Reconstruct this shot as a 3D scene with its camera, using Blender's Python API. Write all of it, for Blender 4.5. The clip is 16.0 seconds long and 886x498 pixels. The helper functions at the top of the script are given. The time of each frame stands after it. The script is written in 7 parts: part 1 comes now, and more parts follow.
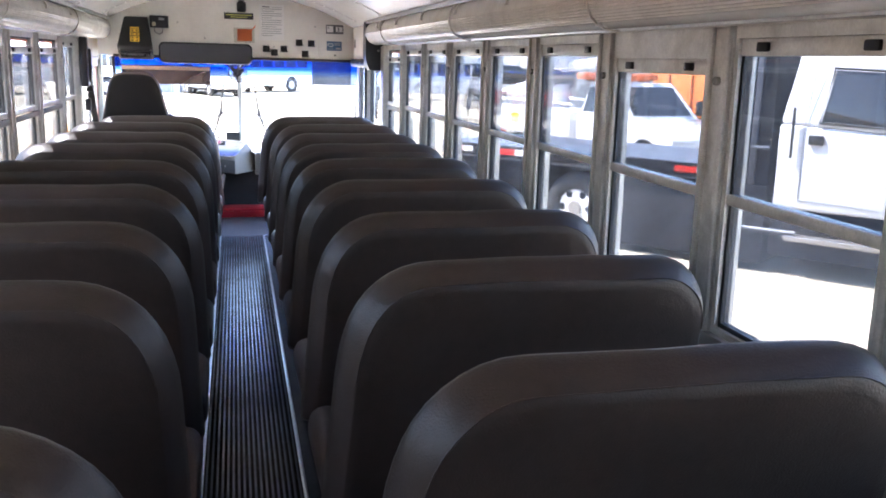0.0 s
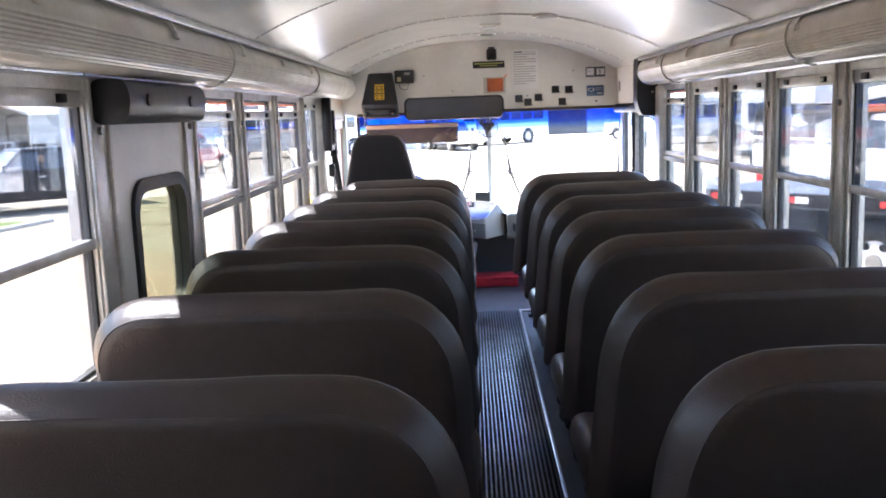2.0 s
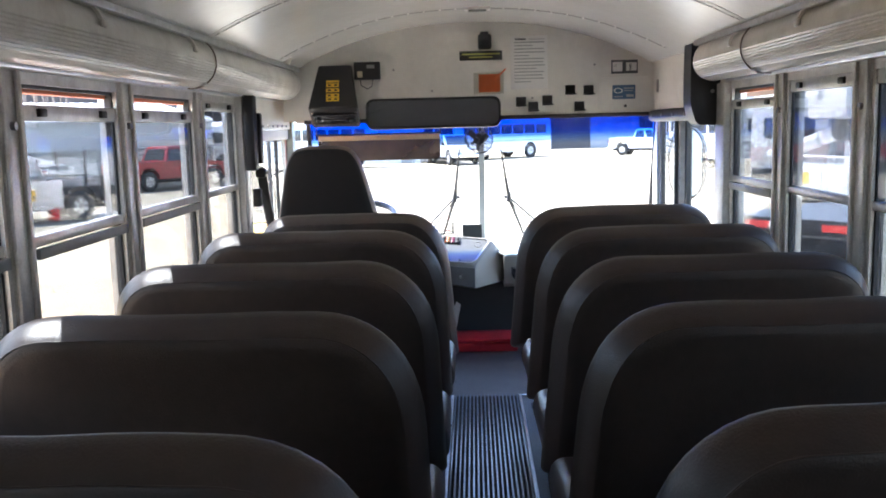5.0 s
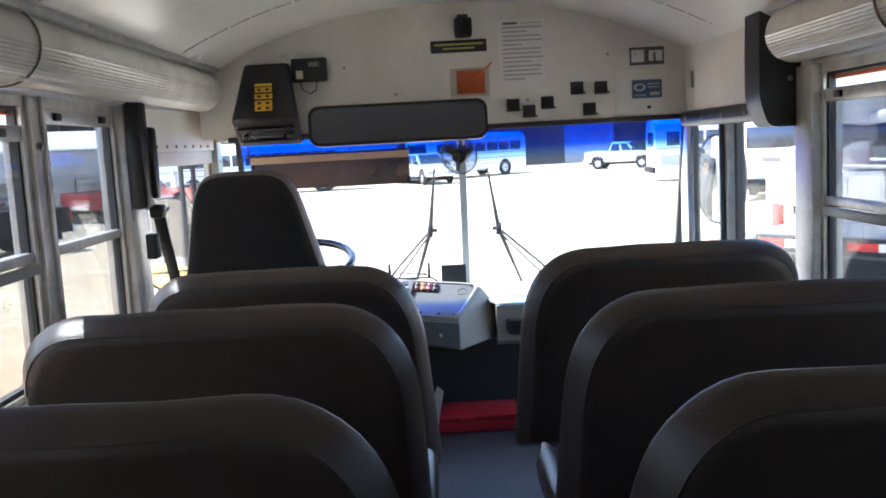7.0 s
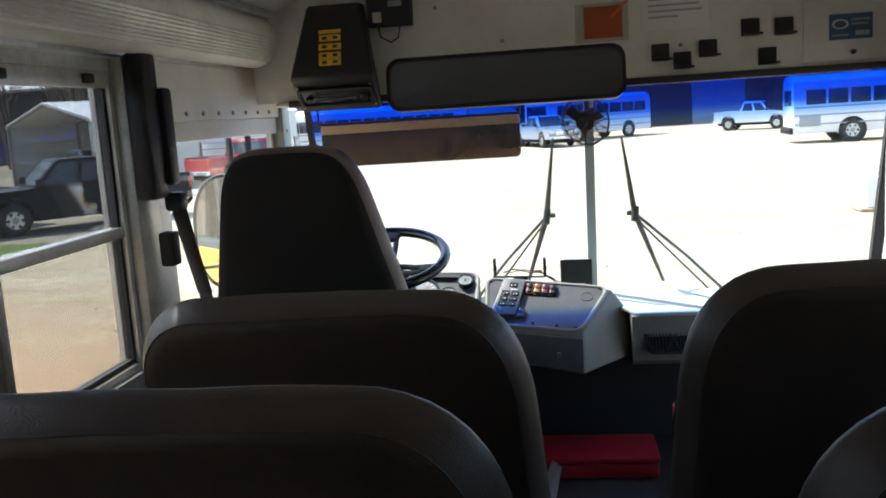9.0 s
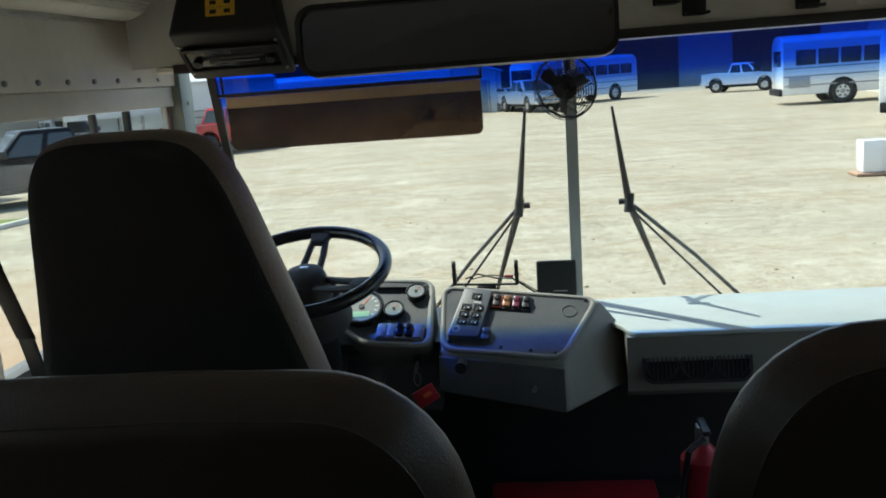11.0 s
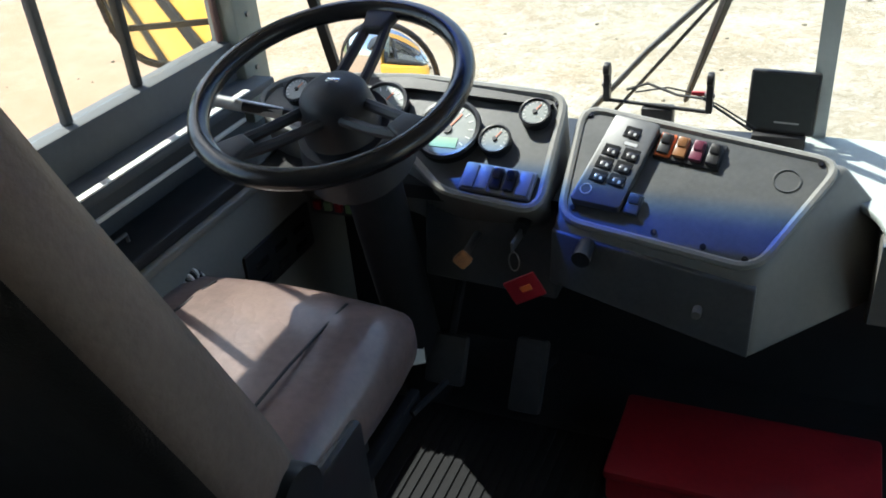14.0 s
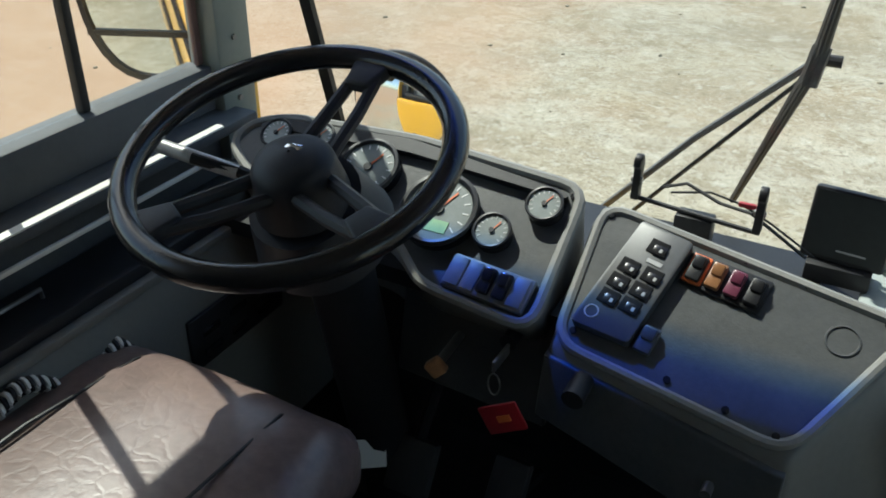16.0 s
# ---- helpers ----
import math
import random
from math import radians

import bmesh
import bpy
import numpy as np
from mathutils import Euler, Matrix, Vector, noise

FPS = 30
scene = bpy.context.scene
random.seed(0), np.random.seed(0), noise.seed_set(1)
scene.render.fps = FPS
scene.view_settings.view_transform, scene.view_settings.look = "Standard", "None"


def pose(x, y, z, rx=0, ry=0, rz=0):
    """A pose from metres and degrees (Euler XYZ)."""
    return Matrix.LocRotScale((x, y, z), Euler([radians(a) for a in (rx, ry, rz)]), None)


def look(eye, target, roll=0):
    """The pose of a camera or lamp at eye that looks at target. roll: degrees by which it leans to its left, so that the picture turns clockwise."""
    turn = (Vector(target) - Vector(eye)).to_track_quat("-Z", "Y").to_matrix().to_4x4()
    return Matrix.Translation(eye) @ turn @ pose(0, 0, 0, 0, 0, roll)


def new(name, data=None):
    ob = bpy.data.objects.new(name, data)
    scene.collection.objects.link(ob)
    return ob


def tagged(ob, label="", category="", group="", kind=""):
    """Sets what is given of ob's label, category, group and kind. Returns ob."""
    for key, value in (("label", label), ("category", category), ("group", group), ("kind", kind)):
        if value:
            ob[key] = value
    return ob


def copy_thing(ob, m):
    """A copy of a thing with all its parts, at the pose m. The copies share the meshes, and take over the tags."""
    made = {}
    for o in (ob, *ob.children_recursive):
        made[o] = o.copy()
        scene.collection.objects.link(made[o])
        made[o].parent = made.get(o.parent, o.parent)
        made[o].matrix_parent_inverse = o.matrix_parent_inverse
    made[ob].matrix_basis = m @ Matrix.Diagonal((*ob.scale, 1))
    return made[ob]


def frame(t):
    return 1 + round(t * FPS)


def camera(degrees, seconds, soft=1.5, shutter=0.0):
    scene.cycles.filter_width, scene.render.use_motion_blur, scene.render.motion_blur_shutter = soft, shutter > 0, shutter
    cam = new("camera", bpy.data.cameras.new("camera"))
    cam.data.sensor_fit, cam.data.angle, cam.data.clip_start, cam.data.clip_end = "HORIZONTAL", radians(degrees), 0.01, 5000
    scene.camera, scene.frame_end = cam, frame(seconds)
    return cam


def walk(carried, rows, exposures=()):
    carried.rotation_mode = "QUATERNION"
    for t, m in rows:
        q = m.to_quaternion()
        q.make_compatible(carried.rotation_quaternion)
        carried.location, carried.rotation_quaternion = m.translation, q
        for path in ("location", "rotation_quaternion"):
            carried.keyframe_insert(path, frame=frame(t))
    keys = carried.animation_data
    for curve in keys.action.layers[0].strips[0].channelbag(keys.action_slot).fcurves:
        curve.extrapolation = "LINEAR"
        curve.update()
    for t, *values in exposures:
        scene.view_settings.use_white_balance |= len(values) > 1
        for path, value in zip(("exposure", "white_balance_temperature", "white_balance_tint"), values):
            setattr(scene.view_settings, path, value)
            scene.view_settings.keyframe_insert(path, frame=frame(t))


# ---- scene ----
cam = camera(53.0, 16.0, soft=1.8)
PATH = [
    (0, (-0.088, 0.31, 1.431), (0.384, 2.21, 1.018), 1.5),
    (0.5, (-0.153, 0.528, 1.42), (0.147, 2.47, 1.049), -1.1),
    (1, (-0.185, 0.799, 1.401), (-0.006, 2.753, 1.015), -1.2),
    (1.5, (-0.156, 1.083, 1.425), (-0.172, 3.051, 1.068), -0.8),
    (2, (-0.178, 1.364, 1.416), (-0.226, 3.34, 1.112), -2.1),
    (2.5, (-0.143, 1.637, 1.409), (-0.152, 3.613, 1.105), -3.1),
    (3, (-0.068, 1.934, 1.415), (-0.051, 3.913, 1.128), -2.5),
    (3.5, (-0.096, 2.232, 1.401), (-0.072, 4.221, 1.193), -1.7),
    (4, (-0.094, 2.598, 1.39), (-0.099, 4.585, 1.156), -1.9),
    (4.2, (-0.074, 2.709, 1.395), (-0.094, 4.693, 1.14), -1.9),
    (6.3, (-0.055, 3.993, 1.33), (-0.116, 5.972, 1.049), -1.3),
    (6.5, (-0.08, 4.12, 1.337), (-0.093, 6.102, 1.067), -1.6),
    (7, (-0.069, 4.423, 1.348), (-0.064, 6.409, 1.113), -3.1),
    (7.5, (-0.047, 4.688, 1.355), (-0.216, 6.663, 1.084), -5.3),
    (8, (-0.053, 4.891, 1.333), (-0.307, 6.85, 1.024), -6.6),
    (8.5, (-0.099, 5.135, 1.345), (-0.335, 7.1, 1.056), -4.6),
    (9, (-0.063, 5.351, 1.35), (-0.328, 7.31, 1.048), -3.7),
    (9.5, (-0.019, 5.515, 1.361), (-0.273, 7.47, 1.027), -4.4),
    (11.8, (-0.031, 6.562, 1.333), (-0.27, 8.498, 0.888), -4.4),
    (12, (-0.038, 6.694, 1.345), (-0.321, 8.619, 0.881), -4.8),
    (12.5, (-0.047, 6.925, 1.36), (-0.496, 8.822, 0.911), -5.3),
    (13, (0.016, 7.147, 1.404), (-0.638, 8.964, 0.883), -6.2),
    (13.5, (0.043, 7.239, 1.374), (-0.645, 8.916, 0.53), -6.1),
    (14, (0.053, 7.204, 1.356), (-0.681, 8.76, 0.337), -5.4),
    (14.5, (0.07, 7.199, 1.343), (-0.7, 8.778, 0.387), -6.3),
    (15, (0.071, 7.28, 1.351), (-0.61, 8.974, 0.534), -5.5),
    (15.5, (0.024, 7.442, 1.351), (-0.627, 9.141, 0.52), -3.8),
    (16, (0.004, 7.551, 1.354), (-0.809, 9.066, 0.333), 0.5),
]
EXPOSURES = [(0, 3.95, 5900, 19), (0.5, 4.3, 5980, 20), (1, 3.75, 5980, 20), (1.5, 4.0, 5980, 20), (2, 3.85, 5980, 19), (2.5, 3.7, 5980, 17), (3, 3.55, 5980, 16), (3.5, 3.65, 5980, 16), (4.2, 3.4, 5980, 15), (6.5, 3.1, 5850, 13), (7.5, 2.6, 5900, 13), (8.5, 2.15, 6100, 9), (9, 1.85, 6250, 7), (9.5, 1.55, 6300, 4), (12, 0.88, 6450, -4), (12.5, 0.95, 6430, -2), (13, 1.15, 6400, 0), (13.5, 1.0, 6400, 1), (14.2, 1.65, 6450, 4), (15, 1.5, 6500, 2), (15.5, 0.85, 6450, -1), (16, 0.8, 6450, 0)]
walk(cam, [(t, look(eye, target, roll)) for t, eye, target, roll in PATH], EXPOSURES)

# ---- world and sun ----
SUN_EL, SUN_AZ = 56.0, -66.0
world = bpy.data.worlds.new("world")
scene.world = world
world.use_nodes = True
wn = world.node_tree.nodes
sky = wn.new("ShaderNodeTexSky")
sky.sky_type = "NISHITA"
sky.sun_disc = False
sky.sun_elevation, sky.sun_rotation = radians(SUN_EL), radians(SUN_AZ)
sky.air_density, sky.dust_density, sky.ozone_density = 1.0, 1.2, 1.0
world.node_tree.links.new(sky.outputs[0], wn["Background"].inputs[0])
wn["Background"].inputs[1].default_value = 0.15
sun_data = bpy.data.lights.new("sun", "SUN")
sun_data.energy, sun_data.angle, sun_data.color = 3.6, radians(0.6), (1.0, 0.975, 0.92)
sun = new("sun", sun_data)
sun_dir = Vector((math.sin(radians(SUN_AZ)) * math.cos(radians(SUN_EL)), math.cos(radians(SUN_AZ)) * math.cos(radians(SUN_EL)), math.sin(radians(SUN_EL))))
sun.matrix_world = look(sun_dir * 50, (0, 0, 0))


# ---- materials ----
def mat(name, color, rough=0.5, metal=0.0, vary=0.15, scale=8.0, bump=0.0, bump_scale=60.0, spec=0.5, dirt=None, dirt_amount=0.3, dirt_scale=2.5, coat=0.0):
    """A surface with mottling at two scales, an optional dirt colour and fine relief."""
    m = bpy.data.materials.new(name)
    m.use_nodes = True
    nt = m.node_tree
    N, L = nt.nodes, nt.links
    b = N["Principled BSDF"]
    tc = N.new("ShaderNodeTexCoord")
    big = N.new("ShaderNodeTexNoise")
    big.inputs["Scale"].default_value, big.inputs["Detail"].default_value = scale, 6
    fine = N.new("ShaderNodeTexNoise")
    fine.inputs["Scale"].default_value, fine.inputs["Detail"].default_value = scale * 9, 4
    for n in (big, fine):
        L.new(tc.outputs["Object"], n.inputs["Vector"])
    mix = N.new("ShaderNodeMix")
    mix.data_type = "FLOAT"
    mix.inputs[0].default_value = 0.4
    L.new(big.outputs["Fac"], mix.inputs[2])
    L.new(fine.outputs["Fac"], mix.inputs[3])
    ramp = N.new("ShaderNodeValToRGB")
    lo = [max(0, c * (1 - vary)) for c in color[:3]]
    hi = [min(1, c * (1 + vary)) for c in color[:3]]
    ramp.color_ramp.elements[0].color, ramp.color_ramp.elements[0].position = (*lo, 1), 0.3
    ramp.color_ramp.elements[1].color, ramp.color_ramp.elements[1].position = (*hi, 1), 0.7
    L.new(mix.outputs[0], ramp.inputs[0])
    out = ramp.outputs[0]
    if dirt:
        dn = N.new("ShaderNodeTexNoise")
        dn.inputs["Scale"].default_value, dn.inputs["Detail"].default_value = dirt_scale, 8
        dn.inputs["Roughness"].default_value = 0.65
        L.new(tc.outputs["Object"], dn.inputs["Vector"])
        dr = N.new("ShaderNodeValToRGB")
        dr.color_ramp.elements[0].position, dr.color_ramp.elements[1].position = 0.48, 0.72
        dr.color_ramp.elements[1].color = (dirt_amount, dirt_amount, dirt_amount, 1)
        L.new(dn.outputs["Fac"], dr.inputs[0])
        dm = N.new("ShaderNodeMix")
        dm.data_type = "RGBA"
        L.new(dr.outputs[0], dm.inputs[0])
        L.new(out, dm.inputs[6])
        dm.inputs[7].default_value = (*dirt, 1)
        out = dm.outputs[2]
    L.new(out, b.inputs["Base Color"])
    rr = N.new("ShaderNodeMapRange")
    rr.inputs[3].default_value, rr.inputs[4].default_value = max(0.02, rough * 0.8), min(1, rough * 1.2)
    L.new(big.outputs["Fac"], rr.inputs[0])
    L.new(rr.outputs[0], b.inputs["Roughness"])
    b.inputs["Metallic"].default_value = metal
    b.inputs["Specular IOR Level"].default_value = spec
    b.inputs["Coat Weight"].default_value = coat
    b.inputs["Coat Roughness"].default_value = 0.08
    if bump:
        bn = N.new("ShaderNodeTexNoise")
        bn.inputs["Scale"].default_value, bn.inputs["Detail"].default_value = bump_scale, 5
        L.new(tc.outputs["Object"], bn.inputs["Vector"])
        bp = N.new("ShaderNodeBump")
        bp.inputs["Strength"].default_value, bp.inputs["Distance"].default_value = bump, 0.01
        L.new(bn.outputs["Fac"], bp.inputs["Height"])
        L.new(bp.outputs[0], b.inputs["Normal"])
    return m


def glass(name, tint=(0.93, 0.95, 0.95), gloss=1.0, rough=0.0):
    m = bpy.data.materials.new(name)
    m.use_nodes = True
    nt = m.node_tree
    N, L = nt.nodes, nt.links
    N.remove(N["Principled BSDF"])
    tr = N.new("ShaderNodeBsdfTransparent")
    tr.inputs[0].default_value = (*tint, 1)
    gl = N.new("ShaderNodeBsdfGlossy")
    gl.inputs["Roughness"].default_value = rough
    fr = N.new("ShaderNodeLayerWeight")
    fr.inputs[0].default_value = 0.5
    pw = N.new("ShaderNodeMath")
    pw.operation = "POWER"
    pw.inputs[1].default_value = 4.0
    L.new(fr.outputs["Facing"], pw.inputs[0])
    sc = N.new("ShaderNodeMath")
    sc.operation = "MULTIPLY_ADD"
    sc.inputs[1].default_value, sc.inputs[2].default_value = 0.45 * gloss, 0.02 * gloss
    mx = N.new("ShaderNodeMixShader")
    L.new(pw.outputs[0], sc.inputs[0])
    L.new(sc.outputs[0], mx.inputs[0])
    L.new(tr.outputs[0], mx.inputs[1])
    L.new(gl.outputs[0], mx.inputs[2])
    L.new(mx.outputs[0], N["Material Output"].inputs[0])
    return m


def dusty_glass(name, tint, dust, amount, gloss=1.0):
    """Glass with a thin uneven film of dust."""
    m = glass(name, tint, gloss)
    nt = m.node_tree
    N, L = nt.nodes, nt.links
    out = N["Material Output"]
    base = out.inputs[0].links[0].from_socket
    df = N.new("ShaderNodeBsdfDiffuse")
    df.inputs[0].default_value = (*dust, 1)
    tc = N.new("ShaderNodeTexCoord")
    no = N.new("ShaderNodeTexNoise")
    no.inputs["Scale"].default_value, no.inputs["Detail"].default_value = 3.0, 7
    L.new(tc.outputs["Object"], no.inputs["Vector"])
    mr = N.new("ShaderNodeMapRange")
    mr.inputs[1].default_value, mr.inputs[2].default_value = 0.3, 0.75
    mr.inputs[3].default_value, mr.inputs[4].default_value = amount * 0.3, amount * 1.7
    L.new(no.outputs["Fac"], mr.inputs[0])
    mx = N.new("ShaderNodeMixShader")
    L.new(mr.outputs[0], mx.inputs[0])
    tl = N.new("ShaderNodeBsdfTranslucent")
    tl.inputs[0].default_value = (*dust, 1)
    film = N.new("ShaderNodeMixShader")
    film.inputs[0].default_value = 0.6
    L.new(df.outputs[0], film.inputs[1])
    L.new(tl.outputs[0], film.inputs[2])
    L.new(base, mx.inputs[1])
    L.new(film.outputs[0], mx.inputs[2])
    L.new(mx.outputs[0], out.inputs[0])
    return m


def windshield_glass():
    """Clear glass with the graded blue shade band along its top."""
    m = glass("windshield_glass", (0.98, 0.985, 0.98))
    nt = m.node_tree
    N, L = nt.nodes, nt.links
    tr = [n for n in N if n.type == "BSDF_TRANSPARENT"][0]
    tc = N.new("ShaderNodeTexCoord")
    sp = N.new("ShaderNodeSeparateXYZ")
    L.new(tc.outputs["Object"], sp.inputs[0])
    mr = N.new("ShaderNodeMapRange")
    mr.inputs[1].default_value, mr.inputs[2].default_value = 1.18, 1.40
    L.new(sp.outputs[2], mr.inputs[0])
    rp = N.new("ShaderNodeValToRGB")
    e = rp.color_ramp.elements
    e[0].color, e[0].position = (0.98, 0.985, 0.98, 1), 0.29
    e[1].color, e[1].position = (0.045, 0.20, 0.72, 1), 0.90
    for place, colour in ((0.48, (0.50, 0.69, 0.99, 1)), (0.63, (0.13, 0.32, 0.94, 1))):
        k = e.new(place)
        k.color = colour
    L.new(mr.outputs[0], rp.inputs[0])
    L.new(rp.outputs[0], tr.inputs[0])
    out = N["Material Output"]
    base = out.inputs[0].links[0].from_socket
    # patchy film of smears; its pale colour also stands in for veil and reflections
    film = N.new("ShaderNodeBsdfDiffuse")
    film.inputs[0].default_value = (0.62, 0.60, 0.54, 1)
    no = N.new("ShaderNodeTexNoise")
    no.inputs["Scale"].default_value, no.inputs["Detail"].default_value, no.inputs["Distortion"].default_value = 2.6, 6, 0.8
    L.new(tc.outputs["Object"], no.inputs["Vector"])
    am = N.new("ShaderNodeMapRange")
    am.inputs[1].default_value, am.inputs[2].default_value = 0.35, 0.75
    am.inputs[3].default_value, am.inputs[4].default_value = 0.006, 0.06
    L.new(no.outputs["Fac"], am.inputs[0])
    mx = N.new("ShaderNodeMixShader")
    L.new(am.outputs[0], mx.inputs[0])
    L.new(base, mx.inputs[1])
    L.new(film.outputs[0], mx.inputs[2])
    L.new(mx.outputs[0], out.inputs[0])
    return m


def mirror(name):
    return mat(name, (0.8, 0.82, 0.82), 0.02, 1.0, 0.02)


def creased_leather():
    """Worn brown leather with fine creases running across it."""
    m = mat("worn_brown_leather", (0.165, 0.115, 0.104), 0.31, coat=0.2, vary=0.3, scale=7, dirt=(0.25, 0.18, 0.155), dirt_amount=0.55, dirt_scale=5)
    N, L = m.node_tree.nodes, m.node_tree.links
    tc = N.new("ShaderNodeTexCoord")
    warp = N.new("ShaderNodeTexNoise")
    warp.inputs["Scale"].default_value, warp.inputs["Detail"].default_value = 9.0, 4
    L.new(tc.outputs["Object"], warp.inputs["Vector"])
    add = N.new("ShaderNodeMix")
    add.data_type = "RGBA"
    add.blend_type = "ADD"
    add.inputs[0].default_value = 0.12
    L.new(tc.outputs["Object"], add.inputs[6])
    L.new(warp.outputs["Color"], add.inputs[7])
    vo = N.new("ShaderNodeTexVoronoi")
    vo.feature = "DISTANCE_TO_EDGE"
    vo.inputs["Scale"].default_value = 30.0
    L.new(add.outputs[2], vo.inputs["Vector"])
    ln = N.new("ShaderNodeMapRange")
    ln.inputs[1].default_value, ln.inputs[2].default_value = 0.0, 0.16
    L.new(vo.outputs["Distance"], ln.inputs[0])
    fine = N.new("ShaderNodeTexNoise")
    fine.inputs["Scale"].default_value, fine.inputs["Detail"].default_value = 90.0, 5
    L.new(tc.outputs["Object"], fine.inputs["Vector"])
    sm = N.new("ShaderNodeMath")
    sm.operation = "MULTIPLY_ADD"
    sm.inputs[1].default_value = 0.5
    L.new(fine.outputs["Fac"], sm.inputs[0])
    L.new(ln.outputs[0], sm.inputs[2])
    bp = N.new("ShaderNodeBump")
    bp.inputs["Strength"].default_value, bp.inputs["Distance"].default_value = 0.05, 0.004
    L.new(sm.outputs[0], bp.inputs["Height"])
    L.new(bp.outputs[0], N["Principled BSDF"].inputs["Normal"])
    return m


def yard_ground():
    """Sandy gravel: tan and pale patches, dragged tyre streaks, dark specks, redder clay towards the left side of the yard."""
    m = mat("sandy_gravel", (0.335, 0.30, 0.222), 0.95, vary=0.20, scale=0.9, bump=0.6, bump_scale=7, dirt=(0.275, 0.22, 0.142), dirt_amount=0.72, dirt_scale=0.5, spec=0.1)
    N, L = m.node_tree.nodes, m.node_tree.links
    b = N["Principled BSDF"]
    base = b.inputs["Base Color"].links[0].from_socket
    tc = N.new("ShaderNodeTexCoord")

    def layer(base, fac, colour):
        x = N.new("ShaderNodeMix")
        x.data_type = "RGBA"
        L.new(fac, x.inputs[0])
        L.new(base, x.inputs[6])
        x.inputs[7].default_value = (*(0.74 * v for v in colour), 1)
        return x.outputs[2]

    def ranged(sock, a, b2, c, d):
        r = N.new("ShaderNodeMapRange")
        for i, v in enumerate((a, b2, c, d)):
            r.inputs[i + 1].default_value = v
        L.new(sock, r.inputs[0])
        return r.outputs[0]

    # streaks dragged along the turning line of the vehicles
    for turn, colour, scale, amount in ((38, (0.62, 0.57, 0.46), (0.35, 0.75, 1), 0.55), (-62, (0.36, 0.27, 0.165), (0.30, 0.8, 1), 0.55), (36, (0.30, 0.265, 0.20), (0.13, 1.1, 1), 0.50)):
        mp = N.new("ShaderNodeMapping")
        mp.inputs["Rotation"].default_value = (0, 0, radians(turn))
        mp.inputs["Scale"].default_value = scale
        L.new(tc.outputs["Object"], mp.inputs["Vector"])
        no = N.new("ShaderNodeTexNoise")
        no.inputs["Scale"].default_value, no.inputs["Detail"].default_value, no.inputs["Roughness"].default_value = 1.0, 7, 0.62
        no.inputs["Distortion"].default_value = 0.5
        L.new(mp.outputs[0], no.inputs["Vector"])
        base = layer(base, ranged(no.outputs["Fac"], 0.47, 0.64, 0.0, amount), colour)
    # clods and pebbles
    for scale, thr, colour, amount in ((1.7, 0.52, (0.34, 0.28, 0.19), 0.34), (2.6, 0.54, (0.60, 0.56, 0.45), 0.36), (5.0, 0.54, (0.28, 0.23, 0.15), 0.42), (16.0, 0.58, (0.22, 0.18, 0.12), 0.5), (11.0, 0.57, (0.60, 0.57, 0.48), 0.42), (38.0, 0.56, (0.18, 0.15, 0.10), 0.6), (30.0, 0.57, (0.66, 0.62, 0.52), 0.5)):
        no = N.new("ShaderNodeTexNoise")
        no.inputs["Scale"].default_value, no.inputs["Detail"].default_value, no.inputs["Roughness"].default_value = scale, 5, 0.6
        L.new(tc.outputs["Object"], no.inputs["Vector"])
        base = layer(base, ranged(no.outputs["Fac"], thr, thr + 0.06, 0.0, amount), colour)
    # red clay on the left
    sp = N.new("ShaderNodeSeparateXYZ")
    L.new(tc.outputs["Object"], sp.inputs[0])
    cn = N.new("ShaderNodeTexNoise")
    cn.inputs["Scale"].default_value, cn.inputs["Detail"].default_value = 0.8, 6
    L.new(tc.outputs["Object"], cn.inputs["Vector"])
    ad = N.new("ShaderNodeMath")
    ad.operation = "MULTIPLY_ADD"
    ad.inputs[1].default_value = 5.0
    L.new(cn.outputs["Fac"], ad.inputs[0])
    L.new(sp.outputs[0], ad.inputs[2])
    near = N.new("ShaderNodeMath")
    near.operation = "MULTIPLY"
    L.new(ranged(ad.outputs[0], 0.4, -2.2, 0.0, 0.7), near.inputs[0])
    L.new(ranged(sp.outputs[1], 13.0, 19.0, 1.0, 0.0), near.inputs[1])
    base = layer(base, near.outputs[0], (0.54, 0.33, 0.20))
    L.new(base, b.inputs["Base Color"])
    return m


M_VINYL = mat("seat_vinyl", (0.066, 0.048, 0.039), 0.36, vary=0.2, scale=5, bump=0.16, bump_scale=240, dirt=(0.095, 0.073, 0.060), dirt_amount=0.4)
M_LEATHER = creased_leather()
M_SUEDE = mat("driver_seat_fabric", (0.021, 0.019, 0.0185), 0.85, vary=0.2, scale=20, bump=0.3, bump_scale=300)
M_SIDEVINYL = mat("brown_seat_side_vinyl", (0.155, 0.118, 0.098), 0.5, vary=0.2, scale=10, bump=0.15, bump_scale=120, dirt=(0.14, 0.10, 0.08), dirt_amount=0.4)
M_CEIL = mat("ceiling_paint", (0.85, 0.84, 0.80), 0.19, vary=0.04, scale=3, bump=0.3, bump_scale=2.2, dirt=(0.5, 0.46, 0.38), dirt_amount=0.15, spec=0.6)
M_WHITE = mat("white_panel_paint", (0.78, 0.76, 0.71), 0.4, vary=0.05, scale=4, bump=0.03, bump_scale=40, dirt=(0.42, 0.38, 0.32), dirt_amount=0.3)
M_DARKJOINT = mat("aged_brown_joint", (0.16, 0.12, 0.09), 0.6, vary=0.2)
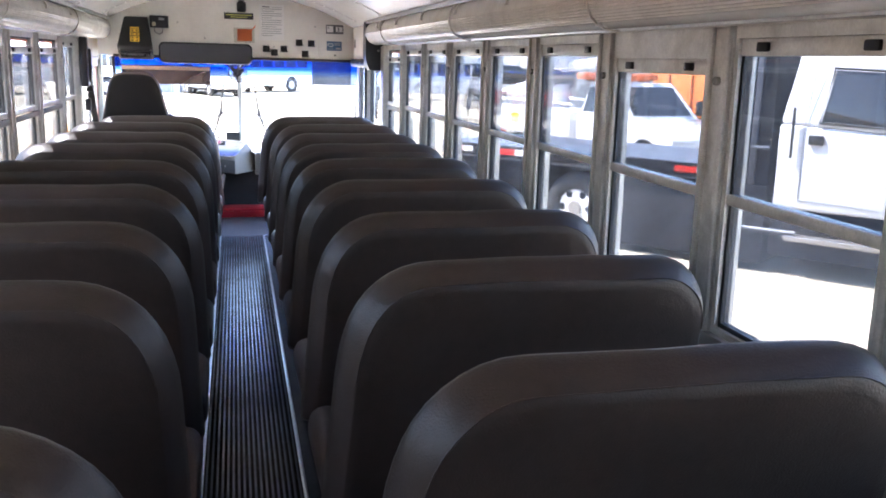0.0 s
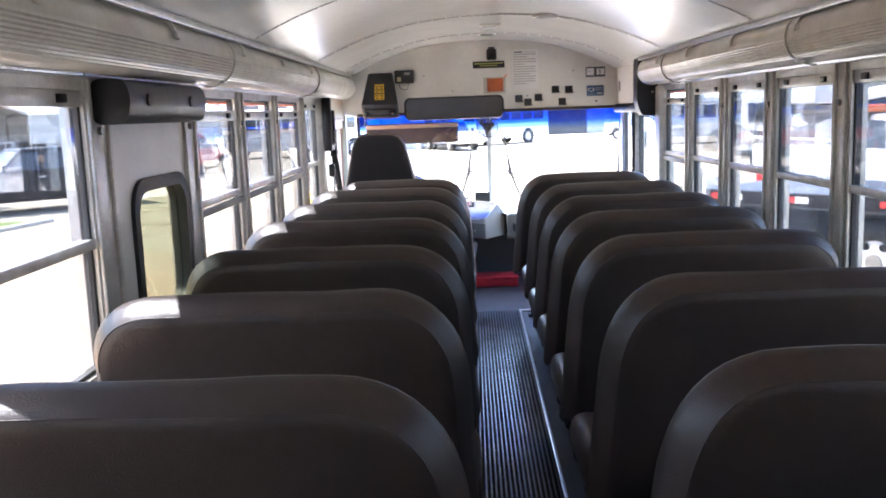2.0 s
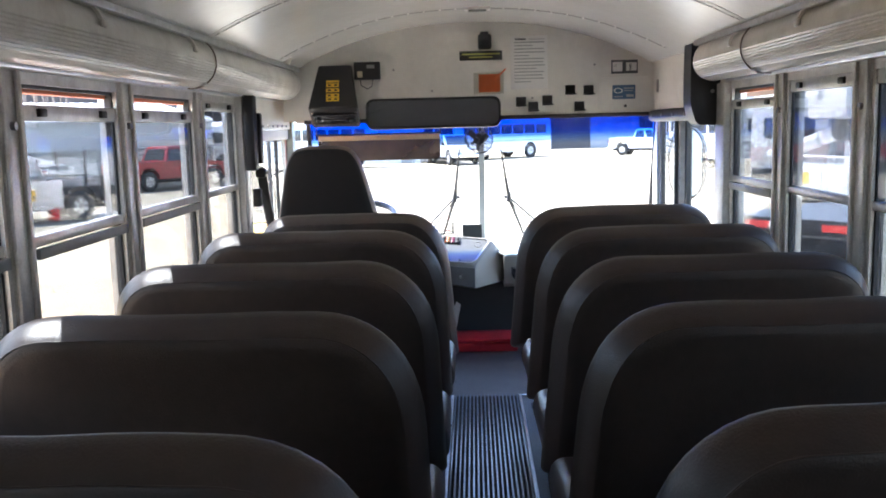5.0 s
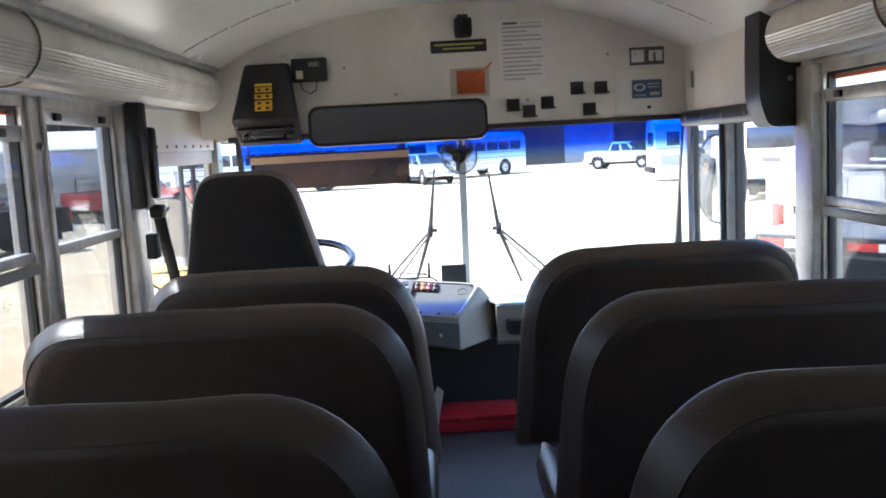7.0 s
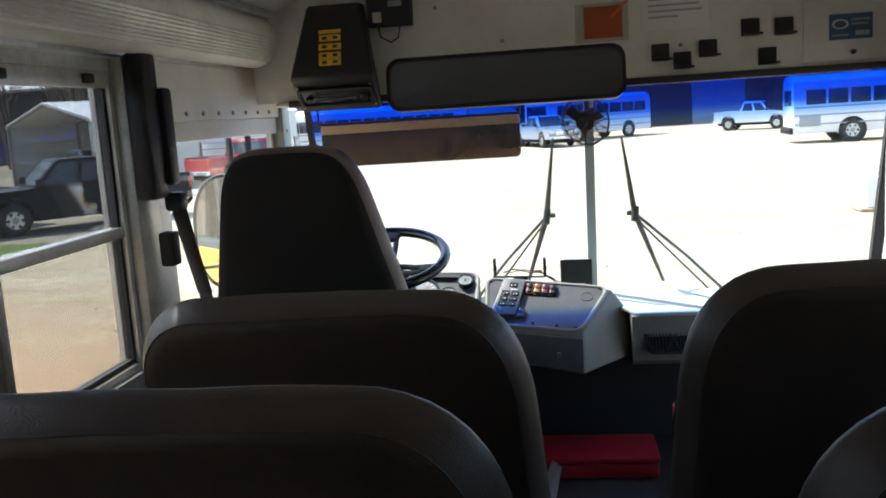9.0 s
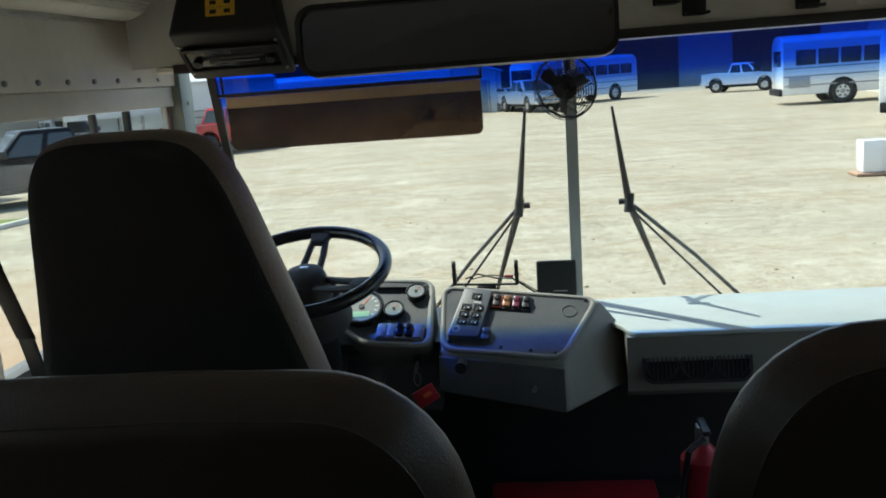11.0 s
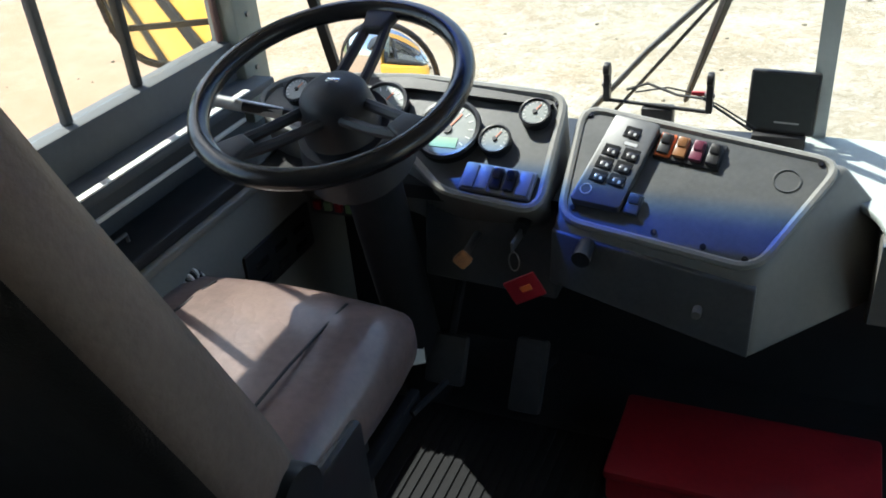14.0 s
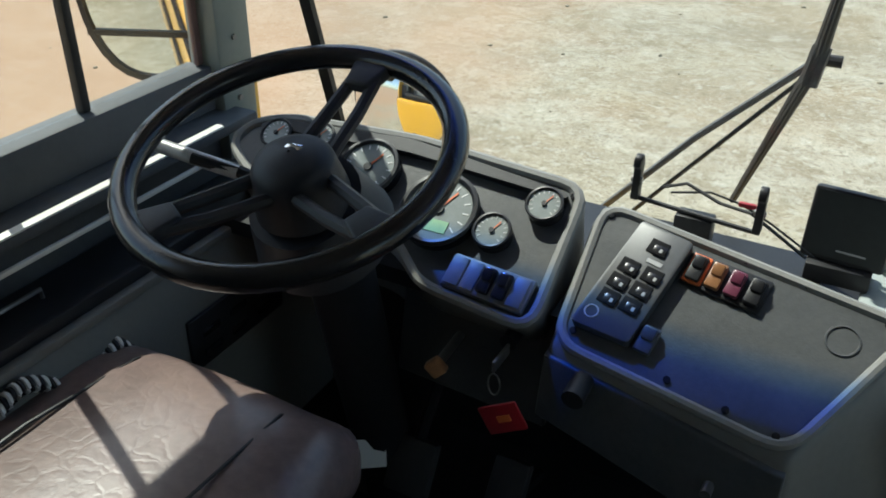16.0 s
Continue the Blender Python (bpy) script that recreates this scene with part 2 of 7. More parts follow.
M_DUCT = mat("duct_cover_plastic", (0.80, 0.775, 0.71), 0.24, vary=0.08, scale=6, bump=0.04, bump_scale=30, dirt=(0.42, 0.36, 0.28), dirt_amount=0.35, dirt_scale=5)
M_ALU = mat("brushed_aluminium", (0.70, 0.69, 0.66), 0.38, 0.45, vary=0.2, scale=14, bump=0.06, bump_scale=90, dirt=(0.28, 0.24, 0.20), dirt_amount=0.4, dirt_scale=9)
M_STRIP = mat("bright_aluminium_trim", (0.72, 0.73, 0.75), 0.3, 0.9, vary=0.15, scale=20, dirt=(0.2, 0.2, 0.2), dirt_amount=0.35, dirt_scale=12)
M_RUBBER = mat("black_rubber_floor", (0.026, 0.026, 0.028), 0.56, vary=0.35, scale=7, bump=0.2, bump_scale=90, dirt=(0.10, 0.095, 0.09), dirt_amount=0.3, dirt_scale=4)
# blue sky sheen is put into the rib colour, shade into the groove black
M_RIB = mat("sheen_blue_rib_rubber", (0.165, 0.182, 0.22), 0.20, vary=0.25, scale=5, bump=0.03, bump_scale=90, dirt=(0.06, 0.06, 0.066), dirt_amount=0.3, dirt_scale=4)
M_GROOVE = mat("shaded_groove_rubber", (0.010, 0.010, 0.011), 0.8, vary=0.3, scale=9, spec=0.15)
M_BLACK = mat("black_plastic", (0.022, 0.022, 0.024), 0.42, spec=0.38, vary=0.2, scale=20, bump=0.04, bump_scale=520)
M_GLOSSBLACK = mat("glossy_black_plastic", (0.018, 0.018, 0.02), 0.18, vary=0.2, scale=20)
M_SOFTBLACK = mat("soft_black_vinyl", (0.030, 0.030, 0.034), 0.5, vary=0.2, scale=20, bump=0.04, bump_scale=400, spec=0.35)
M_SEAL = mat("window_rubber_seal", (0.03, 0.03, 0.03), 0.55, vary=0.25, scale=20)
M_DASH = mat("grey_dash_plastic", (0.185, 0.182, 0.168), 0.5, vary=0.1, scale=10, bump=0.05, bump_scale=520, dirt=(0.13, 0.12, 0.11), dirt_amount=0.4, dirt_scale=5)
M_RIMGREY = mat("worn_grey_rim", (0.25, 0.247, 0.23), 0.72, vary=0.12, scale=12, bump=0.05, bump_scale=520, dirt=(0.18, 0.17, 0.15), dirt_amount=0.45, dirt_scale=7)
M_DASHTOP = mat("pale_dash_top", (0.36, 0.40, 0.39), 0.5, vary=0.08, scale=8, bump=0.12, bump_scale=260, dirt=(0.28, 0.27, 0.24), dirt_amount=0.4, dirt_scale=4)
M_PANEL = mat("dark_instrument_panel", (0.078, 0.081, 0.082), 0.36, spec=0.4, vary=0.2, scale=12, bump=0.06, bump_scale=300, dirt=(0.10, 0.095, 0.085), dirt_amount=0.25, dirt_scale=6)
M_SELECTOR = mat("dark_grey_keypad_plastic", (0.075, 0.076, 0.078), 0.42, vary=0.12, scale=14, bump=0.04, bump_scale=500, dirt=(0.12, 0.115, 0.10), dirt_amount=0.3, dirt_scale=8)
M_GREYPANEL = mat("grey_wall_panel", (0.30, 0.31, 0.30), 0.45, vary=0.12, scale=6, bump=0.05, bump_scale=50, dirt=(0.10, 0.09, 0.08), dirt_amount=0.4)
M_LOWWALL = mat("lower_wall_panel", (0.30, 0.30, 0.29), 0.4, 0.3, vary=0.12, scale=6, dirt=(0.15, 0.13, 0.11), dirt_amount=0.5)
M_PILLAR = mat("grey_green_pillar_paint", (0.29, 0.32, 0.28), 0.4, vary=0.06, scale=8, dirt=(0.2, 0.2, 0.18), dirt_amount=0.3)
M_POST = mat("pale_grey_post_paint", (0.44, 0.47, 0.47), 0.45, vary=0.08, scale=8, dirt=(0.3, 0.3, 0.28), dirt_amount=0.3)
M_DARKGREY = mat("dark_grey_wall_panel", (0.085, 0.09, 0.095), 0.65, vary=0.15, scale=8, bump=0.05, bump_scale=80, dirt=(0.16, 0.15, 0.13), dirt_amount=0.3)
M_RED = mat("red_plastic", (0.36, 0.018, 0.03), 0.4, vary=0.15, scale=10, bump=0.03)
M_ORANGE = mat("orange_plastic", (0.75, 0.17, 0.05), 0.4, vary=0.1, scale=10)
M_YELLOW = mat("yellow_label", (0.80, 0.47, 0.03), 0.5, vary=0.1, scale=30)
M_PAPER = mat("white_paper", (0.80, 0.79, 0.77), 0.7, vary=0.03, scale=10)
M_INK = mat("dark_ink", (0.10, 0.10, 0.11), 0.6, vary=0.1)
M_GREYINK = mat("grey_ink", (0.42, 0.42, 0.42), 0.6, vary=0.1)
M_BLUE = mat("blue_sticker", (0.06, 0.13, 0.24), 0.4, vary=0.1)
M_GOLD = mat("pale_yellow_print", (0.50, 0.50, 0.14), 0.5, vary=0.05)
M_CHROME = mat("chrome", (0.75, 0.75, 0.76), 0.12, 1.0, vary=0.05)
M_STEEL = mat("dull_steel", (0.35, 0.34, 0.33), 0.4, 0.9, vary=0.15, scale=20)
M_GLASS = dusty_glass("clear_lower_glass", (0.625, 0.62, 0.59), (0.5, 0.5, 0.5), 0.012, 1.2)
M_TINTED = dusty_glass("tinted_upper_glass", (0.50, 0.51, 0.51), (0.45, 0.46, 0.48), 0.012, 1.3)
M_DUSTYLOW = dusty_glass("dusty_lower_glass", (0.54, 0.545, 0.54), (0.55, 0.56, 0.58), 0.045, 1.0)
M_DUSTYUP = dusty_glass("dusty_upper_glass", (0.42, 0.425, 0.425), (0.50, 0.51, 0.53), 0.035, 1.0)
M_CLEAR = dusty_glass("clear_side_glass", (0.95, 0.96, 0.95), (0.6, 0.58, 0.54), 0.006, 1.0)
M_EMGLASS = dusty_glass("green_window_glass", (0.37, 0.38, 0.315), (0.4, 0.42, 0.36), 0.006, 1.2)
M_WSGLASS = windshield_glass()
M_VISOR = dusty_glass("smoked_brown_visor", (0.25, 0.195, 0.155), (0.24, 0.19, 0.155), 0.34, 0.8)
M_MIRROR = mirror("mirror_glass")
M_DARKMIRROR = mat("dim_mirror_glass", (0.20, 0.21, 0.24), 0.05, 1.0, vary=0.04)
M_DIAL = mat("dial_face", (0.20, 0.225, 0.215), 0.35, vary=0.15, scale=30, coat=0.3)
M_DIALGREEN = mat("green_display", (0.30, 0.50, 0.25), 0.4, vary=0.1, scale=40)
M_WHITEINK = mat("white_print", (0.75, 0.75, 0.74), 0.5, vary=0.05)

M_GROUND = yard_ground()
M_STONES = mat("yard_stones", (0.30, 0.26, 0.19), 0.9, vary=0.4, scale=4, spec=0.1)
M_GRASS = mat("dry_grass", (0.13, 0.17, 0.05), 0.95, vary=0.4, scale=2, bump=0.6, bump_scale=30, spec=0.1)
M_CONC = mat("pale_concrete", (0.55, 0.53, 0.48), 0.85, vary=0.15, scale=3)
M_TYRE = mat("tyre_rubber", (0.02, 0.02, 0.02), 0.75, vary=0.3, scale=10, bump=0.2, bump_scale=40)
M_RIM = mat("wheel_alloy", (0.62, 0.62, 0.62), 0.3, 0.7, vary=0.15, scale=12)
M_WRIM = mat("white_wheel", (0.68, 0.68, 0.66), 0.4, vary=0.15, scale=10, dirt=(0.3, 0.25, 0.2), dirt_amount=0.5)
M_CARWHITE = mat("white_car_paint", (0.80, 0.80, 0.80), 0.22, vary=0.03, coat=0.6, dirt=(0.6, 0.57, 0.52), dirt_amount=0.3)
M_CARBLACK = mat("black_car_paint", (0.006, 0.007, 0.011), 0.30, vary=0.1, coat=0.05, spec=0.12)
M_CARMAROON = mat("maroon_car_paint", (0.07, 0.012, 0.03), 0.25, vary=0.1, coat=0.8)
M_CARRED = mat("red_car_paint", (0.35, 0.015, 0.02), 0.22, vary=0.1, coat=0.8)
M_CARGREY = mat("grey_car_paint", (0.30, 0.32, 0.35), 0.25, vary=0.08, coat=0.6)
M_CARGLASS = mat("dark_vehicle_glass", (0.03, 0.035, 0.04), 0.05, vary=0.1, spec=0.8)
M_CHASSIS = mat("black_chassis", (0.016, 0.016, 0.018), 0.7, spec=0.12, vary=0.3, scale=6, dirt=(0.025, 0.022, 0.02), dirt_amount=0.3)
M_HEADBOARD = mat("blue_grey_steel", (0.055, 0.06, 0.075), 0.5, 0.2, vary=0.2, scale=3, dirt=(0.11, 0.10, 0.10), dirt_amount=0.4)
M_DECK = mat("dark_flatbed_deck", (0.10, 0.11, 0.13), 0.42, 0.2, vary=0.2, scale=4, dirt=(0.2, 0.19, 0.18), dirt_amount=0.4)
M_TAIL = mat("red_lamp_plastic", (0.50, 0.02, 0.02), 0.25, vary=0.05, coat=0.5)
M_EQUIP = mat("orange_equipment_paint", (0.75, 0.22, 0.05), 0.4, vary=0.12, scale=3, dirt=(0.4, 0.16, 0.06), dirt_amount=0.4)
M_YBUS = mat("school_bus_yellow_paint", (0.80, 0.43, 0.05), 0.3, vary=0.06, coat=0.4)
M_METALROOF = mat("galvanised_roof", (0.55, 0.57, 0.58), 0.35, 0.4, vary=0.1, scale=2)
M_CARPORT = mat("white_sheet_roof", (0.74, 0.75, 0.75), 0.4, 0.1, vary=0.08, scale=1.5, dirt=(0.5, 0.48, 0.44), dirt_amount=0.3)
M_DARKWALL = mat("dark_shed_wall", (0.06, 0.055, 0.055), 0.7, vary=0.25, scale=1)
M_BROWNROOF = mat("brown_roof", (0.18, 0.12, 0.10), 0.8, vary=0.2, scale=3)
M_BLDG = mat("white_siding", (0.66, 0.66, 0.63), 0.6, vary=0.06, scale=2)
M_BARK = mat("bare_wood_bark", (0.16, 0.125, 0.10), 0.9, vary=0.3, scale=5)
M_WOODS = mat("far_woods", (0.12, 0.105, 0.095), 0.95, vary=0.35, scale=0.4, bump=0.5, bump_scale=2)


# ---- building helpers ----
def finish(bm, name, material, smooth=35):
    bmesh.ops.recalc_face_normals(bm, faces=bm.faces)
    me = bpy.data.meshes.new(name)
    bm.to_mesh(me)
    bm.free()
    me.materials.append(material)
    if smooth:
        me.shade_smooth()
        me.set_sharp_from_angle(angle=radians(smooth))
    return me


def part(name, bm, material, parent=None, label="", smooth=35):
    """One mesh object under a thing or a part; with no parent it is a thing of its own."""
    ob = new(name, finish(bm, name, material, smooth))
    if parent is not None:
        ob.parent = parent
    if label:
        ob["label"] = label
    return ob


def thing(name, label, category, place=(0, 0, 0), group="", kind="", turn=0.0):
    ob = new(name)
    ob.empty_display_size = 0.05
    ob.matrix_world = pose(*place, 0, 0, turn)
    return tagged(ob, label, category, group, kind)


def box(cx, cy, cz, sx, sy, sz, bevel=0.0, bm=None, rot=None, seg=2):
    """A box about a centre, with rounded edges; added to bm if one is given."""
    b = bmesh.new()
    bmesh.ops.create_cube(b, size=1.0)
    bmesh.ops.scale(b, vec=(sx, sy, sz), verts=b.verts)
    if bevel:
        bmesh.ops.bevel(b, geom=list(b.edges), offset=min(bevel, 0.49 * min(sx, sy, sz)), segments=seg, profile=0.5, affect="EDGES")
    if rot:
        bmesh.ops.rotate(b, matrix=Euler([radians(a) for a in rot]).to_matrix(), verts=b.verts)
    bmesh.ops.translate(b, vec=(cx, cy, cz), verts=b.verts)
    return b if bm is None else join(bm, b)


def join(bm, b):
    vs = [bm.verts.new(v.co) for v in b.verts]
    b.verts.index_update()
    for f in b.faces:
        try:
            bm.faces.new([vs[v.index] for v in f.verts])
        except ValueError:
            pass
    b.free()
    return bm


def span(x0, x1, y0, y1, z0, z1, bevel=0.0, bm=None):
    return box((x0 + x1) / 2, (y0 + y1) / 2, (z0 + z1) / 2, x1 - x0, y1 - y0, z1 - z0, bevel, bm)


def rod(p0, p1, r, seg=10, bm=None, r1=None):
    """A round bar from p0 to p1."""
    p0, p1 = Vector(p0), Vector(p1)
    d = p1 - p0
    b = bmesh.new()
    bmesh.ops.create_cone(b, cap_ends=True, segments=seg, radius1=r, radius2=r if r1 is None else r1, depth=d.length)
    b.transform(Matrix.Translation((p0 + p1) / 2) @ d.to_track_quat("Z", "Y").to_matrix().to_4x4())
    return b if bm is None else join(bm, b)


def sweep(points, r, seg=8, bm=None, closed=False):
    """A tube along points, of one radius or of one radius a point."""
    b = bmesh.new()
    P = [Vector(p) for p in points]
    n = len(P)
    rings = []
    up = Vector((0.123, 0.31, 0.94)).normalized()
    for i, p in enumerate(P):
        a = P[(i - 1) % n] if closed or i > 0 else p
        c = P[(i + 1) % n] if closed or i < n - 1 else p
        d = (c - a).normalized()
        u = d.cross(up).normalized()
        v = u.cross(d).normalized()
        w = r[i] if isinstance(r, tuple) else r
        rings.append([b.verts.new(p + w * (math.cos(2 * math.pi * k / seg) * u + math.sin(2 * math.pi * k / seg) * v)) for k in range(seg)])
    for i in range(n if closed else n - 1):
        A, B = rings[i], rings[(i + 1) % n]
        for k in range(seg):
            b.faces.new((A[k], A[(k + 1) % seg], B[(k + 1) % seg], B[k]))
    if not closed:
        b.faces.new(rings[0])
        b.faces.new(rings[-1])
    return b if bm is None else join(bm, b)


def prism(profile, axis, a0, a1, bm=None, bevel=0.0, seg=2):
    """A closed outline drawn in the plane across an axis and drawn out from a0 to a1. x: (y, z); y: (x, z); z: (x, y)."""
    def at(p, a):
        return {"x": (a, p[0], p[1]), "y": (p[0], a, p[1]), "z": (p[0], p[1], a)}[axis]
    b = bmesh.new()
    A = [b.verts.new(at(p, a0)) for p in profile]
    B = [b.verts.new(at(p, a1)) for p in profile]
    n = len(profile)
    b.faces.new(A)
    b.faces.new(list(reversed(B)))
    for i in range(n):
        b.faces.new((A[i], B[i], B[(i + 1) % n], A[(i + 1) % n]))
    bmesh.ops.recalc_face_normals(b, faces=b.faces)
    if bevel:
        bmesh.ops.bevel(b, geom=list(b.edges), offset=bevel, segments=seg, profile=0.5, affect="EDGES")
    return b if bm is None else join(bm, b)


def ring_frame(outer, inner, axis, a0, a1, bm=None):
    """A frame between two closed outlines with the same number of points."""
    def at(p, a):
        return {"x": (a, p[0], p[1]), "y": (p[0], a, p[1]), "z": (p[0], p[1], a)}[axis]
    b = bmesh.new()
    V = [[b.verts.new(at(p, a)) for p in o] for o, a in ((outer, a0), (inner, a0), (inner, a1), (outer, a1))]
    n = len(outer)
    for j in range(4):
        A, B = V[j], V[(j + 1) % 4]
        for i in range(n):
            b.faces.new((A[i], A[(i + 1) % n], B[(i + 1) % n], B[i]))
    return b if bm is None else join(bm, b)


def round_rect(u0, u1, v0, v1, r, n=5):
    out = []
    for cu, cv, a in ((u1 - r, v1 - r, 0), (u0 + r, v1 - r, 90), (u0 + r, v0 + r, 180), (u1 - r, v0 + r, 270)):
        for i in range(n + 1):
            t = radians(a + 90 * i / n)
            out.append((cu + r * math.cos(t), cv + r * math.sin(t)))
    return out


def tilt(bm, m):
    bm.transform(m)
    return bm


def flat_text(name, body, size, m, material, parent, align="CENTER"):
    """Lettering as thin solid type."""
    cu = bpy.data.curves.new(name, "FONT")
    cu.body, cu.size, cu.extrude, cu.align_x, cu.align_y = body, size, 0.0006, align, "CENTER"
    tmp = bpy.data.objects.new(name, cu)
    me = bpy.data.meshes.new_from_object(tmp)
    bpy.data.objects.remove(tmp)
    me.materials.clear()
    me.materials.append(material)
    me.transform(m)
    ob = new(name, me)
    ob.parent = parent
    return ob


# ---- the bus shell ----
Y_BACK, Y_HEAD, Y_DOOR = -1.6, 8.40, 7.38
XW = 1.15
SILL, TOP = 0.735, 1.535
R_PILLARS = [-1.19, -0.47, 0.25, 0.965, 1.68, 2.395, 3.11, 3.83, 4.52, 5.235, 5.905, 6.60]
L_PILLARS = [-1.35, -0.64, 0.08, 0.79, 1.51, 2.22, 2.93, 3.745, 4.545, 5.31, 6.06, 6.86]


def arch(x, side=1.70, mid=1.955):
    return side + (mid - side) * (1 - min(1, abs(x) / 1.04) ** 2.3)


floor = tagged(part("floor", span(-XW - 0.06, XW + 0.06, Y_BACK, 9.0, -0.08, 0.0), M_RUBBER), "black rubber bus floor under the seats", "floor", kind="structure")

# ceiling: arched sheet with lapped seams and rivets
bm = bmesh.new()
n = 28
xs = [-1.04 + 2.08 * i / n for i in range(n + 1)]
prof = [(x, arch(x)) for x in xs] + [(x, arch(x) + 0.03) for x in reversed(xs)]
SEAMS = [-0.77, 0.66, 2.09, 3.52, 4.95, 6.55, 7.75]
ys = [Y_BACK] + SEAMS + [8.43]
for i in range(len(ys) - 1):
    lift = 0.002 if i % 2 else 0.0
    prism([(x, z + lift) for x, z in prof], "y", ys[i] - (0.02 if lift == 0 else 0), ys[i + 1] + (0.02 if lift == 0 else 0), bm)
for y in SEAMS:
    for i in range(25):
        x = -0.96 + 1.92 * i / 24
        box(x, y + 0.012, arch(x) - 0.002, 0.012, 0.012, 0.008, 0.003, bm, seg=1)
ceiling = tagged(part("ceiling", bm, M_CEIL, smooth=25), "off-white painted sheet metal arched bus ceiling with riveted seams", "ceiling", kind="structure")
trim = thing("ceiling_trim", "dark joint lines with rivets across the bus ceiling", "trim", kind="structure")
for y in SEAMS:
    part("seam", sweep([(-0.98 + 1.96 * i / 28, y + 0.021, arch(-0.98 + 1.96 * i / 28) - 0.0005) for i in range(29)], 0.0022, 5), M_STEEL, trim)

rear = tagged(part("wall_rear", span(-XW - 0.06, XW + 0.06, Y_BACK - 0.05, Y_BACK, -0.08, 2.0), M_WHITE), "plain white rear wall of the bus", "wall", kind="structure")

for side, name, pillars, y_end in ((-1, "wall_left", L_PILLARS, 7.52), (1, "wall_right", R_PILLARS, Y_DOOR)):
    wall = tagged(part(name, prism([(side * XW, 0.0), (side * XW, SILL), (side * (XW - 0.02), SILL + 0.004), (side * (XW - 0.02), SILL + 0.014), (side * (XW + 0.07), SILL + 0.014), (side * (XW + 0.07), -0.6), (side * (XW + 0.03), -0.6), (side * (XW + 0.03), 0.0)], "y", Y_BACK, y_end), M_LOWWALL), "grey metal bus side wall below and above the windows", "wall", kind="structure")
    up = prism([(side * (XW - 0.015), TOP), (side * (XW - 0.005), 1.60), (side * 1.02, 1.74), (side * (XW + 0.07), 1.78), (side * (XW + 0.07), TOP)], "y", Y_BACK, y_end)
    part("upper_wall", up, M_WHITE, wall)
    for y in pillars:
        w = 0.105 if side > 0 or y < 3.5 else (0.14 if y < 4.6 else 0.10)
        b = span(XW - 0.004 if side > 0 else -XW - 0.07, XW + 0.07 if side > 0 else -(XW - 0.004), y - w / 2, y + w / 2, SILL, TOP, 0.006)
        for e in (-1, 1):
            c = y + e * (w / 2 - 0.012)
            span(min(side * (XW - 0.014), side * (XW - 0.002)), max(side * (XW - 0.014), side * (XW - 0.002)), c - 0.010, c + 0.010, SILL, TOP, 0.004, b)
        p = part("window_pillar", b, M_ALU, wall)
        for z in (0.80, 1.40):
            part("bolt", rod((side * (XW - 0.004), y, z), (side * (XW - 0.016), y, z), 0.011, 10), M_STEEL, p)


def side_window(k, side, y0, y1, top=1.50, kind="sash"):
    """One window of the bus: frame, two panes, meeting rail and latches."""
    w = thing(f"window_{k}", "aluminium-framed two-pane sliding bus side window", "window", kind="structure")
    s = side
    def sp(a, b, *rest):
        return span(min(s * a, s * b), max(s * a, s * b), *rest)
    outer = [(y0, SILL + 0.014), (y1, SILL + 0.014), (y1, TOP), (y0, TOP)]
    f = 0.018
    inner = [(y0 + f, SILL + 0.014 + f), (y1 - f, SILL + 0.014 + f), (y1 - f, top), (y0 + f, top)]
    part("window_frame", ring_frame(outer, inner, "x", s * XW, s * (XW + 0.05)), M_ALU, w)
    zmid = 1.105
    part("seal", ring_frame([(y0 + f, SILL + 0.032), (y1 - f, SILL + 0.032), (y1 - f, top), (y0 + f, top)], [(y0 + f + 0.01, SILL + 0.044), (y1 - f - 0.01, SILL + 0.044), (y1 - f - 0.01, top - 0.01), (y0 + f + 0.01, top - 0.01)], "x", s * (XW + 0.012), s * (XW + 0.035)), M_SEAL, w)
    part("meeting_rail", sp(XW + 0.002, XW + 0.04, y0 + f, y1 - f, zmid - 0.014, zmid + 0.014, 0.004), M_ALU, w)
    drop = 0.05 if kind == "open" else 0.0
    rail = part("top_rail", sp(XW + 0.004, XW + 0.028, y0 + f, y1 - f, top - 0.042 - drop, top - drop, 0.004), M_ALU, w)
    for e in (0.18, 0.80):
        c = y0 + (y1 - y0) * e
        part("latch", sp(XW - 0.006, XW + 0.010, c - 0.022, c + 0.022, top - 0.032 - drop, top - 0.010 - drop, 0.004), M_BLACK, rail)
    part("pane", sp(XW + 0.018, XW + 0.023, y0 + f, y1 - f, SILL + 0.03, zmid, 0), M_GLASS if s < 0 else M_DUSTYLOW, w, smooth=0)
    part("pane", sp(XW + 0.010, XW + 0.015, y0 + f, y1 - f, zmid, top - 0.03 - drop, 0), M_TINTED if s < 0 else M_DUSTYUP, w, smooth=0)
    if kind == "open":
        part("gap_bar", sp(XW + 0.03, XW + 0.045, y0 + f, y1 - f, top - 0.022, top - 0.008, 0.003), M_ORANGE, w, "orange strip in the gap above the lowered sash")
        part("rail_ledge", sp(XW - 0.012, XW + 0.002, y0 + f, y1 - f, zmid - 0.045, zmid - 0.015, 0.004), M_GREYPANEL, w)
    return w


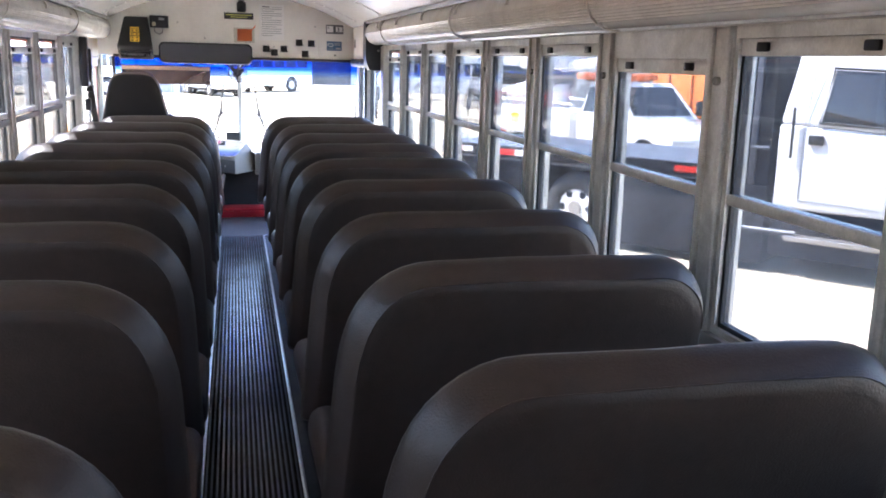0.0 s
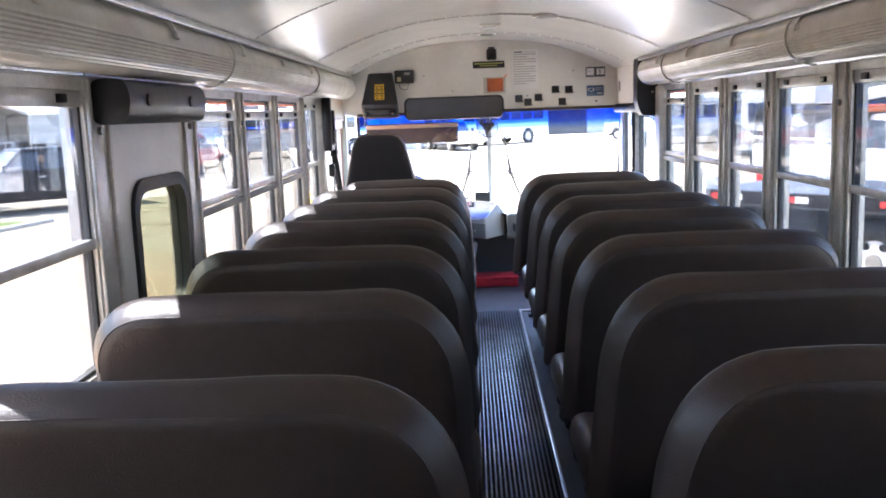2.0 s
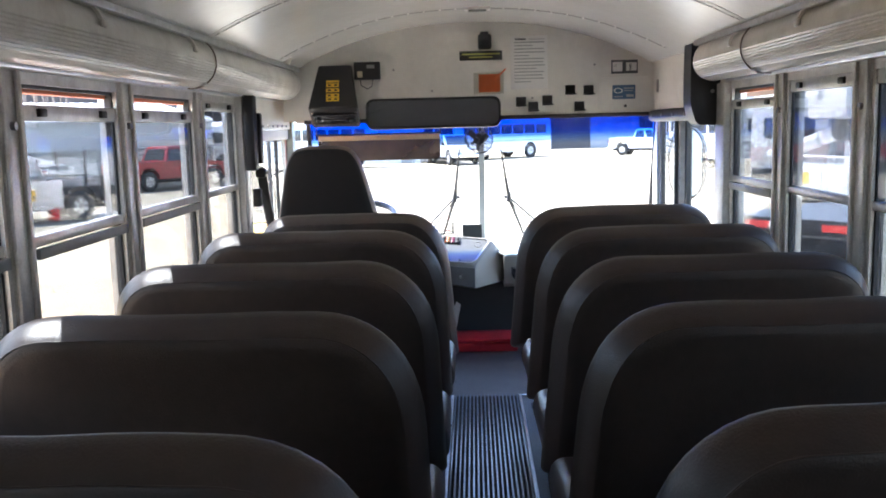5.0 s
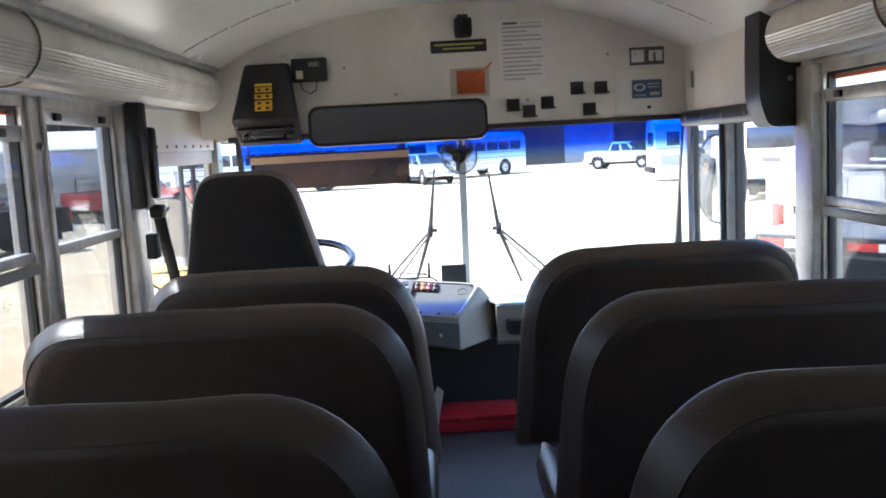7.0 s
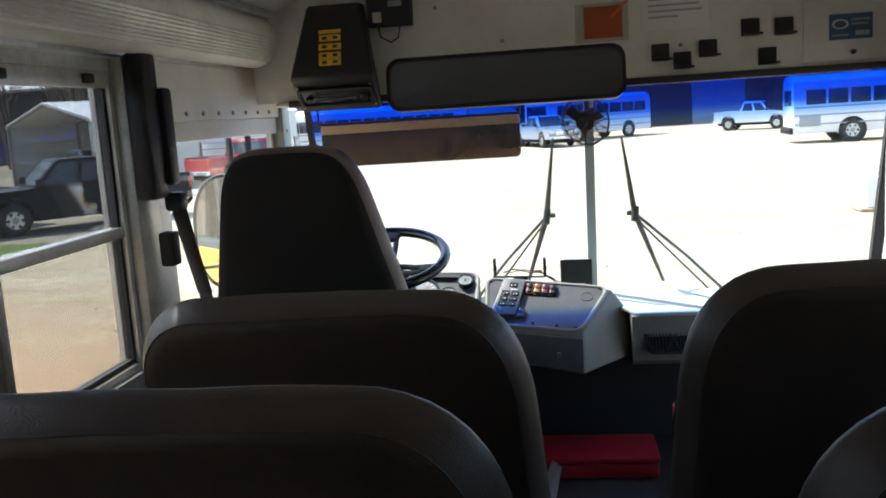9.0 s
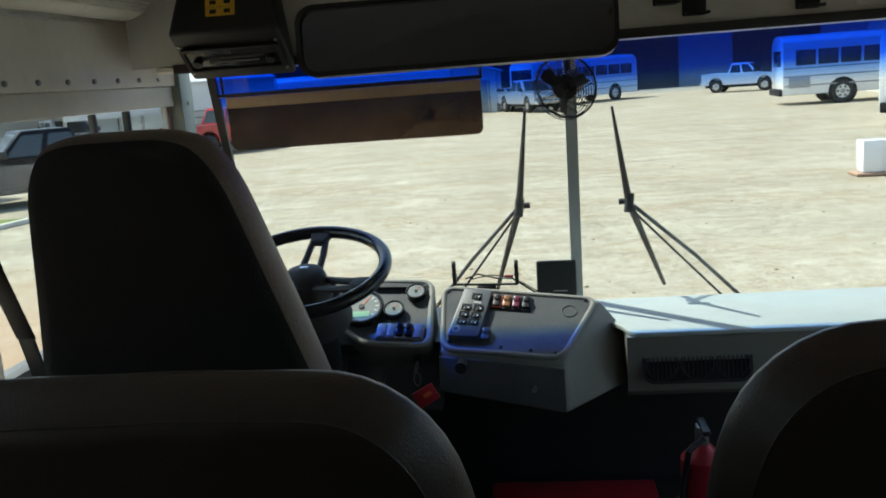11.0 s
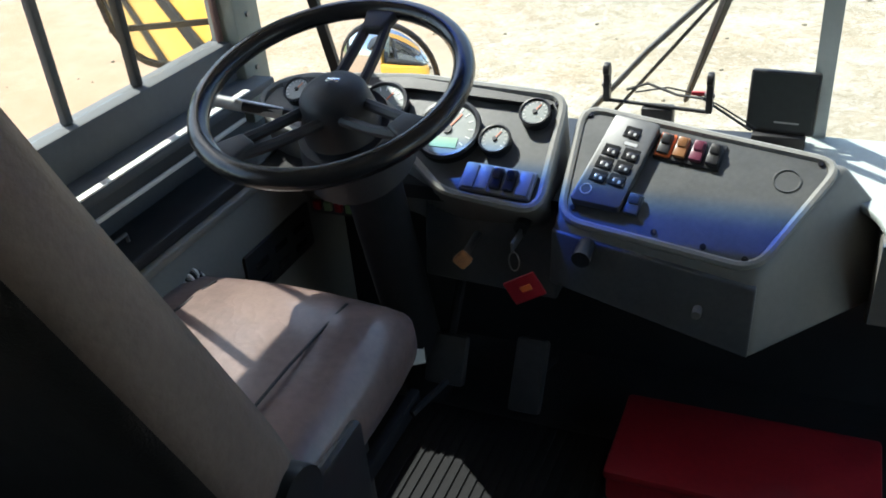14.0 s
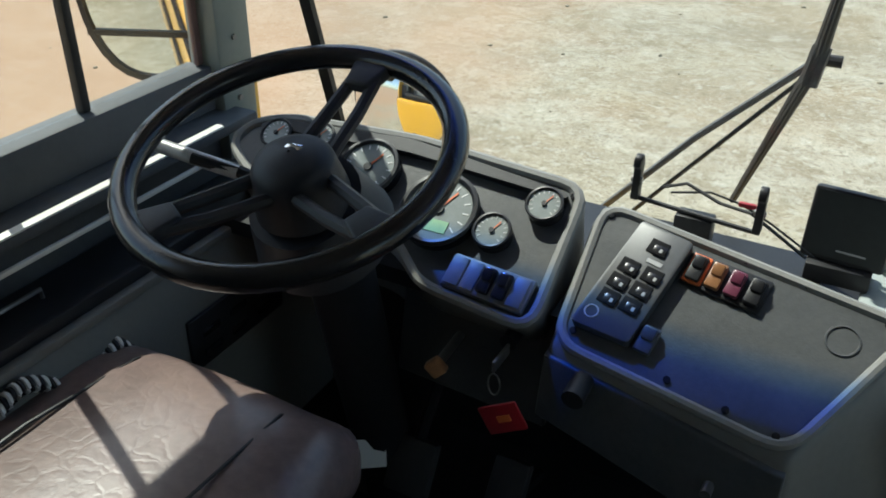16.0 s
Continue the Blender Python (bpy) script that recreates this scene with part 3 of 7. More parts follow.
k = 1
for i in range(len(R_PILLARS)):
    y0 = R_PILLARS[i] + 0.0575
    y1 = (R_PILLARS[i + 1] - 0.0575) if i + 1 < len(R_PILLARS) else 7.24
    side_window(k, 1, y0, y1, 1.455 if i == 5 else 1.505, "open" if i == 11 else "sash")
    k += 1
for i in range(len(L_PILLARS)):
    y0, y1 = L_PILLARS[i] + 0.055, (L_PILLARS[i + 1] - 0.055) if i + 1 < len(L_PILLARS) else 7.47
    if i == 7:
        continue
    side_window(k, -1, y0, y1, 1.505, "open" if i in (8, 9, 10) else "sash")
    k += 1

# the left emergency window: solid panel with one rounded rubber-set pane
w = thing(f"window_{k}", "bus emergency exit window with rounded black rubber gasket", "window", kind="structure")
oy0, oy1 = 3.80, 4.49
oo = round_rect(oy0, oy1, SILL + 0.014, TOP, 0.01)
io = round_rect(3.95, 4.45, SILL + 0.05, 1.235, 0.09)
part("panel", ring_frame(oo, io, "x", -XW, -XW - 0.04), M_WHITE, w)
gi = round_rect(3.975, 4.425, SILL + 0.075, 1.21, 0.075)
part("gasket", ring_frame(round_rect(3.935, 4.465, SILL + 0.035, 1.25, 0.1), gi, "x", -XW + 0.012, -XW - 0.045), M_SEAL, w)
part("pane", prism(gi, "x", -XW - 0.018, -XW - 0.023), M_EMGLASS, w, smooth=0)

# right wall pieces at the entrance door
jamb = tagged(part("door_frame", span(XW - 0.03, XW + 0.07, 7.24, 7.38, 0.0, TOP, 0.006), M_ALU), "grey metal jamb beside the bus entrance door", "door frame", kind="structure")
part("head", span(XW - 0.03, XW + 0.07, 7.3815, 8.8, 1.46, 1.80, 0.004), M_WHITE, jamb)
part("post", span(XW - 0.02, XW + 0.05, 8.10, 8.20, -0.3, 1.46, 0.006), M_ALU, jamb)
part("post", span(XW - 0.04, XW - 0.02, 8.12, 8.14, -0.3, 1.46, 0.003), M_SEAL, jamb)
part("corner_post", span(XW - 0.01, XW + 0.05, 8.72, 8.84, -0.3, 1.46, 0.006), M_ALU, jamb)
door = thing("door_1", "glazed folding bus entrance door standing closed", "door", kind="structure")
for a, b in ((7.40, 8.08), (8.22, 8.70)):
    part("leaf_frame", ring_frame([(a, -0.3), (b, -0.3), (b, 1.455), (a, 1.455)], [(a + 0.035, -0.2), (b - 0.035, -0.2), (b - 0.035, 1.42), (a + 0.035, 1.42)], "x", XW + 0.005, XW + 0.035), M_SEAL, door)
    part("pane", span(XW + 0.016, XW + 0.021, a + 0.03, b - 0.03, -0.2, 1.42), M_CLEAR, door, smooth=0)

# left wall at the driver: lower wall, window, upper panel
dw = tagged(part("wall_driver", span(-XW - 0.07, -XW, 7.5215, 8.86, -0.6, 0.684), M_DARKGREY), "dark grey side wall below the driver's window", "wall", kind="structure")
part("sill", span(-XW - 0.06, -XW + 0.075, 7.60, 8.80, 0.6845, 0.706, 0.006), M_DARKGREY, dw)
part("bottom_rail", span(-XW - 0.055, -XW + 0.004, 7.6005, 8.765, 0.7065, 0.7925, 0.004), M_DARKGREY, dw)
part("sill_trim", span(-XW + 0.060, -XW + 0.078, 7.60, 8.70, 0.7065, 0.711, 0.002), M_WHITE, dw)
part("sill_trim", span(-XW + 0.0755, -XW + 0.083, 7.62, 8.66, 0.655, 0.664, 0.002), M_DUCT, dw)
pan = part("upper_panel", span(-XW - 0.07, -XW + 0.01, 7.52, 8.78, 1.375, 1.60, 0.004), M_WHITE, dw)
part("lower_panel", span(-XW - 0.07, -XW - 0.002, 7.52, 8.78, 1.315, 1.3735, 0.003), M_WHITE, dw)
for i in range(9):
    y = 7.62 + 0.128 * i
    part("rivet", rod((-XW + 0.01, y, 1.395), (-XW + 0.016, y, 1.395), 0.0065, 8), M_STEEL, pan)
part("upper_wall", prism([(-XW - 0.07, 1.6015), (-XW + 0.01, 1.6015), (-1.02, 1.74), (-XW - 0.07, 1.78)], "y", 7.5215, 8.43), M_WHITE, dw)
part("rear_post", span(-XW - 0.07, -XW + 0.03, 7.475, 7.60, SILL + 0.0155, 1.54, 0.006), M_ALU, dw)
part("window_post", span(-XW - 0.05, -XW - 0.005, 7.66, 7.74, 0.793, 1.3135, 0.005), M_ALU, dw)
part("window_post", span(-XW - 0.034, -XW - 0.016, 8.284, 8.302, 0.793, 1.3135, 0.004), M_DARKGREY, dw)
part("window_post", span(-XW - 0.035, -XW - 0.015, 8.476, 8.494, 0.793, 1.3135, 0.004), M_SEAL, dw)
part("window_post", span(-XW - 0.025, -XW - 0.012, 8.748, 8.765, 0.793, 1.3135, 0.005), mat("faded_red_brown_trim", (0.20, 0.12, 0.105), 0.5, vary=0.2), dw)
apost = part("a_pillar", span(-XW - 0.05, -XW + 0.025, 8.7665, 8.86, 0.60, 1.46, 0.006), M_PILLAR, dw, "grey-green painted corner pillar with screws")
for i in range(6):
    part("screw", rod((-XW + 0.025, 8.81, 0.72 + 0.12 * i), (-XW + 0.030, 8.81, 0.72 + 0.12 * i), 0.006, 8), M_STEEL, apost)
for a, b in ((7.60, 7.66), (7.74, 8.278), (8.306, 8.476), (8.494, 8.735)):
    part("pane", span(-XW - 0.032, -XW - 0.027, a, b, 0.793, 1.313), M_CLEAR, dw, smooth=0)

# front: header above the windshield
bm = bmesh.new()
xs = [-1.10 + 2.2 * i / 24 for i in range(25)]
prism([(x, arch(x) + 0.02) for x in xs] + [(1.10, 1.42), (-1.10, 1.42)], "y", Y_HEAD, Y_HEAD + 0.04, bm)
header = tagged(part("wall_front", bm, M_WHITE), "white painted metal bulkhead above the windshield", "wall", kind="structure")
part("lip", span(-1.03, 1.05, Y_HEAD - 0.012, 8.752, 1.405, 1.4185, 0.004), M_WHITE, header)
part("lip_edge", span(-0.98, 1.03, Y_HEAD - 0.018, Y_HEAD - 0.0125, 1.400, 1.424, 0.002), M_SEAL, header)
part("access_panel", span(0.735, 1.035, Y_HEAD - 0.006, Y_HEAD - 0.0005, 1.435, 1.625, 0.002), M_WHITE, header)
part("panel_knob", rod((0.885, Y_HEAD - 0.006, 1.46), (0.885, Y_HEAD - 0.02, 1.46), 0.008), M_BLACK, header)
for x, z in ((-0.23, 1.575), (0.71, 1.70), (-0.45, 1.70), (0.35, 1.52)):
    part("rivet", rod((x, Y_HEAD, z), (x, Y_HEAD - 0.006, z), 0.007, 8), M_STEEL, header)
for s0 in (-1, 1):
    sk = tagged(part("side_skin", span(min(s0 * 1.222, s0 * 1.232), max(s0 * 1.222, s0 * 1.232), Y_BACK, 7.37 if s0 > 0 else 8.98, -0.65, 0.70, 0.003), M_YBUS), "yellow painted outer side of the bus", "bus side", kind="structure")
    for z in (-0.35, 0.05, 0.45):
        part("rub_rail", span(min(s0 * 1.232, s0 * 1.25), max(s0 * 1.232, s0 * 1.25), Y_BACK, 7.37 if s0 > 0 else 8.98, z - 0.04, z + 0.04, 0.008), M_CHASSIS, sk, "black rub rail")
part("outer_skin", span(-1.2, 1.2, 8.758, 8.785, 1.42, 2.1), M_YBUS, header, "yellow painted outer skin")

dsk = tagged(part("drivers_skin", span(-1.238, -1.228, 7.60, 8.90, 0.701, 0.760, 0.002), M_YBUS), "yellow painted outer skin round the driver's window", "bus side", kind="structure")
part("head", span(-1.238, -1.228, 7.58, 8.90, 1.40, 1.544, 0.002), M_YBUS, dsk)

# outer roof and rear skin of the bus
rx = [-1.225 + 2.45 * i / 24 for i in range(25)]
roof_lo = [(x, 1.83 + 0.19 * (1 - (abs(x) / 1.225) ** 2.3)) for x in rx]
roof = tagged(part("bus_roof", prism(roof_lo + [(x, z + 0.02) for x, z in reversed(roof_lo)], "y", Y_BACK - 0.07, 8.757), M_YBUS, smooth=50), "yellow painted curved outer roof of the bus", "bus roof", kind="structure")
for s0 in (-1, 1):
    part("cant_rail", span(min(s0 * 1.2225, s0 * 1.234), max(s0 * 1.2225, s0 * 1.234), Y_BACK, 8.75, 1.545, 1.829, 0.003), M_YBUS, roof)
part("rear_skin", span(-1.222, 1.222, Y_BACK - 0.075, Y_BACK - 0.052, -0.65, 1.829), M_YBUS, roof)

# windshield, two panes with a post, corner pane at the driver's side
ws = thing("windshield", "two-pane bus windshield with blue shade band along its top", "windshield", kind="structure")


def ws_y(z):
    return 9.0 - (z - 0.6) * 0.30


def raked(x0, x1, z0, z1, t, off=0.0):
    return prism([(ws_y(z0) + off, z0), (ws_y(z0) + off + t, z0), (ws_y(z1) + off + t, z1), (ws_y(z1) + off, z1)], "x", x0, x1)


part("pane", raked(-1.012, 0.04, 0.555, 1.415, 0.006), M_WSGLASS, ws, smooth=0)
part("pane", raked(0.0755, 1.14, 0.555, 1.415, 0.006), M_WSGLASS, ws, smooth=0)
part("post", raked(0.0405, 0.0755, 0.56, 1.42, 0.03, -0.015), M_POST, ws, "pale grey centre post")
part("pillar", raked(-1.035, -1.010, 0.56, 1.44, 0.014, -0.008), M_BLACK, ws, "black windshield pillar")
part("pillar", raked(1.135, 1.175, 0.58, 1.44, 0.03, -0.012), M_BLACK, ws, "black windshield pillar")
cb = bmesh.new()
v = [cb.verts.new(c) for c in ((-1.035, ws_y(0.60) + 0.01, 0.60), (-1.135, 8.855, 0.60), (-1.135, 8.815, 1.43), (-1.035, ws_y(1.43) + 0.01, 1.43))]
cb.faces.new(v)
bmesh.ops.solidify(cb, geom=cb.faces[:], thickness=0.004)
part("corner_pane", cb, M_CLEAR, ws, smooth=0)
part("bottom_seal", span(-1.14, 1.17, 8.998, 9.022, 0.52, 0.562, 0.006), M_SEAL, ws)
tagged(part("front_panel", span(-1.22, 1.22, 8.985, 9.08, -0.7, 0.500, 0.03), M_YBUS), "yellow painted front panel of the bus below the windshield", "bus front", kind="structure")
tagged(part("firewall", span(-1.149, 1.149, 8.90, 8.98, 0.0, 0.54), M_BLACK), "black firewall under the dash", "wall", kind="structure")

# overhead duct covers along both sides
for side, y_end, brackets in ((-1, 8.34, [0.3, 1.25, 2.2, 3.1, 3.95, 4.75, 5.5, 6.3]), (1, 7.26, [0.3, 1.25, 2.0, 2.85, 3.7, 4.5, 5.25, 6.0, 6.7])):
    duct = thing("overhead_duct", "cream plastic ribbed duct cover along the window tops", "duct", kind="structure")
    pr = []
    for i in range(49):
        a = radians(-100 + 150 * i / 48)
        r = 0.088 + (0.0030 if 14 <= i <= 32 and i % 2 else 0)
        pr.append((side * (1.075 - r * math.cos(a) * 1.05), 1.632 + r * math.sin(a) * 1.02))
    pr += [(side * 1.10, 1.72), (side * 1.14, 1.66), (side * 1.14, 1.56)]
    joints = [Y_BACK, 0.75, 2.9, 4.6, 6.55, y_end]
    for a, b in zip(joints, joints[1:]):
        part("cover", prism(pr, "y", a + 0.003, b - 0.003), M_DUCT, duct, smooth=30)
    for y in joints[1:-1]:
        hoop = [(side * (1.075 - 0.094 * math.cos(radians(a)) * 1.05), y, 1.632 + 0.094 * math.sin(radians(a)) * 1.02) for a in range(-100, 55, 10)]
        part("joint_band", sweep(hoop, 0.0028, 6), M_DARKJOINT if abs(y - 6.55) < 0.1 else M_DUCT, duct)
        part("joint_clip", box(side * 1.035, y, 1.553, 0.035, 0.030, 0.014, 0.003), M_ALU, duct)
    for y in brackets:
        hoop = [(1.075 - 0.093 * math.cos(radians(a)) * 1.05, 1.632 + 0.093 * math.sin(radians(a)) * 1.02) for a in range(22, 62, 8)]
        b = bmesh.new()
        for (xa, za), (xb, zb) in zip(hoop, hoop[1:]):
            prism([(side * xa, za), (side * xb, zb), (side * (xb - 0.008), zb + 0.004), (side * (xa - 0.008), za + 0.004)], "y", y - 0.011, y + 0.011, b)
        xa, za = hoop[0]
        box(side * (xa - 0.006), y, za - 0.008, 0.012, 0.030, 0.022, 0.004, b, seg=1)
        part("bracket", b, M_DUCT, duct)
    part("edge_trim", span(min(side * 0.985, side * 1.0), max(side * 0.985, side * 1.0), Y_BACK, y_end, 1.70, 1.722, 0.004), M_STRIP, duct)
    part("edge_trim", span(min(side * 1.125, side * 1.14), max(side * 1.125, side * 1.14), Y_BACK, y_end, 1.537, 1.553, 0.004), M_STRIP, duct)

# aisle mat with ribs and its metal edges
mat_ob = thing("aisle_runner", "ribbed black rubber aisle mat between the seats", "floor mat", kind="structure")
MX0, MX1, MY1 = -0.164, 0.164, 7.55
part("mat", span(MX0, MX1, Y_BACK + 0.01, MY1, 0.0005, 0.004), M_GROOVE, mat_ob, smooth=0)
nr = 18
for i in range(nr):
    c = MX0 + (MX1 - MX0) * (i + 0.5) / nr
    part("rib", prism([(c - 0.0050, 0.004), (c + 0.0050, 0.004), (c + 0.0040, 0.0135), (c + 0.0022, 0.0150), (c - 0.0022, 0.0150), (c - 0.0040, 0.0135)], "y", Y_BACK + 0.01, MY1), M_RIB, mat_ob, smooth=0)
part("edge_strip", span(MX0 - 0.014, MX0 - 0.0005, Y_BACK + 0.01, MY1, 0.0005, 0.013, 0.003), M_STRIP, mat_ob, "bright aluminium edging")
part("end_strip", span(MX1 + 0.0145, MX1 + 0.15, MY1 - 0.012, MY1 + 0.006, 0.0005, 0.012, 0.003), M_STRIP, mat_ob, "bright aluminium edging")
part("edge_strip", span(MX1 + 0.0005, MX1 + 0.014, Y_BACK + 0.01, MY1, 0.0005, 0.013, 0.003), M_STRIP, mat_ob, "bright aluminium edging")
mat_ob.matrix_basis = Matrix.Translation((0.033, 7.55, 0)) @ Matrix.Rotation(-0.0126, 4, "Z") @ Matrix.Translation((0, -7.55, 0))


# ---- passenger seats ----
def seat_outline(inset, flare=0.075, x0=-0.455, x1=0.455, z0=0.30, z1=0.993):
    """Seat back seen from behind: a wide soft shoulder on the aisle side (x0), a tighter one at the window."""
    x0, x1, z0, z1 = x0 + inset, x1 - inset, z0 + inset, z1 - inset
    pts = []
    for cx, cz, rx, rz, a in ((x1, z1, 0.18, 0.18, 0), (x0, z1, 0.215, 0.27, 90), (x0, z0, 0.03, 0.03, 180), (x1, z0, 0.03, 0.03, 270)):
        rx, rz = max(0.005, rx - inset), max(0.005, rz - inset)
        sx, sz = (1 if a in (0, 270) else -1), (1 if a in (0, 90) else -1)
        for i in range(11):
            t = radians(a + 90 * i / 10)
            c, s = math.cos(t), math.sin(t)
            pts.append((cx - sx * rx + rx * math.copysign(abs(c) ** 0.92, c), cz - sz * rz + rz * math.copysign(abs(s) ** 0.92, s)))
        if a == 0:
            # the long top edge has points of its own, so that the cover can sag a little
            e0, e1 = pts[-1][0], x0 + max(0.005, 0.215 - inset)
            pts += [(e0 + (e1 - e0) * k / 12, cz) for k in range(1, 12)]
    return [(x - flare * max(0.0, 0.80 - z) if x < 0 else x, z) for x, z in pts]


def padded_slab(outline, rings, shear=0.0, z_base=0.3, **shape):
    """A padded board lofted through insets of an outline, leaning back by shear."""
    b = bmesh.new()
    R = []
    for inset, y in rings:
        R.append([b.verts.new((x, y - (z - z_base) * shear, z)) for x, z in outline(inset, **shape)])
    n = len(R[0])
    for A, B in zip(R, R[1:]):
        for i in range(n):
            b.faces.new((A[i], A[(i + 1) % n], B[(i + 1) % n], B[i]))
    b.faces.new(R[0])
    b.faces.new(list(reversed(R[-1])))
    return b


RINGS = [(0.17, -0.064), (0.070, -0.0625), (0.044, -0.0600), (0.0380, -0.0555), (0.023, -0.031), (0.009, -0.005), (0.0, 0.017), (0.003, 0.034), (0.016, 0.048), (0.05, 0.054), (0.14, 0.057)]
LEAN = 0.17


def bench(name, label, with_seat, seed=0, flare=0.075):
    t = thing(name, label, "bus seat", group="passenger bench seats")
    slab = padded_slab(seat_outline, RINGS, LEAN, flare=flare)
    for v in slab.verts:
        k = min(1.0, max(0.0, (v.co.z - 0.5) / 0.3))
        v.co += Vector((0.4, 1.0, 0.8)) * k * 0.0042 * noise.noise(v.co * 6.0 + Vector((seed * 3.7, 0, 0)))
        v.co.y += 0.0016 * k * noise.noise(v.co * 23.0 + Vector((0, seed * 5.1, 0)))
    back = part("backrest", slab, M_VINYL, t, smooth=42)
    o = seat_outline(0.040, flare)[0:33]
    part("piping", sweep([Vector((x, -0.0585 - (z - 0.3) * LEAN, z)) + Vector((0.4, 1.0, 0.8)) * 0.0042 * noise.noise(Vector((x, -0.054 - (z - 0.3) * LEAN, z)) * 6.0 + Vector((seed * 3.7, 0, 0))) for x, z in o], 0.0019, 6), M_VINYL, back)
    if with_seat:
        c = box(-0.010, 0.27, 0.370, 0.935, 0.46, 0.13, 0.05, seg=4)
        part("cushion", c, M_VINYL, t, smooth=60)
        f = sweep([(-0.40, 0.06, 0.30), (-0.40, 0.46, 0.31), (0.40, 0.46, 0.31), (0.40, 0.06, 0.30)], 0.014, 8, closed=True)
        part("seat_frame", f, M_CHASSIS, t)
    else:
        part("seat_frame", sweep([(-0.40, 0.02, 0.32), (0.40, 0.02, 0.32)], 0.014, 8), M_CHASSIS, t)
    for x in (-0.36, 0.36):
        for y in ((0.08, 0.42) if with_seat else (0.02,)):
            leg = part("leg", sweep([(x, y, 0.31), (x, y, 0.012)], 0.014, 8), M_CHASSIS, t)
            part("foot", box(x, y, 0.006, 0.06, 0.07, 0.012, 0.004), M_CHASSIS, leg)
    return t


TOPS_R = [6.41, 5.67, 5.01, 4.30, 3.57, 2.85, 2.19, 1.52, 0.77, 0.05, -0.67]
TOPS_L = [6.47, 5.69, 4.98, 4.23, 3.49, 2.76, 2.11, 1.385, 0.70, -0.02, -0.74]
SHIFT = LEAN * 0.7


def row_x(y):
    """The rows of benches stand a little askew to the front wall."""
    return max(-0.042, 0.020 - 0.0126 * (6.5 - y))


BENCH_LABEL = "dark grey vinyl padded bus bench seat with rounded top"
for k in range(3):
    first = bench("bench_seat", BENCH_LABEL, True, k)
    first.matrix_basis = pose(0.64 + row_x(TOPS_R[k]), TOPS_R[k] + SHIFT, 0)
    for y in TOPS_R[k + 3::3]:
        copy_thing(first, pose(0.64 + row_x(y), y + SHIFT, 0))
    mirrored = bench("bench_seat", BENCH_LABEL, True, k + 3, 0.03)
    for ob in mirrored.children_recursive:
        ob.data.transform(Matrix.Scale(-1, 4, (1, 0, 0)))
        ob.data.flip_normals()
        ob.data.transform(Matrix.Diagonal((1.05, 1, 1, 1)))
    mirrored.matrix_basis = pose(-0.632 + row_x(TOPS_L[k]), TOPS_L[k] + SHIFT, 0)
    for y in TOPS_L[k + 3::3]:
        copy_thing(mirrored, pose(-0.632 + row_x(y), y + SHIFT, 0))
barrier = bench("crash_barrier", "dark grey vinyl padded barrier in front of the first bench", False)
tagged(barrier, category="barrier", group="padded barriers")
barrier.matrix_basis = pose(0.64, 7.24 + SHIFT, 0)
bar2 = bench("crash_barrier", "dark grey vinyl padded barrier behind the driver's seat", False)
tagged(bar2, category="barrier", group="padded barriers")
for ob in bar2.children_recursive:
    ob.data.transform(Matrix.Scale(-1, 4, (1, 0, 0)))
    ob.data.flip_normals()
    ob.data.transform(Matrix.Diagonal((0.95, 1, 1, 1)))
bar2.matrix_basis = pose(-0.565, 7.12 + SHIFT, 0)


# ---- driver's place ----
def plane(o, degrees_down):
    """Local axes on a sloping panel: x across, y up the slope, z out of it."""
    a = radians(degrees_down)
    return Matrix(((1, 0, 0, o[0]), (0, math.cos(a), -math.sin(a), o[1]), (0, math.sin(a), math.cos(a), o[2]), (0, 0, 0, 1)))


def loft4(top, bottom, bevel):
    b = bmesh.new()
    A, B = [b.verts.new(p) for p in top], [b.verts.new(p) for p in bottom]
    n = len(top)
    b.faces.new(A)
    b.faces.new(list(reversed(B)))
    for i in range(n):
        b.faces.new((A[i], B[i], B[(i + 1) % n], A[(i + 1) % n]))
    bmesh.ops.recalc_face_normals(b, faces=b.faces)
    if bevel:
        bmesh.ops.bevel(b, geom=list(b.edges), offset=bevel, segments=3, profile=0.5, affect="EDGES")
    return b


def rounded_poly(pts, r, n=4):
    """A closed outline with its corners rounded."""
    out, m = [], len(pts)
    for i in range(m):
        p, a, c = Vector(pts[i]), Vector(pts[i - 1]), Vector(pts[(i + 1) % m])
        d0, d1 = (a - p), (c - p)
        k0, k1 = min(r, d0.length * 0.45), min(r, d1.length * 0.45)
        s, e = p + d0.normalized() * k0, p + d1.normalized() * k1
        for j in range(n + 1):
            t = j / n
            q = (1 - t) ** 2 * s + 2 * t * (1 - t) * p + t * t * e
            out.append((q.x, q.y))
    return out


def shrink(pts, k):
    c = sum((Vector(p) for p in pts), Vector((0, 0))) / len(pts)
    return [tuple(c + (Vector(p) - c) * (1 - k / max(0.001, (Vector(p) - c).length))) for p in pts]


def on(m, bm):
    bm.transform(m)
    return bm


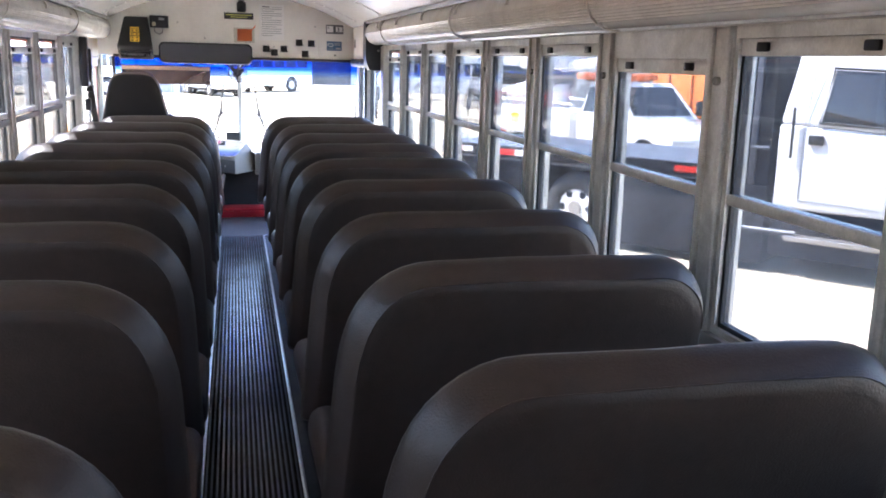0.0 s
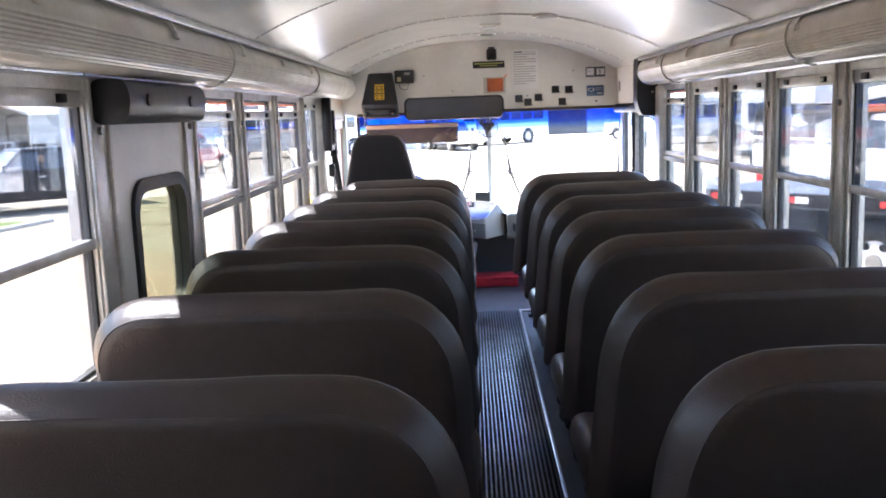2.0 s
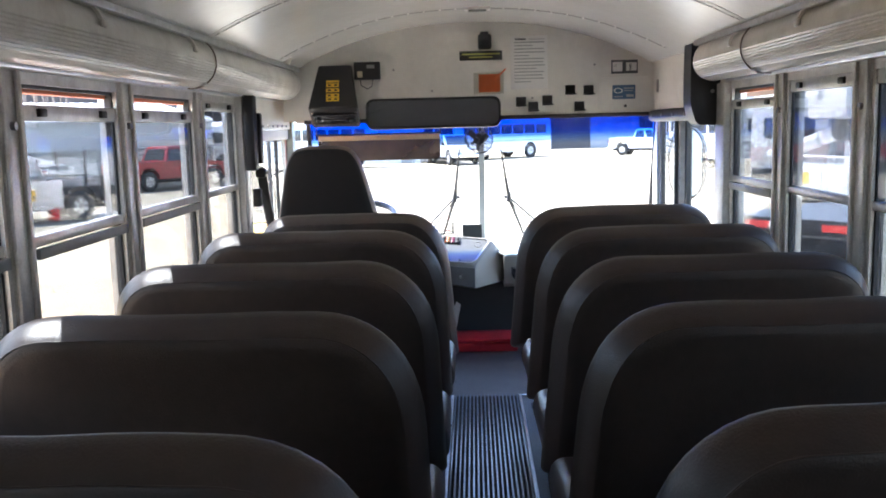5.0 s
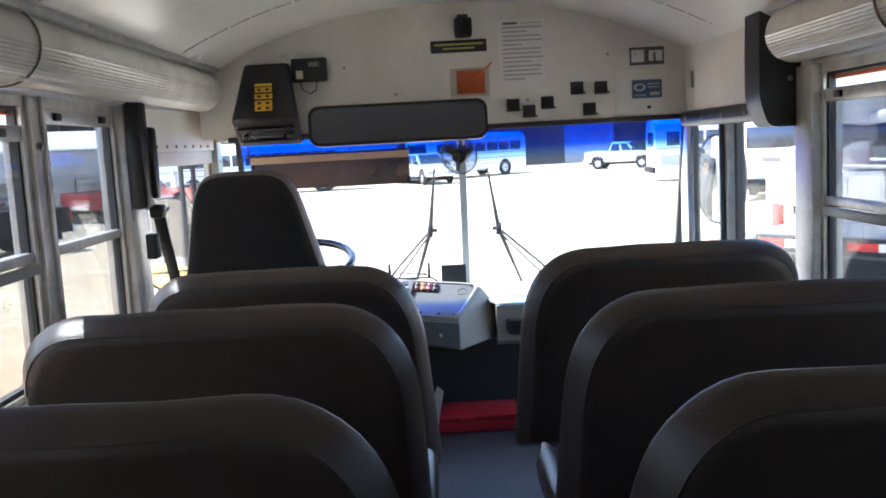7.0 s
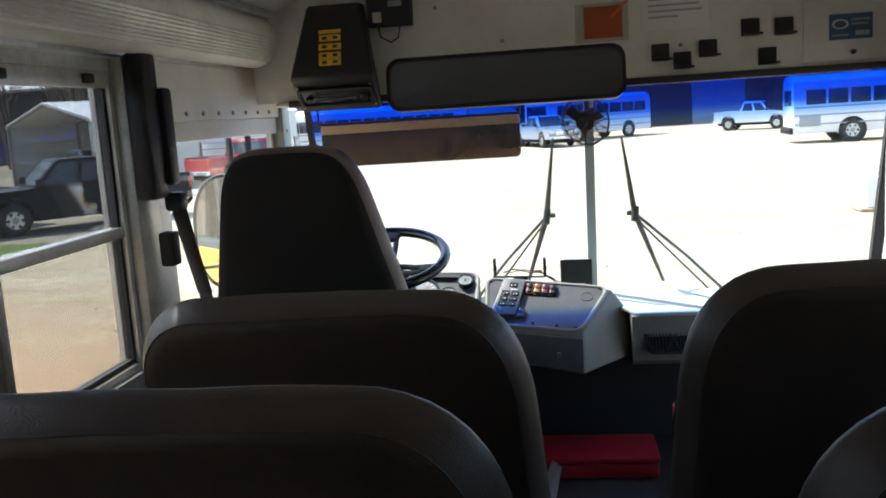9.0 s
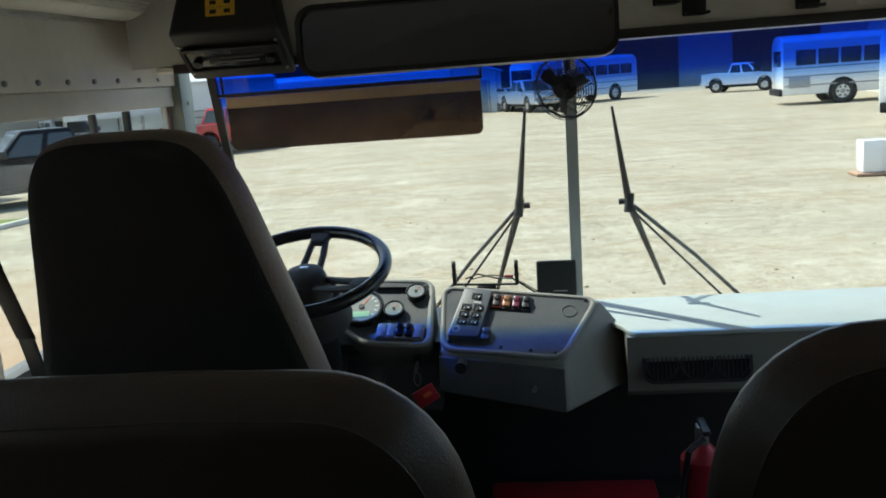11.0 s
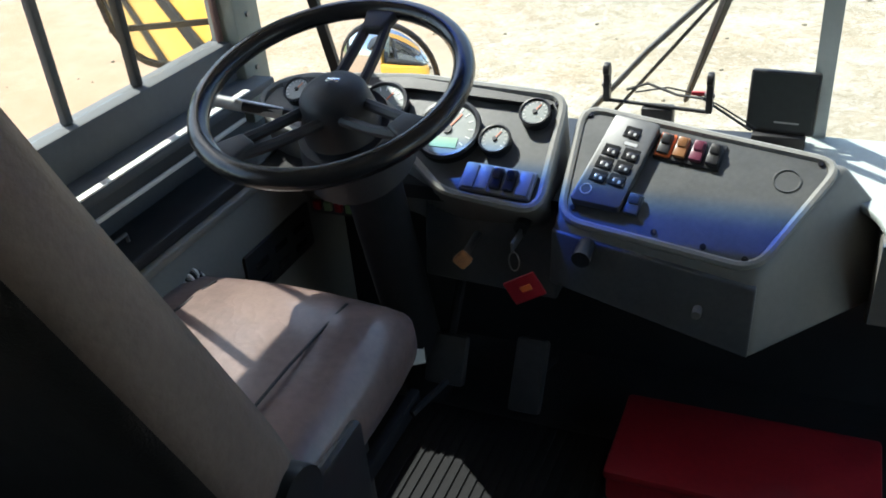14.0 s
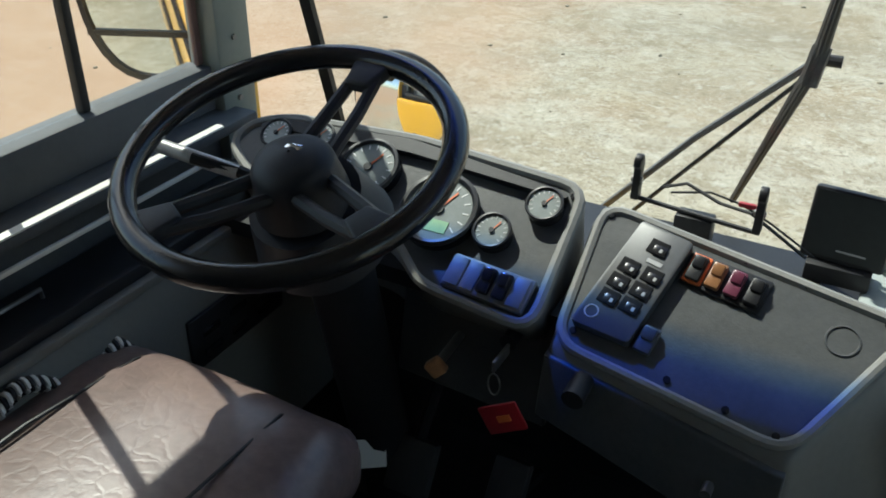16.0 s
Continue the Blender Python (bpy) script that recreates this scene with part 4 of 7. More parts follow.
def gauge(m, x, y, r, parent, face=M_DIAL):
    g = part("gauge", on(m, rod((x, y, 0.0), (x, y, 0.022), r, 28)), M_GLOSSBLACK, parent)
    part("bezel", on(m, sweep([(x + r * 0.95 * math.cos(a), y + r * 0.95 * math.sin(a), 0.024) for a in [2 * math.pi * i / 28 for i in range(28)]], r * 0.09, 6, closed=True)), M_BLACK, g)
    part("dial", on(m, rod((x, y, 0.0222), (x, y, 0.0228), r * 0.86, 28)), face, g)
    ticks = bmesh.new()
    for i in range(13):
        a = radians(-130 + 260 * i / 12 + 90)
        c, s = math.cos(a), math.sin(a)
        b = box(r * 0.72, 0, 0, r * 0.16, r * 0.035, 0.0006)
        b.transform(Matrix.Translation((x, y, 0.0232)) @ Matrix.Rotation(a, 4, "Z"))
        join(ticks, b)
    part("tick_marks", on(m, ticks), M_WHITEINK, g, smooth=0)
    nb = box(r * 0.25, 0, 0, r * 0.75, r * 0.05, 0.0008)
    nb.transform(Matrix.Translation((x, y, 0.0242)) @ Matrix.Rotation(radians(60), 4, "Z"))
    part("needle", on(m, nb), M_ORANGE, g, smooth=0)
    part("hub", on(m, rod((x, y, 0.0228), (x, y, 0.0262), r * 0.14, 14)), M_BLACK, g)
    return g


def rocker(m, x, y, parent, color=M_BLACK, w=0.022, h=0.042, frame_mat=None):
    if frame_mat:
        part("switch_frame", on(m, box(x, y, 0.004, w + 0.008, h + 0.008, 0.010, 0.003)), frame_mat, parent)
    s = part("rocker_switch", on(m, box(x, y, 0.009, w, h, 0.012, 0.003)), color, parent)
    part("rocker", on(m, box(x, y + h * 0.18, 0.016, w * 0.8, h * 0.45, 0.010, 0.003, rot=(14, 0, 0))), color, s)
    return s


# dash body behind and to the right
dash = thing("dashboard", "pale grey plastic dashboard under the windshield with air vents", "dashboard")
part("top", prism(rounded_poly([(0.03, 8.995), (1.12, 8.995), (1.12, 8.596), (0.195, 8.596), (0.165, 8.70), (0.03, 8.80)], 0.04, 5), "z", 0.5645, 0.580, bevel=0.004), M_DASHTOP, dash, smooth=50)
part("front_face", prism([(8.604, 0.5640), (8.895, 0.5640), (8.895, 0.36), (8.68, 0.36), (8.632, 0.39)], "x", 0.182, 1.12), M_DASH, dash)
for x0, x1 in ((0.225, 0.535), (0.600, 0.912)):
    VP = plane((0, 8.618, 0.478), 81.0)
    vent = part("vent", on(VP, ring_frame(round_rect(x0, x1, -0.060, 0.056, 0.035, 6), round_rect(x0 + 0.008, x1 - 0.008, -0.052, 0.048, 0.028, 6), "z", -0.004, 0.006)), M_BLACK, dash)
    part("recess", on(VP, prism(round_rect(x0 + 0.007, x1 - 0.007, -0.053, 0.049, 0.03, 6), "z", -0.004, 0.002)), M_GLOSSBLACK, vent)
    for cx in (x0 + 0.055, x0 + 0.155, x0 + 0.255):
        part("louvre_ring", on(VP, sweep([(cx + 0.046 * math.cos(2 * math.pi * i / 24), -0.002 + 0.046 * math.sin(2 * math.pi * i / 24), 0.004) for i in range(24)], 0.0025, 5, closed=True)), M_BLACK, vent)
        for i in range(7):
            x = cx - 0.036 + 0.012 * i
            hh = math.sqrt(max(0.0002, 0.044 ** 2 - (x - cx) ** 2))
            part("slat", on(VP, box(x, -0.002, 0.004, 0.003, hh * 1.9, 0.005)), M_BLACK, vent, smooth=0)
part("left_top", prism([(8.62, 0.57), (8.985, 0.580), (8.985, 0.54), (8.62, 0.54)], "x", -1.12, -0.03), M_BLACK, dash)

# switch console
CO, CA = (-0.36, 8.79, 0.703), 32.6
MC = plane(CO, CA)
console = thing("switch_console", "grey switch console with dark panel and gear selector pad", "control console")
outline = [(-0.008, -0.010), (0.476, -0.090), (0.360, -0.322), (-0.002, -0.266)]
top = [MC @ Vector((x, y, 0)) for x, y in outline]
bot = [(-0.365, 8.90, 0.42), (0.300, 8.82, 0.40), (0.0, 8.475, 0.385), (-0.362, 8.54, 0.44)]
part("housing", loft4(top, bot, 0.014), M_DASH, console, smooth=50)
rimo = rounded_poly(outline, 0.045, 5)
part("rim", on(MC, sweep([(x, y, 0.002) for x, y in shrink(rimo, 0.010)], 0.0085, 8, closed=True)), M_RIMGREY, console)
pan_o = shrink(rimo, 0.019)
cp = part("panel", on(MC, prism(pan_o, "z", 0.0005, 0.004)), M_PANEL, console)
for x, y in ((0.016, -0.034), (0.028, -0.238), (0.231, -0.056), (0.319, -0.070), (0.432, -0.098), (0.179, -0.268), (0.265, -0.284), (0.335, -0.298)):
    part("screw", on(MC, rod((x, y, 0.004), (x, y, 0.008), 0.0055, 10)), M_GLOSSBLACK, cp)
GS = [(0.070, -0.040), (0.155, -0.058), (0.114, -0.240), (0.022, -0.230)]


def on_selector(u, v):
    """A place on the selector's face: u across it, v down it."""
    top_x = [GS[0][k] + (GS[1][k] - GS[0][k]) * u for k in (0, 1)]
    low_x = [GS[3][k] + (GS[2][k] - GS[3][k]) * u for k in (0, 1)]
    return tuple(top_x[k] + (low_x[k] - top_x[k]) * v for k in (0, 1))


pad = part("gear_selector", on(MC, prism(rounded_poly(GS, 0.008, 3), "z", 0.004, 0.026, bevel=0.0018)), M_SELECTOR, cp, "push-button gear selector with square keys")
for u, v in ((0.53, 0.17), (0.30, 0.41), (0.72, 0.41), (0.30, 0.56), (0.70, 0.56), (0.32, 0.71), (0.70, 0.71)):
    x, y = on_selector(u, v)
    kbtn = part("button", on(MC @ Matrix.Translation((x, y, 0.026)) @ Matrix.Rotation(radians(-12), 4, "Z"), box(0, 0, 0.0008, 0.029, 0.024, 0.002, 0.0005)), M_GROOVE, pad)
    part("key", on(MC @ Matrix.Translation((x + 0.003, y - 0.004, 0.0275)) @ Matrix.Rotation(radians(-12), 4, "Z"), box(0.001, -0.001, 0.001, 0.021, 0.016, 0.003, 0.001)), M_GLOSSBLACK, kbtn)
    # grey key print that doubles as a painted glint at the key's corner
    part("legend", on(MC @ Matrix.Translation((x + 0.006, y - 0.006, 0.0301)) @ Matrix.Rotation(radians(-12), 4, "Z"), box(0, 0, 0.0003, 0.0045, 0.006, 0.0006)), M_GREYINK, kbtn, smooth=0)
x, y = on_selector(0.62, 0.30)
part("display", on(MC @ Matrix.Translation((x, y, 0.0262)) @ Matrix.Rotation(radians(-12), 4, "Z"), box(0, 0, 0.0005, 0.024, 0.007, 0.001)), M_GREYINK, pad, smooth=0)
x, y = on_selector(0.22, 0.87)
part("emblem", on(MC, sweep([(x + 0.010 * math.cos(a), y + 0.010 * math.sin(a), 0.0265) for a in [2 * math.pi * i / 20 for i in range(20)]], 0.0013, 5, closed=True)), M_GREYINK, pad)
MS = MC @ Matrix.Translation((0.212, -0.098, 0.004)) @ Matrix.Rotation(radians(-9), 4, "Z")
bank = part("switch_bank", on(MS, box(0, 0, 0.003, 0.122, 0.056, 0.006, 0.003)), M_BLACK, cp)
for i, c in enumerate((M_BLACK, mat("amber_lens", (0.30, 0.14, 0.06), 0.3), mat("dark_red_lens", (0.16, 0.04, 0.07), 0.3), M_BLACK)):
    rocker(MS, -0.044 + 0.0295 * i, 0, bank, c, 0.022, 0.042, M_ORANGE if i == 0 else None)
rocker(MC @ Matrix.Translation((0.136, -0.222, 0.004)) @ Matrix.Rotation(radians(-9), 4, "Z"), 0, 0, cp, M_PANEL, 0.026, 0.042)
part("round_cap", on(MC, sweep([(0.382 + 0.022 * math.cos(a), -0.138 + 0.022 * math.sin(a), 0.0045) for a in [2 * math.pi * i / 24 for i in range(24)]], 0.002, 6, closed=True)), M_PANEL, cp)
part("lower_panel", loft4([(-0.364, 8.556, 0.545), (0.000, 8.503, 0.511), (-0.001, 8.468, 0.395), (-0.362, 8.530, 0.448)], [(-0.364, 8.59, 0.545), (0.000, 8.537, 0.511), (-0.001, 8.50, 0.395), (-0.362, 8.565, 0.448)], 0.004), M_PANEL, console)
part("lever_knob", rod((-0.295, 8.545, 0.53), (-0.295, 8.500, 0.525), 0.017, 12), M_BLACK, console)
part("latch", rod((-0.09, 8.50, 0.46), (-0.09, 8.478, 0.46), 0.008, 10), M_STEEL, console)

# instrument cluster
MG = plane((-0.38, 8.80, 0.74), 34.0)
cluster = thing("instrument_cluster", "dark instrument cluster with round gauges in a grey surround", "dashboard")
oc = [(-0.004, -0.040), (-0.002, -0.295), (-0.200, -0.278), (-0.245, -0.240), (-0.330, -0.175), (-0.60, -0.175), (-0.690, -0.115), (-0.670, -0.062), (-0.600, -0.032), (-0.330, -0.012)]
ocr = rounded_poly(oc, 0.04, 4)
topc = [MG @ Vector((x, y, 0)) for x, y in ocr]
botc = [Vector((p.x, max(p.y, 8.62) + 0.05, 0.46)) for p in topc]
part("housing", loft4(topc, botc, 0), M_DASH, cluster, smooth=50)
part("rim", on(MG, sweep([(x, y, 0.002) for x, y in shrink(ocr, 0.008)], 0.0095, 8, closed=True)), M_RIMGREY, cluster)
part("panel", on(MG, prism(shrink(ocr, 0.018), "z", 0.0005, 0.003)), M_PANEL, cluster)
hood = [(-0.03, -0.062), (-0.33, -0.030), (-0.60, -0.050), (-0.64, -0.075), (-0.33, -0.056), (-0.03, -0.074)]
part("hood", on(MG, prism(rounded_poly(hood, 0.02), "z", 0.002, 0.018)), M_BLACK, cluster)
gauge(MG, -0.059, -0.093, 0.030, cluster)
gauge(MG, -0.122, -0.160, 0.031, cluster)
sp = gauge(MG, -0.222, -0.148, 0.066, cluster)
part("display", on(MG, box(-0.222, -0.178, 0.0236, 0.055, 0.022, 0.001)), M_DIALGREEN, sp)
gauge(MG, -0.379, -0.105, 0.055, cluster)
gauge(MG, -0.587, -0.083, 0.030, cluster)
gauge(MG, -0.50, -0.070, 0.030, cluster)
MB = MG @ Matrix.Translation((-0.097, -0.242, 0.003)) @ Matrix.Rotation(radians(-4), 4, "Z")
bank = part("switch_bank", on(MB, box(0, 0, 0.006, 0.142, 0.058, 0.012, 0.003)), M_DASH, cluster)
for i in range(5):
    if i in (2, 3):
        rocker(MB @ Matrix.Translation((0, 0, 0.006)), -0.054 + 0.027 * i, 0, bank, M_GLOSSBLACK, 0.021, 0.044)
    else:
        part("blank_cover", on(MB, box(-0.054 + 0.027 * i, 0, 0.013, 0.0245, 0.050, 0.004, 0.002)), M_DASH, bank)
for x, y in ((-0.167, -0.276), (-0.026, -0.281), (-0.024, -0.060)):
    part("screw", on(MG, rod((x, y, 0.003), (x, y, 0.008), 0.006, 10)), M_GLOSSBLACK, cluster)
part("knee_panel", loft4([(-0.66, 8.66, 0.56), (-0.37, 8.62, 0.56), (-0.37, 8.60, 0.36), (-0.66, 8.62, 0.36)], [(-0.66, 8.72, 0.56), (-0.37, 8.70, 0.56), (-0.37, 8.68, 0.36), (-0.66, 8.70, 0.36)], 0.006), M_PANEL, cluster)
knob = part("pull_knob", rod((-0.54, 8.63, 0.47), (-0.54, 8.555, 0.462), 0.008, 10), M_STEEL, cluster)
part("knob_face", box(-0.54, 8.545, 0.46, 0.030, 0.018, 0.030, 0.005, rot=(0, 45, 10)), mat("worn_orange_knob", (0.50, 0.24, 0.11), 0.4, vary=0.3, scale=40), knob)
part("key_switch", rod((-0.430, 8.625, 0.532), (-0.430, 8.575, 0.528), 0.014, 14), M_BLACK, cluster)
keys = thing("key_tag", "red key tag hanging from the ignition", "key tag")
part("tag", box(-0.400, 8.500, 0.447, 0.066, 0.006, 0.052, 0.004, rot=(0, -28, 8)), M_RED, keys)
part("label", box(-0.396, 8.495, 0.451, 0.022, 0.003, 0.012, 0.001, rot=(0, -28, 8)), M_ORANGE, keys)
part("ring", sweep([(-0.424 + 0.010 * math.cos(a), 8.515, 0.492 + 0.020 * math.sin(a)) for a in [2 * math.pi * i / 16 for i in range(16)]], 0.0015, 5, closed=True), M_STEEL, keys)
part("key", box(-0.429, 8.548, 0.518, 0.006, 0.056, 0.020, 0.002), M_STEEL, keys)

# steering column and wheel
column = thing("steering_wheel", "black four-spoke bus steering wheel on its column", "steering wheel")
MW = plane((-0.70, 8.42, 0.85), 17.0)
nn = 56
part("rim", on(MW, sweep([(0.228 * math.cos(2 * math.pi * i / nn), 0.228 * math.sin(2 * math.pi * i / nn), 0) for i in range(nn)], 0.0185, 12, closed=True)), M_GLOSSBLACK, column, smooth=80)
hubm = bmesh.new()
for (r0, z0), (r1, z1) in zip(((0.072, -0.09), (0.066, -0.055), (0.059, -0.018), (0.051, -0.007), (0.036, 0.0)), ((0.066, -0.055), (0.059, -0.018), (0.051, -0.007), (0.036, 0.0), (0.002, 0.004))):
    A = [hubm.verts.new((r0 * math.cos(2 * math.pi * k / 28), r0 * math.sin(2 * math.pi * k / 28), z0)) for k in range(28)]
    B = [hubm.verts.new((r1 * math.cos(2 * math.pi * k / 28), r1 * math.sin(2 * math.pi * k / 28), z1)) for k in range(28)]
    for k in range(28):
        hubm.faces.new((A[k], A[(k + 1) % 28], B[(k + 1) % 28], B[k]))
bmesh.ops.remove_doubles(hubm, verts=hubm.verts, dist=0.0001)
part("hub", on(MW, hubm), M_SOFTBLACK, column, smooth=60)
part("emblem", on(MW, box(0.0, 0.012, 0.001, 0.026, 0.013, 0.004, 0.002)), M_CHROME, column)
for a in (88, 241, 335):
    for e in (-9, 9):
        c0, c1 = radians(a + e * 3.2), radians(a + e * 0.45)
        part("spoke", on(MW, sweep([(0.055 * math.cos(c0), 0.055 * math.sin(c0), -0.035), (0.13 * math.cos(radians(a + e * 1.15)), 0.13 * math.sin(radians(a + e * 1.15)), -0.022), (0.222 * math.cos(c1), 0.222 * math.sin(c1), 0)], 0.0100, 8)), M_SOFTBLACK, column)
    q = radians(a)
    part("spoke_pad", on(MW, tilt(loft4([(0.165, -0.019, 0.003), (0.222, -0.032, 0.008), (0.222, 0.032, 0.008), (0.165, 0.019, 0.003)], [(0.165, -0.022, -0.016), (0.222, -0.036, -0.012), (0.222, 0.036, -0.012), (0.165, 0.022, -0.016)], 0.005), Matrix.Rotation(q, 4, "Z"))), M_SOFTBLACK, column)
part("column_cover", on(MW, rod((0, 0, -0.085), (0.0, 0.02, -0.17), 0.085, 24, r1=0.11)), M_SOFTBLACK, column)
part("column", rod((-0.70, 8.50, 0.70), (-0.70, 8.66, 0.02), 0.055, 18), M_CHASSIS, column)
part("paper_label", on(Matrix.Translation((-0.690, 8.560, 0.190)) @ Matrix.Rotation(radians(35), 4, "Z"), box(0, 0, 0, 0.066, 0.003, 0.070, 0.001)), M_PAPER, column, "white paper label")
part("turn_lever", sweep([(-0.75, 8.47, 0.76), (-0.83, 8.46, 0.775), (-0.90, 8.44, 0.79)], 0.010, 8), M_BLACK, column)
part("lever_grip", rod((-0.83, 8.46, 0.773), (-0.965, 8.43, 0.803), 0.0115, 14), M_RIM, column)
part("label", box(-0.735, 8.575, 0.165, 0.062, 0.004, 0.036, 0.001, rot=(-14, 0, -8)), M_PAPER, column, "small white paper label")

# driver's seat
ds = thing("drivers_seat", "high-backed brown and black driver's seat with worn leather cushion", "seat")


def driver_outline(inset):
    half = ((0.300, 0.42), (0.315, 0.64), (0.262, 0.90), (0.214, 1.10), (0.182, 1.22), (0.128, 1.290))
    pts = [(-x, z) for x, z in half] + [(x, z) for x, z in reversed(half)]
    out = rounded_poly(pts, 0.08, 5)
    return shrink(out, inset)


back = part("backrest", padded_slab(driver_outline, [(0.10, -0.075), (0.045, -0.072), (0.015, -0.058), (0.002, -0.03), (0.0, 0.0), (0.004, 0.03), (0.025, 0.055), (0.06, 0.06), (0.11, 0.055)], 0.28, 0.42), M_SUEDE, ds, smooth=60)
back.data.materials.append(M_SIDEVINYL)
for f in back.data.polygons:
    if abs(f.center.y + (f.center.z - 0.42) * 0.28) < 0.05:
        f.material_index = 1
back.matrix_basis = pose(-0.752, 7.83, 0.0)
cush = box(0, 0, 0, 0.54, 0.54, 0.14, 0.06, seg=5)
bmesh.ops.subdivide_edges(cush, edges=[e for e in cush.edges if e.calc_length() > 0.2], cuts=6, use_grid_fill=True)
for v in cush.verts:
    if v.co.z > 0.03:
        v.co.z += 0.018 * math.cos(min(1, abs(v.co.x) / 0.27) * 1.6) - 0.02 * max(0, v.co.y - 0.15) / 0.12
for v in cush.verts:
    v.co.x *= 1 - 0.07 * max(0.0, (v.co.y - 0.04) / 0.23) ** 2
c = part("cushion", cush, M_LEATHER, ds, "worn creased brown leather cushion", smooth=60)
c.matrix_basis = pose(-0.80, 8.10, 0.42)
for x in (-0.945, -0.655):
    part("seam", sweep([(x, 7.90, 0.508), (x, 8.10, 0.511), (x * 0.955 - 0.036, 8.30, 0.494), (x * 0.94 - 0.048, 8.352, 0.462)], 0.003, 6), M_BLACK, ds)
part("pedestal", span(-0.98, -0.62, 7.85, 8.25, 0.0, 0.345, 0.02), M_BLACK, ds)
part("slide_rail", span(-0.555, -0.535, 7.82, 8.30, 0.30, 0.335, 0.004), M_CHASSIS, ds)
part("adjust_lever", sweep([(-0.53, 8.25, 0.32), (-0.50, 8.34, 0.33)], 0.007, 6), M_CHASSIS, ds)
part("armrest_pivot", rod((-0.47, 7.79, 0.60), (-0.43, 7.79, 0.60), 0.045, 20), M_BLACK, ds)
part("recliner_cover", span(-0.475, -0.455, 7.70, 7.98, 0.36, 0.56, 0.012), M_BLACK, ds)

# side ledge beside the driver
ledge = thing("side_console", "dark ledge with grey panel along the driver's side wall", "side console")
part("ledge_top", span(-1.148, -1.03, 7.60, 8.88, 0.545, 0.575, 0.008), M_BLACK, ledge)
part("ledge_face", prism([(-1.03, 0.545), (-1.00, 0.50), (-1.00, 0.02), (-1.148, 0.02), (-1.148, 0.545)], "y", 7.60, 8.88), M_DASH, ledge)
part("trim", span(-1.032, -1.012, 7.60, 8.88, 0.535, 0.552, 0.004), M_DASH, ledge)
part("handle", sweep([(-1.09, 8.18, 0.576), (-1.09, 8.18, 0.592), (-1.09, 8.27, 0.592), (-1.09, 8.27, 0.576)], 0.004, 6), M_STEEL, ledge)
slot = part("fuse_cover", span(-1.0, -0.99, 8.46, 8.72, 0.33, 0.44, 0.006), M_BLACK, ledge)
for i in range(3):
    for j in range(2):
        part("slot", span(-0.99, -0.986, 8.49 + 0.075 * i, 8.535 + 0.075 * i, 0.352 + 0.042 * j, 0.366 + 0.042 * j, 0.001), M_GLOSSBLACK, slot)
part("vent", span(-1.0, -0.992, 8.30, 8.38, 0.34, 0.42, 0.004), M_BLACK, ledge)
cord = thing("coiled_cord", "striped coiled cord beside the driver's seat", "cord")
for i in range(36):
    u = i / 35
    cy = 8.10 + 0.27 * u
    cz = 0.512 - 0.055 * u + 0.022 * math.sin(u * 9.4) - 0.055 * max(0.0, u - 0.8) / 0.2
    part("coil", sweep([(-1.000 + 0.010 * math.cos(2 * math.pi * j / 12), cy + 0.002 * math.sin(math.pi * j / 6), cz + 0.010 * math.sin(2 * math.pi * j / 12)) for j in range(12)], 0.004, 5, closed=True), M_BLACK if i % 2 else M_PAPER, cord)
fuse = thing("fuse_panel", "small fuse board with coloured fuses under the dash", "fuse box")
part("board", span(-1.00, -0.84, 8.74, 8.76, 0.40, 0.52, 0.004), M_PANEL, fuse)
for i in range(5):
    for j in range(3):
        part("fuse", span(-0.985 + 0.028 * i, -0.967 + 0.028 * i, 8.728, 8.74, 0.415 + 0.034 * j, 0.437 + 0.034 * j, 0.002), (M_RED, M_GOLD, M_DIALGREEN, M_ORANGE)[(i * 2 + j) % 4], fuse)

pedal = thing("foot_pedal", "black brake and throttle pedals under the dash", "pedal")
part("pad", box(-0.62, 8.60, 0.16, 0.09, 0.03, 0.11, 0.008, rot=(-30, 0, 0)), M_RUBBER, pedal)
part("pad", box(-0.44, 8.62, 0.14, 0.07, 0.03, 0.16, 0.008, rot=(-35, 0, 0)), M_RUBBER, pedal)
part("arm", rod((-0.62, 8.61, 0.18), (-0.62, 8.80, 0.40), 0.012, 8), M_CHASSIS, pedal)
part("arm", rod((-0.44, 8.63, 0.12), (-0.44, 8.80, 0.05), 0.012, 8), M_CHASSIS, pedal)
fmat = thing("driver_floor_mat", "black ribbed rubber mat at the driver's feet", "floor mat")
part("sheet", span(-0.95, -0.25, 8.02, 8.62, 0.0005, 0.006), M_CHASSIS, fmat, smooth=0)
for i in range(30):
    part("rib", span(-0.94 + 0.023 * i, -0.93 + 0.023 * i, 8.03, 8.61, 0.006, 0.010), M_CHASSIS, fmat, smooth=0)

